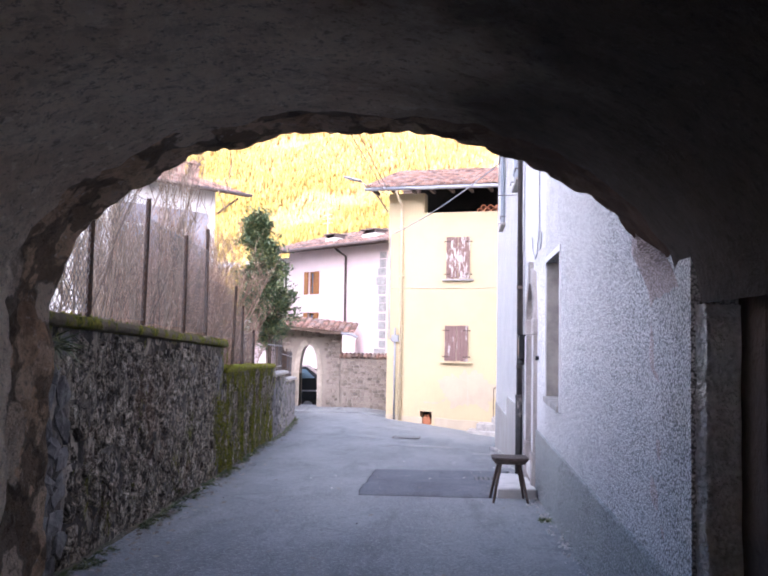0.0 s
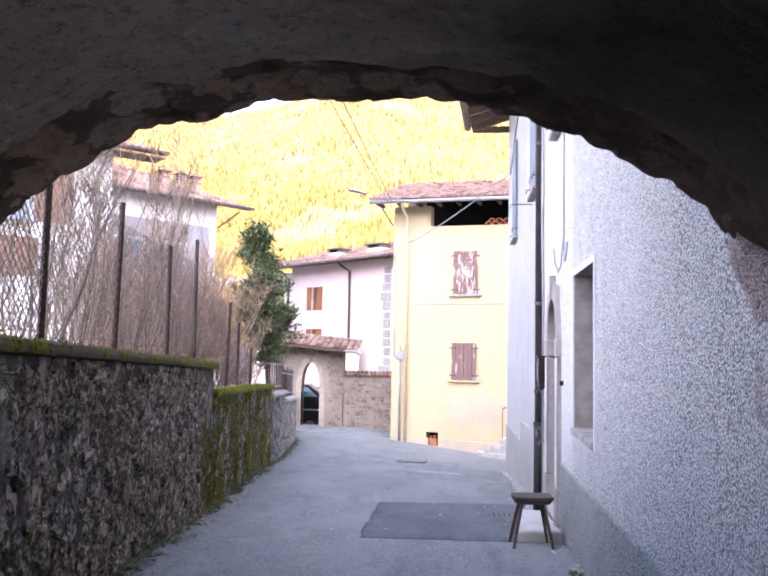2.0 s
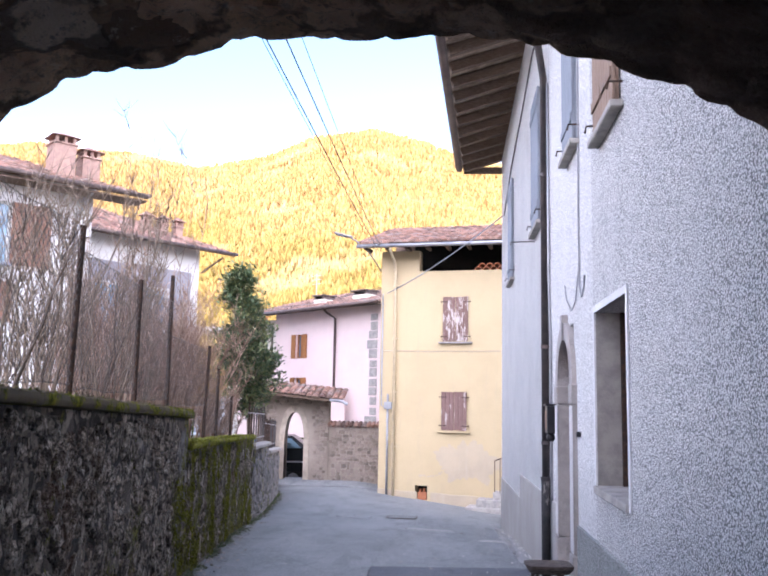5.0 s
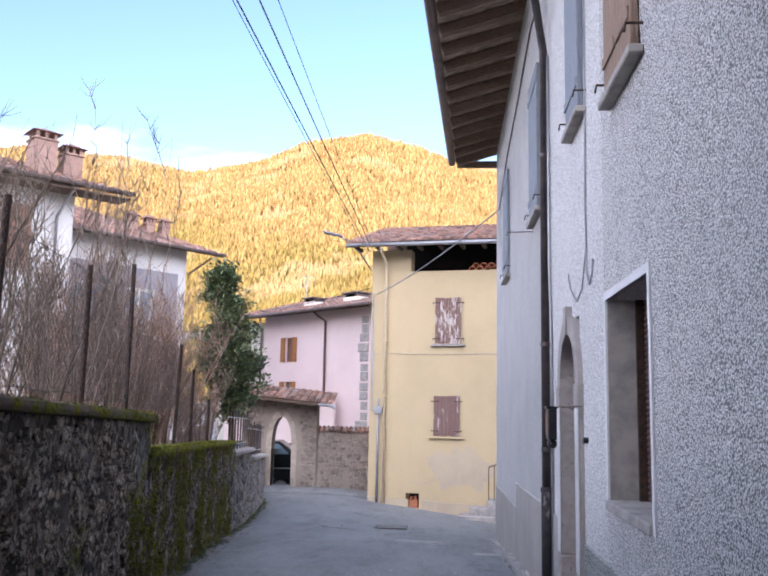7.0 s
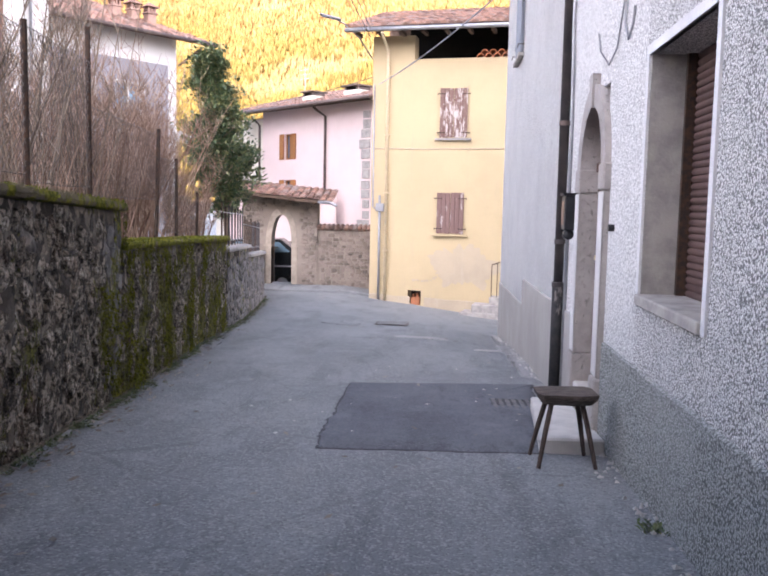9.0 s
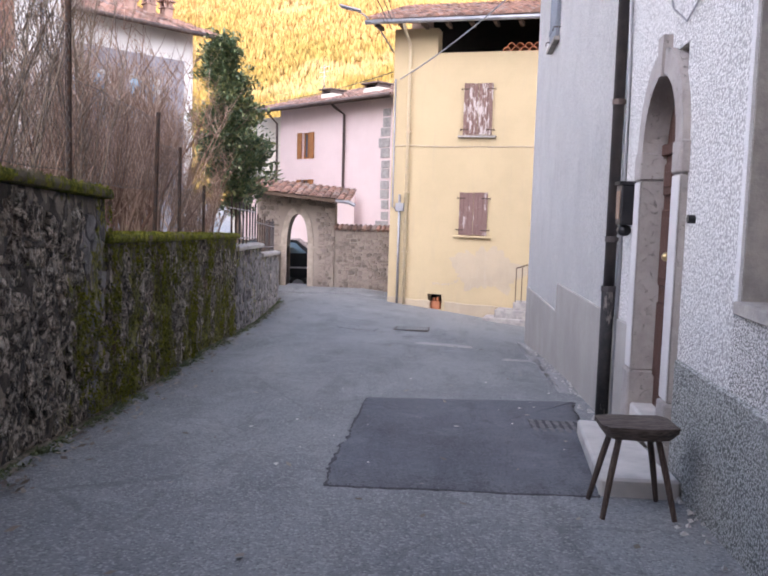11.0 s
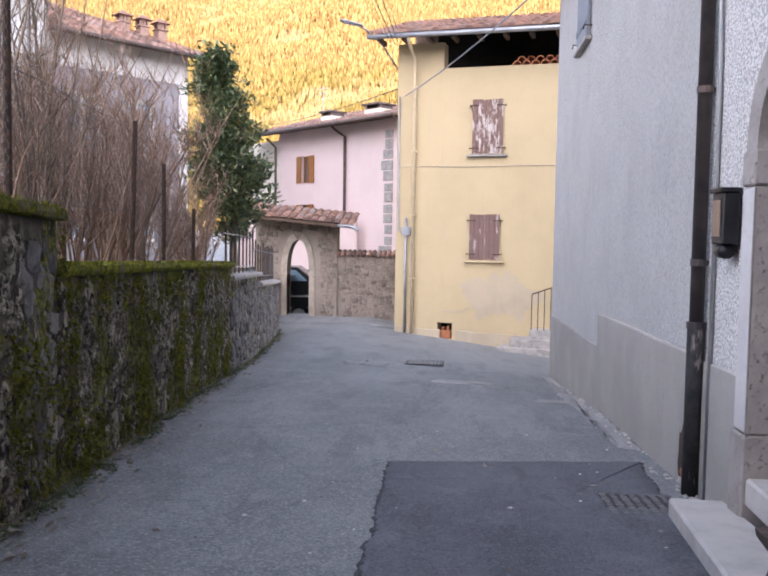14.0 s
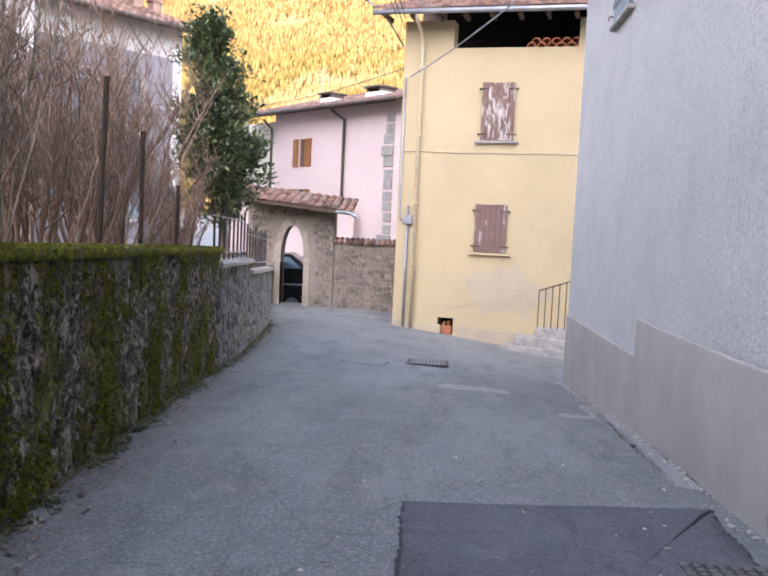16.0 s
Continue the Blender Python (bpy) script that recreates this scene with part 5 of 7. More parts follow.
def stone_rows(x0, x1, low, high, size, q):
    """Uneven courses between two heights given as functions of x: middle x, z, width, height."""
    z = min(low(x0), low(x1))
    top = max(high(x0), high(x1))
    while z < top:
        h = size * q.uniform(0.6, 1.25)
        x = x0 - q.uniform(0, size)
        while x < x1:
            w = size * q.uniform(0.7, 2.0)
            cx, cz = x + w / 2, z + h / 2 + q.uniform(-.25, .25) * h
            if x0 + w * 0.3 < cx < x1 - w * 0.3 and low(cx) < cz + h * 0.3 and cz + h * 0.5 < high(cx):
                yield cx, cz, w * 0.97, h * q.uniform(0.95, 1.15)
            x += w
        z += h * 0.93


def stone_sheet(bm, cells, depth, place):
    """Many stones in one mesh, laid by place(x, y, z)."""
    for i, (cx, cz, w, h) in enumerate(cells):
        s = stone_mesh(i)
        vs = {}
        for v in s.verts:
            vs[v] = bm.verts.new(place(cx + v.co.x * w, (v.co.y - 0.75) * depth, cz + v.co.z * h))
        for f in s.faces:
            bm.faces.new([vs[v] for v in f.verts])
        s.free()


def gateway():
    g = thing("gateway", pose(-0.16, GY, 0), "rubble stone gateway with a pointed arch and small tiled roof", "gate")
    cx, w, spr, top = -3.5, 0.31, 0.42, 1.33
    bm = bmesh.new()

    def side(sgn):
        pts = []
        for i in range(13):
            k = i / 12
            a = math.radians(90 * k)
            pts.append((cx + sgn * w * math.cos(a) ** 0.85, spr + (top - spr) * math.sin(a)))
        return pts
    left, right = side(-1), side(1)
    base = -1.6
    arc = [(cx - w, base)] + left[:-1] + [(cx, top)] + right[:-1][::-1] + [(cx + w, base)]
    L, Rr, T = -4.7, -2.42, 1.98
    outer = []
    for x, z in arc:
        k = (x - arc[0][0]) / (2 * w)
        outer.append((L + (Rr - L) * k, base if z == base else T - 0.1 * k))
    f0 = [bm.verts.new((x, 0, z)) for x, z in arc]
    f1 = [bm.verts.new((x, 0.5, z)) for x, z in arc]
    o0 = [bm.verts.new((x, 0, z)) for x, z in outer]
    o1 = [bm.verts.new((x, 0.5, z)) for x, z in outer]
    for i in range(len(arc) - 1):
        bm.faces.new((f0[i], f0[i + 1], o0[i + 1], o0[i]))
        bm.faces.new((f1[i], o1[i], o1[i + 1], f1[i + 1]))
        bm.faces.new((f0[i], f1[i], f1[i + 1], f0[i + 1]))
        bm.faces.new((o0[i], o0[i + 1], o1[i + 1], o1[i]))
    part("wall_core", bm, M_GATEMORTAR, g, "pinkish grey rubble masonry")
    q = random.Random(3)
    bm = bmesh.new()

    def clear(c):
        x, z, ww, hh = c
        return not (abs(x - cx) < w + 0.22 + ww / 2 and z < top + 0.2 + hh / 2)
    cells = [c for c in stone_rows(L, Rr, lambda x: -1.2, lambda x: 1.9, 0.12, q) if clear(c)]
    stone_sheet(bm, cells, 0.06, lambda x, y, z: (x, y, z))
    tagged(part("stone_facing", bm, M_GATESTONE, g), kind="stuff")
    for sgn, pts in ((-1, left), (1, right)):
        bm = bmesh.new()
        poly = pts + [(x + sgn * 0.17 * (1 - 0.3 * i / 12), z + 0.17 * i / 12) for i, (x, z) in list(enumerate(pts))[::-1]]
        prism(bm, poly, -0.04, 0.4)
        part("arch_stone", bm, M_TANSTONE, g, "dressed pale arch stones")
        bm = bmesh.new()
        a, b = sorted((cx + sgn * w, cx + sgn * (w + 0.17)))
        box(bm, a, -0.04, -1.4, b, 0.4, spr - 0.002, 0.008)
        part("pier", bm, M_TANSTONE, g)
        bm = bmesh.new()
        a, b = sorted((cx + sgn * (w - 0.02), cx + sgn * (w + 0.22)))
        box(bm, a, -0.06, spr - 0.06, b, 0.4, spr, 0.006)
        part("impost", bm, M_TANSTONE, g)
    r = new("roof")
    r.parent = g
    tile_roof(r, -4.75, -1.95, -0.75, 2.0, 0.75, 2.36, 0.19, "small tiled roof", -0.09, 3.0)
    for x in (-4.6, -3.9, -3.2, -2.5):
        bm = bmesh.new()
        box(bm, x, -0.6, 1.86 - 0.09 * (x + 4.75), x + 0.09, 0.3, 1.98 - 0.09 * (x + 4.75), 0.006)
        part("beam", bm, M_BEAM, r, "dark timber bracket")
    bm = bmesh.new()
    tube(bm, [(-2.3, -0.72, 1.74), (-1.95, -0.74, 1.72), (-1.75, -0.76, 1.62)], 0.05, 8)
    part("spout", bm, M_GALV, r)
    # the lower wall beside the gate
    lw = thing("garden_wall", pose(-0.16, GY, 0), "rubble garden wall capped with clay tiles", "wall", kind="structure")
    bm = bmesh.new()
    box(bm, -2.42 + 0.002, 0.08, -1.6, 0.3, 0.45, 0.95)
    part("wall_core", bm, M_GATEMORTAR, lw)
    bm = bmesh.new()
    stone_sheet(bm, list(stone_rows(-2.4, -0.6, lambda x: -1.2, lambda x: 0.93, 0.115, q)), 0.05, lambda x, y, z: (x, y + 0.08, z))
    tagged(part("stone_facing", bm, M_GATESTONE, lw), kind="stuff")
    bm = bmesh.new()
    for i in range(16):
        x = -2.4 + i * 0.14
        tube(bm, [(x, 0.0, 0.96), (x, 0.5, 1.03)], [0.07, 0.065], 7)
    tagged(part("tile_coping", bm, M_TILE, lw, "row of clay coping tiles", True), kind="stuff")


def gate_stone():
    m = Mat("gate_stone", 0.93)
    c = m.ramp(m.island, [(0, (0.13, 0.105, 0.085)), (0.4, (0.23, 0.185, 0.15)), (0.75, (0.30, 0.245, 0.20)), (1, (0.18, 0.145, 0.125))])
    c = m.mix(m.step(m.noise(9, 5, 0.7), 0.45, 0.7, 0, 0.5), c, (0.32, 0.265, 0.22))
    m.color(c).bump((m.noise(20, 5, 0.7), 0.02, 0.6))
    return m.m


M_GATESTONE = gate_stone()
M_GATEMORTAR = plaster("gate_mortar", (0.32, 0.265, 0.215), (0.25, 0.205, 0.165), (0.18, 0.145, 0.115), 60, 0.012, 0.4)
gateway()


def kerb():
    bm = bmesh.new()
    prev = None
    for i in range(40):
        k = i / 39
        x = -5.2 + 5.0 * k
        y = 27.15 + 0.35 * k
        row = []
        for dy, dz in ((0, -0.4), (0.0, 0.05), (0.03, 0.07), (0.22, 0.07), (1.6, 0.13), (1.6, -0.4)):
            row.append(bm.verts.new((x, y + dy, ground_z(x, y) + dz + 0.01 * noise.noise((x * 3, dy, 0)))))
        if prev:
            for a in range(5):
                bm.faces.new((prev[a], row[a], row[a + 1], prev[a + 1]))
        prev = row
    solid("pavement_kerb", bm, M_ASPHALT, "low stone kerb and apron rising to the gateway", "pavement", kind="structure")


kerb()


def car():
    """The rear flank of a parked estate car behind the gateway."""
    m = pose(-5.35, 31.2, ground_z(-4, 31) - 0.02, 0, 0, 6)
    c = thing("car", m, "black parked car seen through the gateway", "car")
    bm = bmesh.new()
    prof = [(-1.9, 0.25), (-1.95, 0.75), (-1.8, 0.95), (-0.9, 1.0), (-0.3, 1.42), (1.2, 1.45), (1.75, 1.05), (1.95, 0.95), (2.0, 0.4), (1.9, 0.25)]
    secs = []
    for y, s in ((-0.86, 0.97), (-0.7, 1.0), (0.7, 1.0), (0.86, 0.97)):
        secs.append([bm.verts.new((x * s, y * (1 - 0.16 * max(0, z - 0.95) / 0.5), z)) for x, z in prof])
    for a, b in zip(secs, secs[1:]):
        for i in range(len(prof)):
            j = (i + 1) % len(prof)
            bm.faces.new((a[i], a[j], b[j], b[i]))
    bm.faces.new(secs[0])
    bm.faces.new(secs[-1][::-1])
    body = part("body", bm, M_CARPAINT, c)
    bm = bmesh.new()
    prism(bm, [(-0.75, 1.02), (-0.25, 1.36), (0.45, 1.38), (0.45, 1.02)], -0.87, -0.845)
    part("side_window", bm, M_GLASSBLUE, body)
    bm = bmesh.new()
    prism(bm, [(0.52, 1.02), (0.52, 1.38), (1.15, 1.36), (1.5, 1.04)], -0.87, -0.845)
    part("side_window", bm, M_GLASSBLUE, body)
    bm = bmesh.new()
    box(bm, -1.75, -0.885, 0.55, 1.8, -0.862, 0.6, 0.008)
    part("trim_strip", bm, M_GALV, body)
    for x in (-1.25, 1.25):
        for y in (-0.82, 0.62):
            w = new("wheel")
            w.parent = c
            bm = bmesh.new()
            tube(bm, [(x, y, 0.0), (x, y + 0.2, 0.0)], 0.32, 20)
            part("tyre", bm, M_RUBBER, w, "", True)
            bm = bmesh.new()
            tube(bm, [(x, y - 0.01, 0.0), (x, y + 0.02, 0.0)], 0.2, 14)
            part("rim", bm, M_GALV, w)


car()
bm = bmesh.new()
box(bm, -7.5, 36.5, -2, -3.0, 36.8, 2.2)
solid("wall_courtyard", bm, M_PINK, "pale pink courtyard wall behind the gateway", "wall", kind="structure")
bm = bmesh.new()
box(bm, -4.05, 36.38, -1.2, -3.75, 36.49, 0.9, 0.01)
solid("door_2", bm, M_STONE, "pale stone door surround in the courtyard", "door", kind="structure")

# ---- the garden side: mossy walls, fence, shrubs and two houses ----
LANE = [(2.6, -0.75), (3.9, -0.90), (7.4, -1.24), (9.3, -1.46), (11, -1.68), (14.5, -2.17), (16.7, -2.37), (19.2, -2.65), (22, -3.0), (25.5, -3.5), (27.4, -3.8)]


def lane_x(y):
    return lerp_table(y, LANE)


WALLS = [(3.6, 10.45, 1.81, 1.57), (10.45, 17.0, 1.25, 1.06), (17.0, 20.3, 0.87, 0.79), (20.3, 24.6, 0.60, 0.42)]


def wall_top(i, y):
    a, b, p, q = WALLS[i]
    return p + (q - p) * (y - a) / (b - a)


def garden_walls():
    made = []
    for i, (a, b, p, q) in enumerate(WALLS):
        lab = ("tall dark rubble stone wall with mossy coping", "lower rubble stone wall thick with green moss", "grey rubble garden wall with flat stone coping", "low grey rubble garden wall with flat stone coping")[i]
        t = thing("garden_wall", pose(0, 0, 0), lab, "wall", kind="structure")
        n = int((b - a) / 0.06)
        bm = bmesh.new()
        prev = None
        for k in range(n + 1):
            y = a + (b - a) * k / n
            x = lane_x(y)
            top = wall_top(i, y) - 0.07
            low = ground_z(x, y) - 0.3
            row = []
            m = 26
            for j in range(m + 1):
                z = low + (top - low) * j / m
                row.append(bm.verts.new((x - 0.03 + 0.022 * noise.fractal((y * 5, z * 5, 1), 1, 2, 3), y, z)))
            row.append(bm.verts.new((x - 0.42, y, top)))
            row.append(bm.verts.new((x - 0.42, y, low)))
            if prev:
                for j in range(len(row) - 1):
                    bm.faces.new((prev[j], row[j], row[j + 1], prev[j + 1]))
            else:
                bm.faces.new(row)
            prev = row
        bm.faces.new(prev[::-1])
        part("wall_core", bm, M_MORTAR, t, "lime mortar and rubble", True)
        bm = bmesh.new()
        prev = None
        for k in range(n + 1):
            y = a - 0.0 + (b - a + 0.03) * k / n
            x = lane_x(y)
            z = wall_top(i, y)
            w = 0.012 * noise.fractal((y * 9, 0, i), 1, 2, 3)
            h = 0.016 * noise.fractal((y * 7, 5, i), 1, 2, 3)
            row = [bm.verts.new(c) for c in ((x - 0.2, y, z - 0.075), (x + 0.026 + w, y, z - 0.058 + h), (x + 0.034 + w, y, z - 0.03 + h), (x + 0.026 + w, y, z + h * 0.6), (x - 0.1, y, z + 0.02 + h), (x - 0.3, y, z + 0.015 - h), (x - 0.46, y, z - 0.02))]
            if prev:
                for j in range(6):
                    bm.faces.new((prev[j], row[j], row[j + 1], prev[j + 1]))
            else:
                bm.faces.new(row)
            prev = row
        bm.faces.new(prev[::-1])
        part("coping", bm, M_MOSS if i < 2 else M_STONE, t, "moss-covered coping" if i < 2 else "flat stone coping")
        made.append(t)
    return made


GARDEN_WALLS = garden_walls()


def moss_tufts():
    """Small cushions of moss and grass on the copings."""
    bm = bmesh.new()
    for i in range(2600):
        k = 0 if rn(0, 1) < 0.4 else 1
        a, b, _, _ = WALLS[k]
        y = rn(max(a, 3.6), b)
        x = lane_x(y) + 0.04 - abs(R.gauss(0, 0.10))
        z = wall_top(k, y) + 0.012
        if x > lane_x(y) + 0.02:
            z -= rn(0.0, 0.07)
        if k == 0 and y < 8 and rn(0, 1) < 0.6:
            continue
        h = rn(0.008, 0.03)
        d = Vector((rn(-.6, .8), rn(-.6, .6), 1)).normalized() * h
        s = Vector((rn(-1, 1), rn(-1, 1), 0)).normalized() * h * 0.5
        p = Vector((x, y, z - 0.006))
        bm.faces.new([bm.verts.new(q) for q in (p - s, p + s, p + d)])
    for i in range(30000):
        y = rn(9.4, 17.0)
        k = 0 if y < 10.45 else 1
        x, top = lane_x(y), wall_top(k, y) - 0.07
        low = ground_z(x, y)
        z = rn(low, top)
        w = (z - low) / (top - low)
        patch = noise.fractal((y * 1.5, z * 1.1, 3), 1, 2, 4) + 0.45 * noise.noise((y * 9, z * 7, 1))
        if patch < 0.34 - 0.36 * w ** 3 - (0.22 if 9.9 < y < 10.9 else 0) - 0.2 * smooth01(13, 16.5, y) * (1 - w):
            continue
        h = rn(0.010, 0.028)
        d = Vector((rn(.2, 1.0), rn(-.5, .5), rn(-1.1, 0.3))).normalized() * h
        s = Vector((0, rn(-1, 1), rn(-1, 1))).normalized() * h * 0.55
        p = Vector((x + 0.02, y, z))
        bm.faces.new([bm.verts.new(q) for q in (p - s, p + s, p + d)])
    solid("moss_tufts", bm, M_MOSS, "small green moss cushions on the wall tops", "moss", kind="stuff")


moss_tufts()


def garden_soil():
    bm = bmesh.new()
    prev = None
    for k in range(48):
        y = -0.5 + 0.75 * k
        z = 1.35 if y < 10 else (1.35 + (y - 10) * -0.12 if y < 13 else max(0.25, 0.98 - (y - 13) * 0.05))
        row = [bm.verts.new((x, y, z + (0.06 * noise.noise((x, y, 0)) if x < lane_x(y) - 0.5 else 0))) for x in (lane_x(min(max(y, 2.6), 27)) - 0.38, lane_x(min(max(y, 2.6), 27)) - 1.2, lane_x(min(max(y, 2.6), 27)) - 3, -9, -14, -40)]
        if prev:
            for j in range(5):
                bm.faces.new((prev[j], row[j], row[j + 1], prev[j + 1]))
        prev = row
    solid("garden_bed", bm, M_SOIL, "dark garden soil behind the stone wall", "soil", kind="structure", smooth=True)


garden_soil()


def fence():
    f = thing("wire_fence", pose(0, 0, 0), "rusty chain-link fence on iron posts along the wall", "fence")
    posts = [(4.6, 1.7, 2.85), (5.95, 1.68, 2.85), (7.3, 1.64, 2.82), (8.95, 1.59, 2.7), (10.3, 1.52, 2.95), (12.9, 1.12, 2.4), (14.2, 1.08, 2.15), (15.6, 1.04, 1.75)]
    for y, a, b in posts:
        bm = bmesh.new()
        x = lane_x(y) - 0.24
        lean = rn(-0.02, 0.04)
        tube(bm, [(x, y, a), (x + lean, y + rn(-.03, .03), b)], 0.022, 8)
        part("post", bm, M_IRON, f, "dark rusty post")
    for (y0, a0, b0), (y1, a1, b1) in zip(posts, posts[1:]):
        bm = bmesh.new()
        fine = y1 < 10.4
        cell = 0.07 if fine else 0.11
        rad = 0.0034 if y1 < 7 else 0.0018
        nz = int((min(b0, b1) - max(a0, a1) - 0.12) / cell * 2)
        ny = int((y1 - y0) / cell)

        def pt(u, k):
            y = y0 + u * cell
            w = (y - y0) / (y1 - y0)
            z = max(a0, a1) + 0.1 + k * cell / 2
            return Vector((lane_x(y) - 0.235 + 0.02 * noise.noise((y * 2, z * 2, 7)), y, z + 0.03 * noise.noise((y * 1.5, 0, 2))))
        for i in range(ny + 1):
            tube(bm, [pt(i + (0.5 if k % 2 else 0.0), k) for k in range(nz + 1)], rad, 3, False)
            if i < ny:
                tube(bm, [pt(i + (0.5 if k % 2 else 1.0), k) for k in range(nz + 1)], rad, 3, False)
        if nz > 3:
            for k in (0, nz):
                tube(bm, [pt(i, k) for i in range(ny + 1)], 0.003, 3, False)
        tagged(part("wire_mesh", bm, M_WIRE, f, "chain-link mesh"), kind="stuff")


fence()


def iron_fence():
    f = thing("iron_fence", pose(0, 0, 0), "old grey picket fence on the low stone walls", "fence")
    y = 17.3
    while y < 24.5:
        i = 2 if y < 20.3 else 3
        x, z = lane_x(y) - 0.15, wall_top(i, y)
        bm = bmesh.new()
        h = rn(0.68, 0.78)
        tube(bm, [(x, y, z - 0.02), (x, y, z + h)], 0.018, 6)
        part("picket", bm, M_PIPE if R.random() < 0.6 else M_IRON, f)
        y += 0.42
    for i, (a, b) in ((2, (17.1, 20.3)), (3, (20.4, 24.5))):
        for h in (0.12, 0.6):
            bm = bmesh.new()
            tube(bm, [(lane_x(y) - 0.15, y, wall_top(i, y) + h) for y in (a, (a + b) / 2, b)], 0.012, 5)
            part("rail", bm, M_GALV, f)


iron_fence()


def stem(bm, p, d, length, r, q, n=5, wander=0.25, lift=0.12, sides=4):
    pts, d = [Vector(p)], Vector(d).normalized()
    for i in range(n):
        d = (d + Vector((q.uniform(-1, 1), q.uniform(-1, 1), q.uniform(-.4, .4))) * wander + Vector((0, 0, lift))).normalized()
        pts.append(pts[-1] + d * length / n)
    tube(bm, pts, [max(0.0014, r * (1 - 0.85 * i / n)) for i in range(n + 1)], sides, False)
    return pts


def shrub(x, y, z, height, spread, stems, twigs, q, label, bark, twig, upright=0.5, wander=0.16, reach=1.0, thick=0.75):
    s = thing("shrub", pose(x, y, z), label, "shrub", "bare shrubs behind the wall")
    a, b = bmesh.new(), bmesh.new()
    for i in range(stems):
        ang = q.uniform(0, 6.283)
        r0 = q.uniform(0, 0.28) * spread
        base = (r0 * math.cos(ang), r0 * math.sin(ang), -0.05)
        out = q.uniform(0.05, 0.55) * spread
        d = (math.cos(ang) * out, math.sin(ang) * out, 1.0)
        h = height * q.uniform(0.6, 1.0)
        pts = stem(a, base, d, h, thick * q.uniform(0.012, 0.034), q, 7, wander, upright * 0.2)
        for k in range(twigs):
            w = q.uniform(0.18, 0.98)
            j = min(int(w * 7), 6)
            p = pts[j].lerp(pts[j + 1], w * 7 - j)
            dd = Vector((q.uniform(-1, 1), q.uniform(-1, 1), q.uniform(0.2, 1.4) + upright))
            tp = stem(b, p, dd, reach * h * q.uniform(0.16, 0.42) * (1.1 - w * 0.5), q.uniform(0.005, 0.0095), q, 4, 0.22, 0.15 + upright * 0.1, 3)
            for _ in range(5):
                p2 = tp[q.randint(1, 3)]
                stem(b, p2, Vector((q.uniform(-1, 1), q.uniform(-1, 1), q.uniform(0.3, 1.2))), reach * h * q.uniform(0.06, 0.16), 0.005, q, 2, 0.2, 0.2, 3)
    tagged(part("stem_growth", a, bark, s, "", True), kind="stuff")
    tagged(part("twig_growth", b, twig, s, "", True), kind="stuff")


def shrubs():
    q = random.Random(21)
    grey = "leafless grey-brown shrub with long upright shoots behind the wall"
    red = "dense leafless reddish-brown shrub behind the wall"
    for x, y, z, h, sp, st, tw in ((-2.75, 6.3, 1.3, 2.4, 0.55, 5, 7), (-3.0, 9.0, 1.3, 2.7, 0.75, 7, 8), (-3.1, 11.3, 1.15, 3.0, 0.8, 10, 9), (-5.2, 12.5, 1.05, 3.2, 0.8, 9, 9), (-4.3, 9.6, 1.3, 2.8, 0.8, 7, 8), (-3.2, 10.4, 1.2, 3.0, 0.8, 9, 9), (-3.9, 11.6, 1.1, 3.2, 0.9, 9, 9)):
        shrub(x, y, z, h, sp, st, tw, q, grey, M_BARK, M_BARK)
    shrub(-3.05, 13.0, 1.0, 4.5, 0.5, 14, 6, q, grey, M_BARK, M_BARK, 0.6, 0.07, 0.5, 0.5)
    shrub(-2.75, 11.2, 1.15, 3.2, 0.5, 9, 5, q, grey, M_BARK, M_BARK, 0.6, 0.1, 0.6, 0.5)
    for x, y, z, h, sp, st, tw in ((-3.3, 14.2, 0.95, 2.3, 0.75, 18, 9), (-3.5, 15.4, 0.9, 2.8, 0.75, 22, 9), (-3.5, 16.6, 0.85, 2.8, 0.8, 22, 9), (-4.6, 16.0, 0.85, 3.3, 0.8, 20, 9), (-4.4, 14.3, 0.9, 3.0, 0.75, 16, 9), (-4.4, 17.8, 0.8, 3.2, 0.8, 20, 9), (-3.4, 12.8, 1.0, 2.2, 0.8, 10, 8), (-5.4, 17.2, 0.8, 3.5, 0.8, 16, 9), (-3.75, 18.7, 0.7, 1.9, 0.8, 16, 9), (-3.3, 18.0, 0.7, 1.35, 0.9, 14, 8), (-4.75, 18.8, 0.7, 3.0, 0.6, 20, 9), (-4.9, 14.9, 0.9, 3.4, 0.85, 18, 9), (-4.0, 17.0, 0.8, 3.0, 0.85, 18, 9), (-4.3, 20.6, 0.5, 2.2, 0.8, 16, 8), (-3.9, 13.4, 1.0, 2.9, 0.9, 16, 9)):
        shrub(x, y, z, h, sp, st, tw, q, red, M_TWIG, M_TWIG, 0.2)


shrubs()


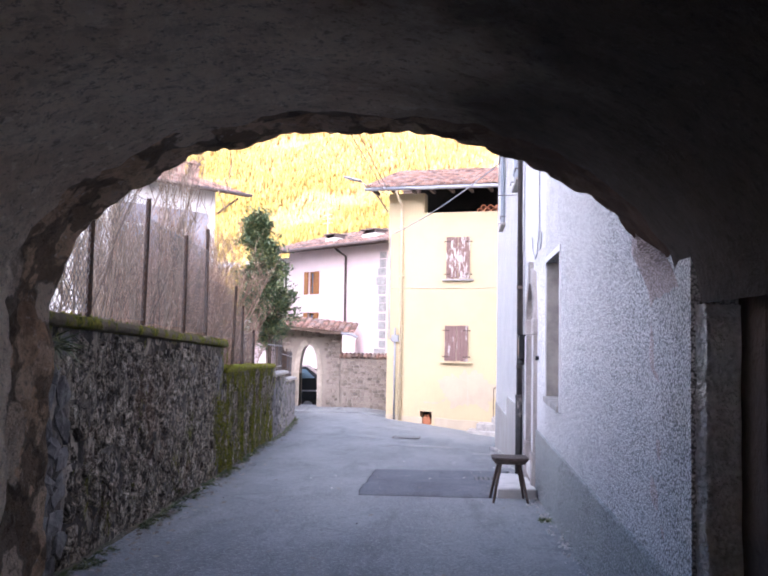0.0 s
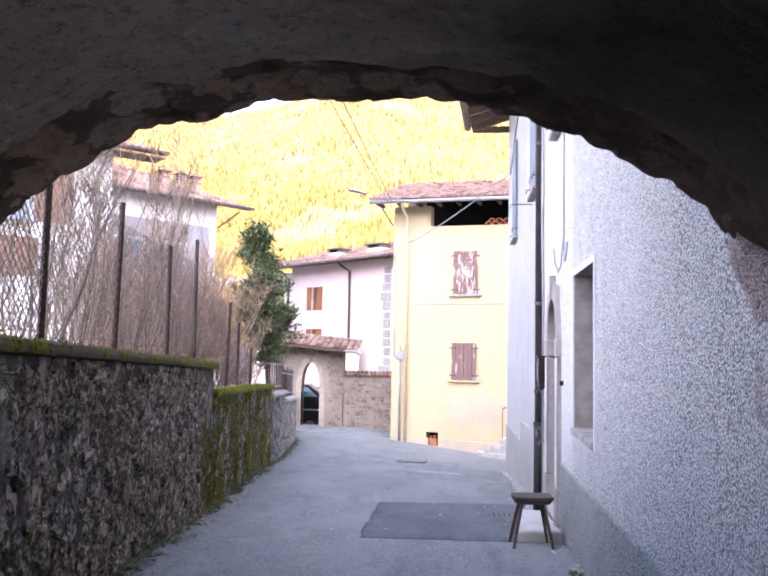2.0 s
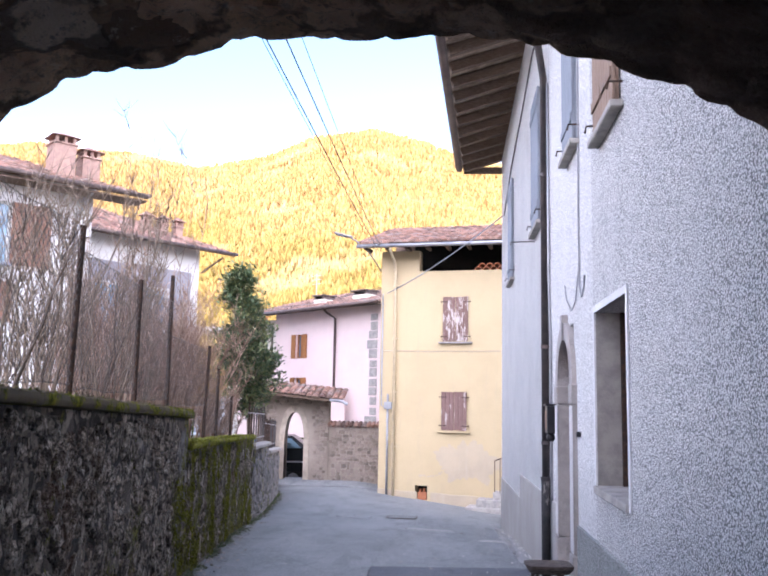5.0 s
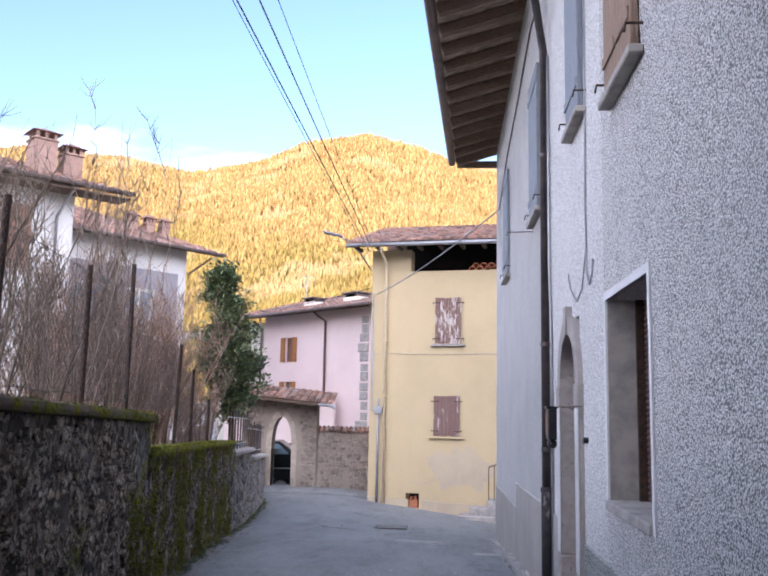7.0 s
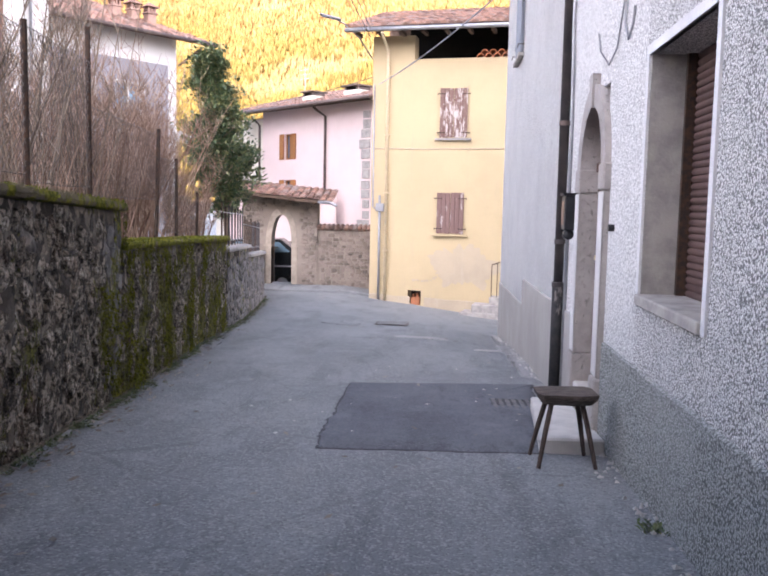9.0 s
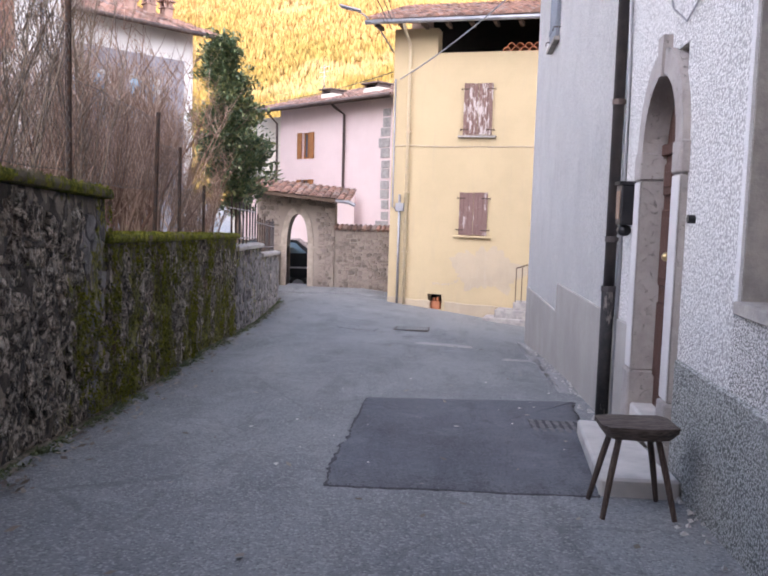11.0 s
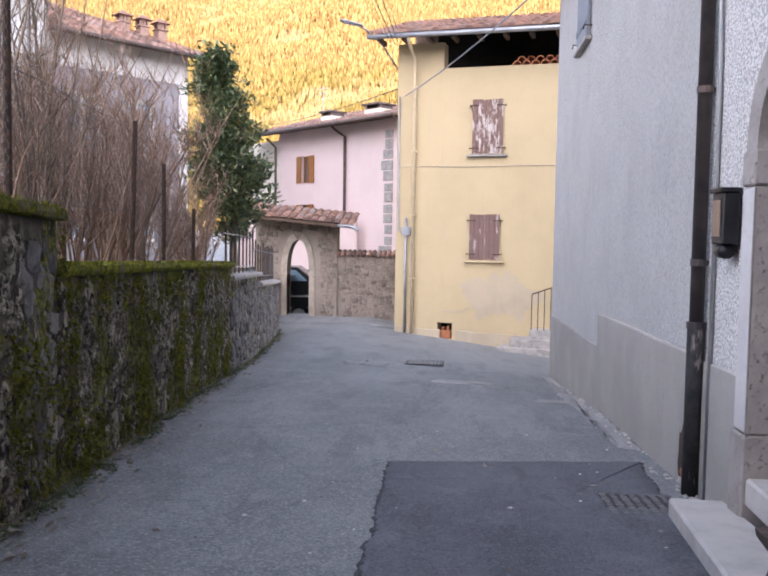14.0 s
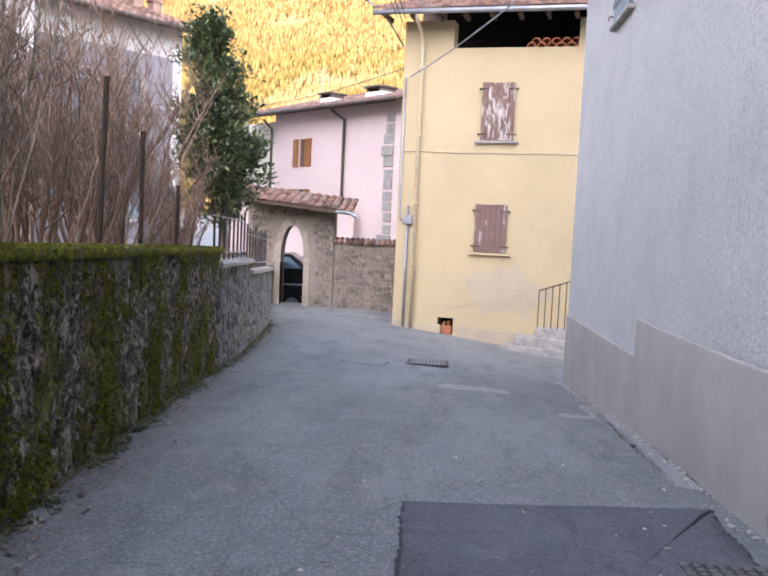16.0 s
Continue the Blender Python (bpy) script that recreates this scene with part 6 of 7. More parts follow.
def magnolia():
    q = random.Random(5)
    x0, y0, z0 = -3.10, 20.0, 0.50
    t = thing("tree", pose(x0, y0, z0), "slender evergreen magnolia with glossy dark leaves", "tree")
    bm = bmesh.new()
    trunk = stem(bm, (0, 0, -0.2), (-0.16, 0, 1), 4.15, 0.075, q, 8, 0.05, 0.04, 8)
    part("trunk", bm, M_BARK, t, "", True)
    limbs, leaves = bmesh.new(), bmesh.new()

    def leaf(p, out):
        L = q.uniform(0.08, 0.155)
        d = (out + Vector((q.uniform(-1, 1), q.uniform(-1, 1), q.uniform(-.5, .9)))).normalized()
        s = d.cross(Vector((q.uniform(-.4, .4), q.uniform(-.4, .4), 1))).normalized() * L * 0.24
        up = s.cross(d).normalized() * L * 0.06
        a, b, c = p, p + d * L * 0.5, p + d * L
        v = [leaves.verts.new(k) for k in (a, b + s + up, c, b - s + up, b - up)]
        for f in ((0, 1, 4), (1, 2, 4), (2, 3, 4), (3, 0, 4)):
            leaves.faces.new([v[i] for i in f])
    for i in range(115):
        w = q.uniform(0.22, 1.0)
        k = min(int(w * 8), 7)
        p = trunk[k].lerp(trunk[k + 1], w * 8 - k)
        prof = 0.74 * (1 - abs((w - 0.38) / 0.68) ** 1.6) if w > 0.38 else 0.48 + 1.6 * (w - 0.22)
        reach = max(0.18, prof) * q.uniform(0.8, 1.4)
        a = q.uniform(0, 6.283)
        pts = stem(limbs, p, (math.cos(a), math.sin(a), 0.35), reach, 0.018, q, 4, 0.3, 0.1, 5)
        for _ in range(8):
            j = q.randint(1, 3)
            tp = stem(limbs, pts[j], (q.uniform(-1, 1), q.uniform(-1, 1), q.uniform(-.3, .9)), q.uniform(0.15, 0.34), 0.006, q, 2, 0.2, 0.1, 3)
            for pp in tp[1:]:
                for _ in range(7):
                    leaf(pp + Vector((q.gauss(0, .05), q.gauss(0, .05), q.gauss(0, .05))), Vector((pp.x, pp.y, 0.25)) * 0.9)
    part("limb_growth", limbs, M_BARK, t)
    tagged(part("crown", leaves, M_LEAF, t, "glossy green crown"), kind="stuff")


magnolia()


def chimney(parent, s, y, z0, z1, w):
    c = new("chimney")
    c.parent = parent
    bm = bmesh.new()
    box(bm, s - w / 2, y, z0, s + w / 2, y + w, z1 - 0.32, 0.01)
    part("shaft", bm, M_CHIMNEY, c, "pinkish rendered stack")
    bm = bmesh.new()
    box(bm, s - w / 2 - 0.05, y - 0.05, z1 - 0.32, s + w / 2 + 0.05, y + w + 0.05, z1 - 0.26, 0.01)
    for a in (-1, 0, 1):
        for b in (0, 1):
            box(bm, s + a * w * 0.38 - 0.05, y + b * (w - 0.1), z1 - 0.26, s + a * w * 0.38 + 0.05, y + b * (w - 0.1) + 0.1, z1 - 0.06)
    part("vent_block", bm, M_CHIMNEY, c)
    bm = bmesh.new()
    v = [bm.verts.new(p) for p in ((s - w / 2 - 0.12, y - 0.12, z1 - 0.06), (s + w / 2 + 0.12, y - 0.12, z1 - 0.06), (s + w / 2 + 0.12, y + w + 0.12, z1 - 0.06), (s - w / 2 - 0.12, y + w + 0.12, z1 - 0.06), (s, y + w / 2, z1 + 0.16))]
    for f in ((0, 1, 4), (1, 2, 4), (2, 3, 4), (3, 0, 4), (3, 2, 1, 0)):
        bm.faces.new([v[i] for i in f])
    part("cap", bm, M_TILE, c, "small tiled cap")


def glazed(parent, s0, s1, z0, z1, material, frame_mat):
    w = new("window")
    w.parent = parent
    bm = bmesh.new()
    box(bm, s0, 0.16, z0, s1, 0.18, z1)
    part("pane", bm, material, w)
    bm = bmesh.new()
    mid = (s0 + s1) / 2
    for a, b, c, d in ((s0, s0 + 0.06, z0, z1), (s1 - 0.06, s1, z0, z1), (mid - 0.04, mid + 0.04, z0, z1), (s0, s1, z1 - 0.06, z1), (s0, s1, z0, z0 + 0.06)):
        box(bm, a, 0.1, c, b, 0.158, d)
    part("window_frame", bm, frame_mat, w)
    return w


def left_houses():
    m = frame_of((-9.9, 29.2, 0), 45)
    h = thing("house", m, "white plastered house with brown shutters and two chimneys", "house")
    bm = bmesh.new()
    wall_with_holes(bm, -12, -1.2, -0.5, 8.70, [(-5.1, -3.75, 5.75, 7.7), (-8.6, -7.3, 5.75, 7.7)], 0.4)
    part("wall", bm, M_HOUSEWHITE, h)
    bm = bmesh.new()
    box(bm, -1.6, 0.402, -0.5, -1.2, 8, 8.45)
    box(bm, -12, 0.402, -0.5, -11.6, 8, 8.45)
    part("side_wall", bm, M_HOUSEWHITE, h)
    bm = bmesh.new()
    box(bm, -12, -0.02, 5.62, -1.2, 0.0, 5.72)
    part("floor_band", bm, M_CREAM, h)
    glazed(h, -5.1, -3.75, 5.75, 7.7, M_GLASSBLUE, M_HOUSEWHITE)
    glazed(h, -8.6, -7.3, 5.75, 7.7, M_GLASSBLUE, M_HOUSEWHITE)
    for a, b, c, d in ((-3.73, -2.5, 5.72, 7.72), (-4.95, -4.26, 3.95, 5.18), (-4.24, -3.55, 3.95, 5.18)):
        bm = bmesh.new()
        prism(bm, [(a, c), (b, c), (b, d), (a, d)], -0.03, -0.008)
        sh = part("shutter", bm, M_BROWNSH, h, "brown louvred shutter")
        n = 16
        for i in range(n):
            bm = bmesh.new()
            z = c + (d - c) * i / n
            box(bm, a + 0.05, -0.06, z + 0.01, b - 0.05, -0.031, z + (d - c) / n - 0.01)
            part("slat", bm, M_BROWNSH, sh)
    bm = bmesh.new()
    for s in (-5.1, -4.65, -4.2, -3.8):
        tube(bm, [(s, -0.25, 5.75), (s, -0.25, 6.55)], 0.015, 4)
    tube(bm, [(-5.2, -0.25, 6.55), (-3.7, -0.25, 6.55)], 0.02, 5)
    box(bm, -5.2, -0.3, 5.66, -3.7, 0.0, 5.74)
    part("balcony_rail", bm, M_BLUESH, h, "small blue-grey balcony rail")
    tile_roof(h, -12.5, 0.33, -0.95, 8.45, 4.2, 10.4, 0.26, "weathered clay roof tiles", 0.0, 2.4, 0.9)
    bm = bmesh.new()
    tube(bm, [(-12.5, -1.03, 8.46), (0.36, -1.03, 8.46)], 0.07, 8)
    part("gutter", bm, M_COPPER, h, "dark metal gutter", True)
    bm = bmesh.new()
    box(bm, -12.4, -0.9, 8.28, 0.3, 0.0, 8.34)
    part("soffit", bm, M_BEAM, h, "dark timber soffit")
    bm = bmesh.new()
    tube(bm, [(-1.5, -0.9, 8.4), (-1.6, -0.5, 8.1), (-1.75, -0.08, 7.5), (-1.75, -0.08, 0.3)], 0.05, 8)
    part("downpipe", bm, M_GALV, h, "", True)
    chimney(h, -2.2, 0.1, 8.5, 10.3, 0.74)
    chimney(h, -1.15, 0.5, 8.5, 10.1, 0.62)

    m = frame_of((-9.25, 37.2, 0), 52)
    h = thing("house", m, "white and lilac-grey plastered house under a tiled roof", "house")
    bm = bmesh.new()
    wall_with_holes(bm, -10, -0.5, -1.0, 8.28, [(-5.4, -4.0, 4.3, 6.2), (-3.2, -2.0, 4.3, 6.2), (-5.4, -4.0, 1.2, 3.2), (-3.2, -2.0, 1.2, 3.2)], 0.4)
    part("wall", bm, M_HOUSEWHITE, h)
    bm = bmesh.new()
    wall_with_holes(bm, -10, -0.9, -1.0, 7.05, [(-5.45, -3.95, 4.25, 6.25), (-3.25, -1.95, 4.25, 6.25), (-5.45, -3.95, 1.15, 3.25), (-3.25, -1.95, 1.15, 3.25)], 0.03)
    p = part("lower_render", bm, M_SHADEPAINT, h, "lilac-grey render")
    p.location.y = -0.032
    bm = bmesh.new()
    box(bm, -0.9, 0.402, -1, -0.5, 8, 8.0)
    part("side_wall", bm, M_HOUSEWHITE, h)
    for a, b in ((-5.4, -4.0), (-3.2, -2.0)):
        for c, d in ((4.3, 6.2), (1.2, 3.2)):
            glazed(h, a, b, c, d, M_GLASSBLUE, M_HOUSEWHITE)
    tile_roof(h, -10, 0.75, -0.9, 8.0, 4.2, 10.2, 0.26, "weathered clay roof tiles", 0.0, 2.4, 0.9)
    bm = bmesh.new()
    tube(bm, [(-10, -0.98, 8.0), (0.8, -0.98, 8.0)], 0.07, 8)
    part("gutter", bm, M_COPPER, h, "", True)
    bm = bmesh.new()
    tube(bm, [(-0.45, -0.05, 7.1), (0.3, -0.6, 7.85)], 0.05, 5)
    part("strut", bm, M_BEAM, h, "slanting timber strut")
    for s in (-2.75, -1.95, -1.2):
        chimney(h, s, 0.6, 8.1, 9.4, 0.36)


left_houses()

# ---- small things beside the door ----
def stool():
    x, y = 1.72, 8.56
    t = thing("stool", pose(x, y, ground_z(x, y) + 0.012, 0, 0, 4), "rough old wooden milking stool on splayed legs by the wall", "stool")
    t.scale = (0.86, 0.9, 0.9)
    bm = bmesh.new()
    outline = [(-0.20, -0.08), (-0.17, -0.145), (0.08, -0.16), (0.20, -0.13), (0.205, 0.10), (0.17, 0.145), (-0.10, 0.14), (-0.19, 0.11)]
    lo = [bm.verts.new((px * 0.80, py * 0.78, 0.40 + rn(-.006, .006))) for px, py in outline]
    mi = [bm.verts.new((px * 0.97, py * 0.97, 0.44)) for px, py in outline]
    hi = [bm.verts.new((px, py, 0.468)) for px, py in outline]
    n = len(outline)
    for a, b in ((lo, mi), (mi, hi)):
        for i in range(n):
            bm.faces.new((a[i], a[(i + 1) % n], b[(i + 1) % n], b[i]))
    bm.faces.new(lo[::-1])
    bm.faces.new(hi)
    part("seat", bm, M_OLDWOOD, t, "thick worn plank seat")
    for sx, sy in ((-1, -1), (1, -1), (-1, 1), (1, 1)):
        bm = bmesh.new()
        tube(bm, [(sx * 0.19, sy * 0.15, 0.0), (sx * 0.145, sy * 0.11, 0.22), (sx * 0.10, sy * 0.075, 0.415)], [0.014, 0.018, 0.017], 7)
        part("leg", bm, M_LEGWOOD, t)


stool()


def mailbox():
    t = thing("mailbox", RH, "small black metal mailbox on the house wall", "mailbox")
    a = rs(10.56)
    bm = bmesh.new()
    box(bm, a, -0.105, 1.43, a + 0.19, -0.018, 1.70, 0.008)
    body = part("body", bm, M_BLACK, t)
    bm = bmesh.new()
    prism(bm, [(a - 0.008, 1.701), (a + 0.198, 1.701), (a + 0.198, 1.722), (a - 0.008, 1.722)], -0.12, -0.016)
    part("lid", bm, M_BLACK, t)
    bm = bmesh.new()
    box(bm, a + 0.035, -0.112, 1.47, a + 0.155, -0.106, 1.66, 0.002)
    part("front_panel", bm, M_TANSH, t, "weathered brown front plate")
    bm = bmesh.new()
    tube(bm, [(a + 0.04, -0.062, 1.395), (a + 0.15, -0.062, 1.395)], 0.04, 10)
    part("newspaper_tube", bm, M_BLACK, t, "", True)
    bm = bmesh.new()
    tube(bm, [(rs(8.95), 0.01, 1.48), (rs(8.95), -0.035, 1.48)], 0.022, 10)
    solid("doorbell", bm, M_BLACK, "small dark doorbell button on the pebbledash", "doorbell", m=RH)


mailbox()


def broken_plaster():
    """A broken spot in the plinth beside the downpipe, with a bit of brick showing."""
    for name, cy, cz, ry, rz, out, mat, lab in (("plaster_hole", 11.28, 0.08, 0.10, 0.17, 0.021, M_SHADE_RUST, "dark rusty broken spot in the grey plinth"), ("brick_bit", 11.26, -0.02, 0.045, 0.03, 0.03, M_BRICK, "orange bit of brick in the broken plinth"), ("plaster_shard", 11.3, -0.16, 0.05, 0.10, 0.03, M_SLAB, "white shard of plaster at the foot of the wall")):
        bm = bmesh.new()
        pts = []
        for i in range(18):
            a = 2 * math.pi * i / 18
            r = 1 + 0.5 * noise.noise((math.cos(a) * 2, math.sin(a) * 2, cy * 7 + cz * 30))
            pts.append((rs(cy) + ry * r * math.cos(a), cz + rz * r * math.sin(a)))
        prism(bm, pts, -out, 0.0)
        solid(name, bm, mat, lab, "rubble", m=RH)
    q = random.Random(4)
    bm = bmesh.new()
    for i in range(26):
        x, y = q.uniform(-0.6, 1.9), q.uniform(9.0, 13.5)
        r = q.uniform(0.006, 0.02)
        z = ground_z(x, y) + 0.02
        ring = [bm.verts.new((x + r * math.cos(k * 1.57) * q.uniform(.6, 1.4), y + r * math.sin(k * 1.57) * q.uniform(.6, 1.4), z)) for k in range(4)]
        top = bm.verts.new((x, y, z + r * 0.5))
        for k in range(4):
            bm.faces.new((ring[k], ring[(k + 1) % 4], top))
    solid("litter_specks", bm, M_SLAB, "pale specks of grit scattered on the asphalt", "grit", kind="stuff")


broken_plaster()


def cables():
    def sag(a, b, drop, n=24):
        a, b = Vector(a), Vector(b)
        return [a.lerp(b, i / n) - Vector((0, 0, drop * 4 * (i / n) * (1 - i / n))) for i in range(n + 1)]
    for i, (dx, dz, ex, ez) in enumerate(((0, 0, 0, 0), (0.06, 0.1, 0.34, 0.2), (-0.12, 0.05, -0.1, 0.12), (0.1, 0.2, 0.6, 0.5))):
        bm = bmesh.new()
        tube(bm, sag((-0.95 + dx, 26.8, 6.25 + dz), (-2.2 + ex, 3.42, 7.62 + ez), 0.12), 0.011 if i < 2 else 0.006, 5)
        solid("overhead_cable", bm, M_BLACK, "thin dark overhead cable strung above the lane", "cable", "cables over the lane")
    bm = bmesh.new()
    tube(bm, sag((2.17, 18.5, 5.5), (-0.7, 26.93, 5.0), 0.12), 0.014, 5)
    solid("overhead_cable", bm, M_GALV, "grey cable slung between the white and yellow houses", "cable", "cables over the lane")
    bm = bmesh.new()
    tube(bm, sag((-0.88, 27.0, 5.2), (-14, 50, 7.5), 0.6), 0.012, 4)
    solid("overhead_cable", bm, M_BLACK, "thin dark overhead cable strung above the lane", "cable", "cables over the lane")
    bm = bmesh.new()
    tube(bm, [(1.945 + 0.0174 * (y - 3.45) - 0.02, y, z) for y, z in ((18.5, 5.5), (16.5, 5.9), (14.2, 6.1), (12.6, 6.3), (11.3, 6.2), (10.2, 6.4))], 0.012, 5)
    solid("wall_cable", bm, M_PIPE, "dark cable clipped along the white wall", "cable")
    bm = bmesh.new()
    pts = [(8.78, 5.6), (8.80, 4.4), (8.86, 3.2), (8.84, 2.68), (8.74, 2.57), (8.62, 2.63), (8.58, 2.72)]
    tube(bm, [(1.945 + 0.0174 * (y - 3.45) - 0.012, y, z) for y, z in pts], 0.008, 5)
    tube(bm, [(1.945 + 0.0174 * (y - 3.45) - 0.012, y, z) for y, z in ((8.86, 2.85), (9.05, 2.58), (9.3, 2.52), (9.62, 2.66), (9.72, 2.8))], 0.006, 5)
    solid("wall_cable", bm, M_GALV, "loose grey wire hanging above the door", "cable")


cables()


def weeds():
    """Tufts and fallen leaves along the foot of the garden wall, and one weed by the house."""
    def tuft(bm, x, y, n, size, q):
        z = ground_z(x, y)
        for _ in range(n):
            a = q.uniform(0, 6.283)
            L = size * q.uniform(0.5, 1.2)
            d = Vector((math.cos(a), math.sin(a), q.uniform(0.3, 1.6))).normalized()
            s = Vector((-math.sin(a), math.cos(a), 0)) * L * 0.16
            p = Vector((x + q.uniform(-1, 1) * size * 0.7, y + q.uniform(-1, 1) * size * 0.7, z))
            v = [bm.verts.new(k) for k in (p, p + d * L * 0.5 + s, p + d * L - Vector((0, 0, L * 0.25)), p + d * L * 0.5 - s)]
            bm.faces.new(v)
    q = random.Random(9)
    bm = bmesh.new()
    for i in range(900):
        y = q.uniform(4.2, 24.5)
        if noise.noise((y * 0.9, 3, 0)) < -0.25:
            continue
        tuft(bm, lane_x(y) - 0.01 + abs(q.gauss(0, 0.06)), y, q.randint(8, 20), q.uniform(0.02, 0.05), q)
    solid("wall_foot_weeds", bm, M_WEED, "small green weeds along the foot of the stone wall", "weeds", kind="stuff")
    bm = bmesh.new()
    for dx in range(5):
        tuft(bm, 1.93 + q.uniform(-.04, .04), 7.42 + q.uniform(-.06, .06), 11, 0.055, q)
    solid("weed", bm, M_WEED, "leafy green weed at the foot of the house wall", "plant")
    bm = bmesh.new()
    for i in range(1100):
        y = q.uniform(3.8, 24)
        x = lane_x(y) + 0.05 + abs(q.gauss(0, 0.13)) if i < 960 else q.uniform(-1.0, 1.7)
        z = ground_z(x, y) + 0.018
        L = q.uniform(0.012, 0.035)
        a = q.uniform(0, 6.283)
        u, w = Vector((math.cos(a), math.sin(a), q.uniform(-.1, .4))) * L, Vector((-math.sin(a), math.cos(a), q.uniform(-.1, .3))) * L * 0.5
        p = Vector((x, y, z))
        bm.faces.new([bm.verts.new(k) for k in (p - u, p - w, p + u, p + w)])
    solid("leaf_litter", bm, M_DEAD, "scattered brown dead leaves on the asphalt", "leaves", kind="stuff")
    bm = bmesh.new()
    prev = None
    for k in range(300):
        y = 4.0 + 21.5 * k / 299
        x = lane_x(y)
        w = -0.01 + 0.10 * noise.fractal((y * 2.6, 4, 0), 1, 2, 5)
        row = [bm.verts.new((px, y, ground_z(px, y) + dz)) for px, dz in ((x - 0.06, 0.02), (x - 0.005, 0.016), (x + max(0.004, w) * 0.6, 0.016), (x + max(0.008, w), -0.004))]
        if prev:
            for j in range(3):
                bm.faces.new((prev[j], row[j], row[j + 1], prev[j + 1]))
        prev = row
    solid("wall_foot_dirt", bm, M_LITTER, "dark mossy dirt and leaf mould along the wall foot", "dirt", kind="structure", smooth=True)
    # fern-like tuft hanging from the tall wall
    bm = bmesh.new()
    for i in range(70):
        y = 4.75 + q.gauss(0, 0.12)
        p = Vector((lane_x(y) + 0.03, y, 1.62 + q.uniform(-.05, .04)))
        d = Vector((q.uniform(0.1, 0.5), q.uniform(-.5, .5), q.uniform(-1.2, 0.3))).normalized() * q.uniform(0.08, 0.22)
        s = d.cross(Vector((1, 0.2, 0))).normalized() * 0.006
        bm.faces.new([bm.verts.new(k) for k in (p - s, p + s, p + d)])
    solid("grass_tuft", bm, M_WEED, "tuft of grass hanging from the mossy coping", "plant")


weeds()

# ---- hills ----
RIDGE = [(-900, 150), (-520, 190), (-329, 203), (-282, 196), (-243, 193), (-193, 182), (-167, 186), (-137, 191), (-100, 206), (-51, 212), (-14, 203), (13, 191), (49, 183), (120, 175), (300, 160), (700, 150), (1100, 120)]


def hill_z(x, y):
    top = lerp_table(x * 622 / max(y, 250) if y < 622 else x, RIDGE)
    k = max(0.0, min(1.0, (y - 240) / (622 - 240)))
    z = -3 + (top + 3) * (0.72 * k + 0.28 * k * k)
    if y > 622:
        z = top - (y - 622) * 0.25
    return z + 7 * noise.fractal((x * 0.012, y * 0.012, 0), 1, 2, 4) * (1 if 250 < y < 590 else 0.25)


def mountain():
    bm = bmesh.new()
    xs = [-900 + 30 * i for i in range(61)]
    ys = [240 + 20 * i for i in range(26)]
    g = [[bm.verts.new((x, y, hill_z(x, y))) for x in xs] for y in ys]
    for a, b in zip(g, g[1:]):
        for i in range(len(xs) - 1):
            bm.faces.new((a[i], a[i + 1], b[i + 1], b[i]))
    solid("mountain", bm, M_HILLSOIL, "steep sunlit mountainside above the village", "mountain", kind="structure", smooth=True)
    verts, faces = [], []
    q = random.Random(11)
    for i in range(85000):
        y = 250 + 375 * q.random() ** 0.85
        half = y * 0.62
        x = q.uniform(-half, half * 0.45)
        z = hill_z(x, y)
        h = q.uniform(2.2, 4.8)
        r = h * q.uniform(0.16, 0.27)
        b = len(verts)
        a0 = q.uniform(0, 6.28)
        lean = q.uniform(-.3, .3)
        for k in range(4):
            verts.append((x + r * math.cos(a0 + k * 1.571) * q.uniform(.7, 1.2), y + r * math.sin(a0 + k * 1.571), z + h * q.uniform(0.25, 0.5)))
        verts.append((x + lean, y, z + h))
        verts.append((x, y, z - 1))
        for k in range(4):
            faces.append((b + k, b + (k + 1) % 4, b + 4))
            faces.append((b + (k + 1) % 4, b + k, b + 5))
    me = bpy.data.meshes.new("forest")
    me.from_pydata(verts, [], faces)
    me.materials.append(M_FOREST)
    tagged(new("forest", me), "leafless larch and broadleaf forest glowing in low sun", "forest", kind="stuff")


mountain()


def shading_ridge():
    """An unseen hill added behind the village, which keeps the lane in shade."""
    bm = bmesh.new()
    xs = [-1200 + 60 * i for i in range(41)]
    ys = [-700, -520, -400, -330, -270, -210, -150]
    hs = [20, 70, 98, 104, 88, 50, 3]
    g = [[bm.verts.new((x, y, h + 10 * noise.fractal((x * 0.01, y * 0.01, 5), 1, 2, 3))) for x in xs] for y, h in zip(ys, hs)]
    for a, b in zip(g, g[1:]):
        for i in range(len(xs) - 1):
            bm.faces.new((a[i], a[i + 1], b[i + 1], b[i]))
    solid("hill", bm, M_HILLSOIL, "unseen hill added behind the village to shade the lane", "hill", kind="structure", smooth=True)


shading_ridge()

# ---- the single stones of the two near walls, last ----
STONES = [mesh_of("stone", stone_mesh(100 + i), M_RUBBLE) for i in range(16)]


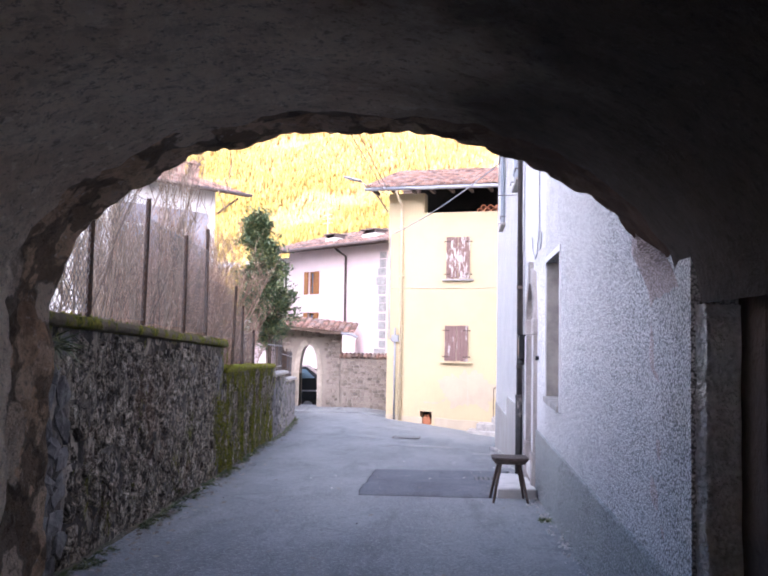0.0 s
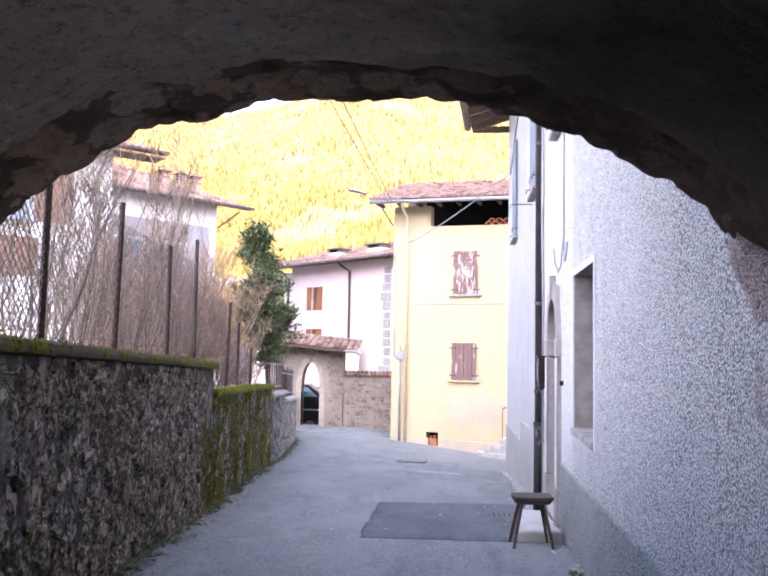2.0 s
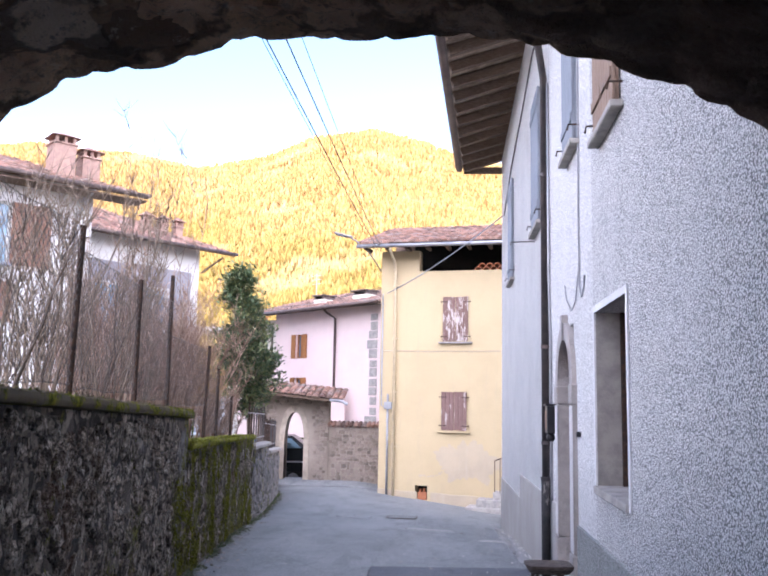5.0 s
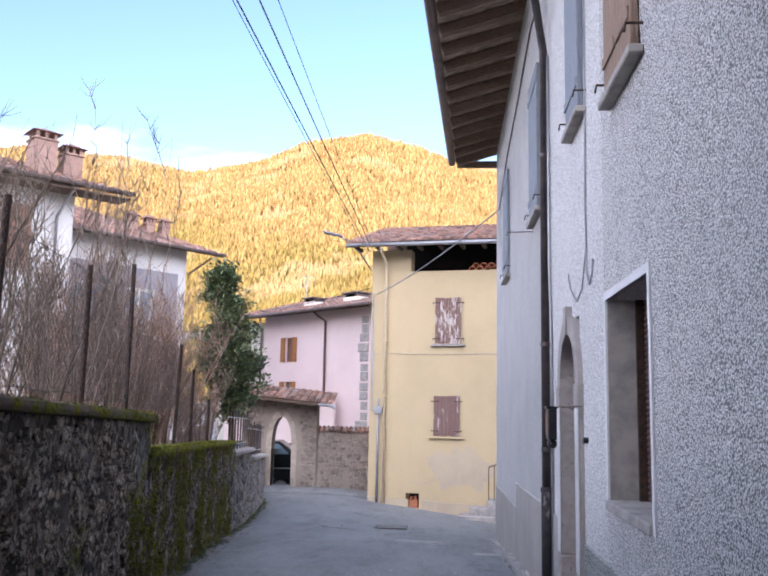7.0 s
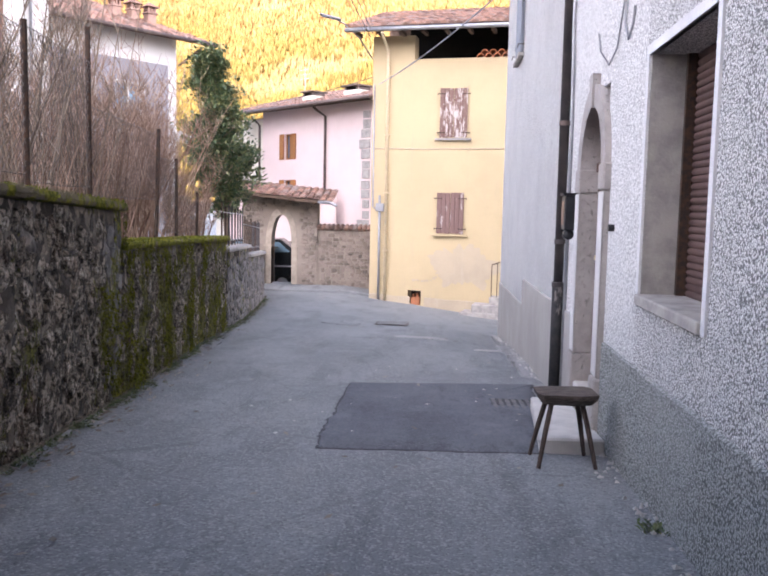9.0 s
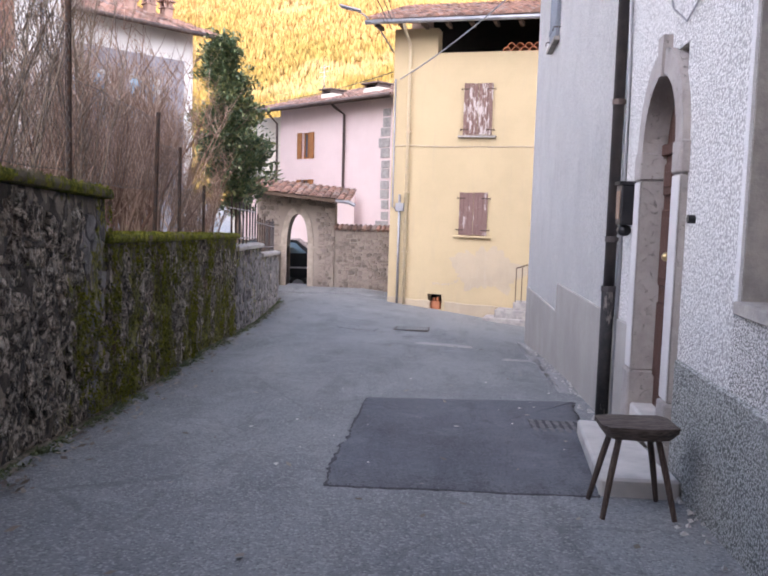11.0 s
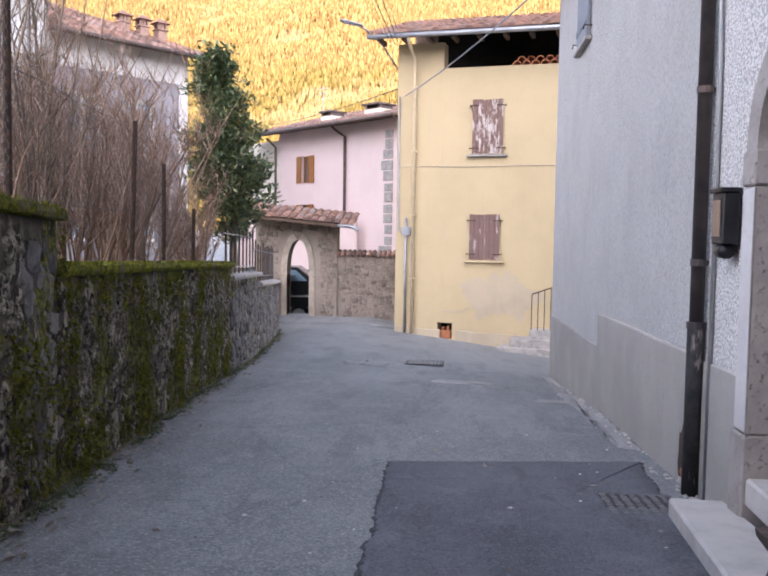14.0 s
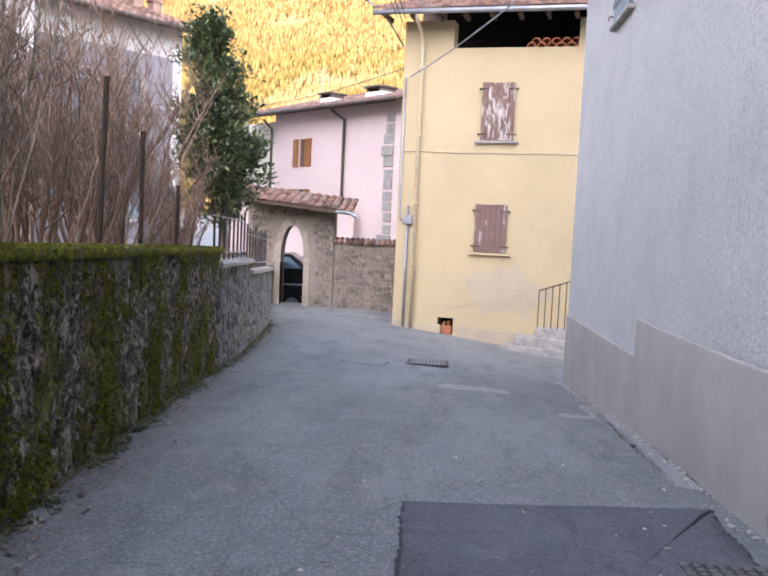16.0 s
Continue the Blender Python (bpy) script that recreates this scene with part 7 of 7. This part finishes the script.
def wall_stones(i, limit, size, nearest):
    t = GARDEN_WALLS[i]
    a, b, _, _ = WALLS[i]
    q = random.Random(40 + i)
    cells = list(stone_rows(a, b, lambda y: ground_z(lane_x(y), y) - 0.02, lambda y: wall_top(i, y) - 0.075, size, q))
    cells.sort(key=lambda c: abs(c[0] - nearest))
    rest = bmesh.new()
    for k, (y, z, w, h) in enumerate(cells):
        x = lane_x(y)
        slope = (lane_x(y + 0.1) - lane_x(y - 0.1)) / 0.2
        depth = q.uniform(0.045, 0.095)
        ax = Vector((slope, 1, 0)).normalized()
        into = Vector((-ax.y, ax.x, 0))
        m = Matrix.Translation((x - 0.03 + into.x * -0.0, y, z)) @ Matrix(((ax.x, into.x, 0, 0), (ax.y, into.y, 0, 0), (0, 0, 1, 0), (0, 0, 0, 1))) @ Matrix.Rotation(q.uniform(-.6, .6), 4, "Y") @ Matrix.Translation((0, -0.75 * depth + 0.022, 0)) @ Matrix.Diagonal((w * 1.06, depth, h * 1.1, 1))
        if k < limit:
            o = new("stone", STONES[q.randrange(16)])
            o.parent = t
            o.matrix_local = m
        else:
            s = stone_mesh(q.randrange(900))
            vs = {v: rest.verts.new(m @ v.co) for v in s.verts}
            for f in s.faces:
                rest.faces.new([vs[v] for v in f.verts])
            s.free()
    if len(cells) > limit:
        tagged(part("stone_facing", rest, M_GATEGREY, t), kind="stuff")
    else:
        rest.free()


def grey_stones():
    m = Mat("grey_mossy_stones", 0.93)
    c = m.ramp(m.island, [(0, (0.055, 0.052, 0.05)), (0.35, (0.15, 0.142, 0.138)), (0.7, (0.23, 0.218, 0.21)), (1, (0.125, 0.117, 0.11))])
    c = m.mix(m.step(m.noise(12, 5, 0.7), 0.4, 0.7, 0, 0.7), c, (0.30, 0.28, 0.26))
    c = m.mix(m.step(m.noise(8, 5, 0.7), 0.52, 0.68, 0, 0.7), c, (0.05, 0.047, 0.045))
    c = m.mix(m.moss(m), c, m_moss_tone(m))
    m.color(c).bump((m.noise(16, 5, 0.7), 0.03, 0.7), (m.noise(90, 4, 0.7), 0.008, 0.7))
    return m.m


M_GATEGREY = grey_stones()
wall_stones(0, 300, 0.145, 7.5)
wall_stones(1, 300, 0.16, 11.5)
wall_stones(2, 0, 0.15, 18)
wall_stones(3, 0, 0.14, 22)
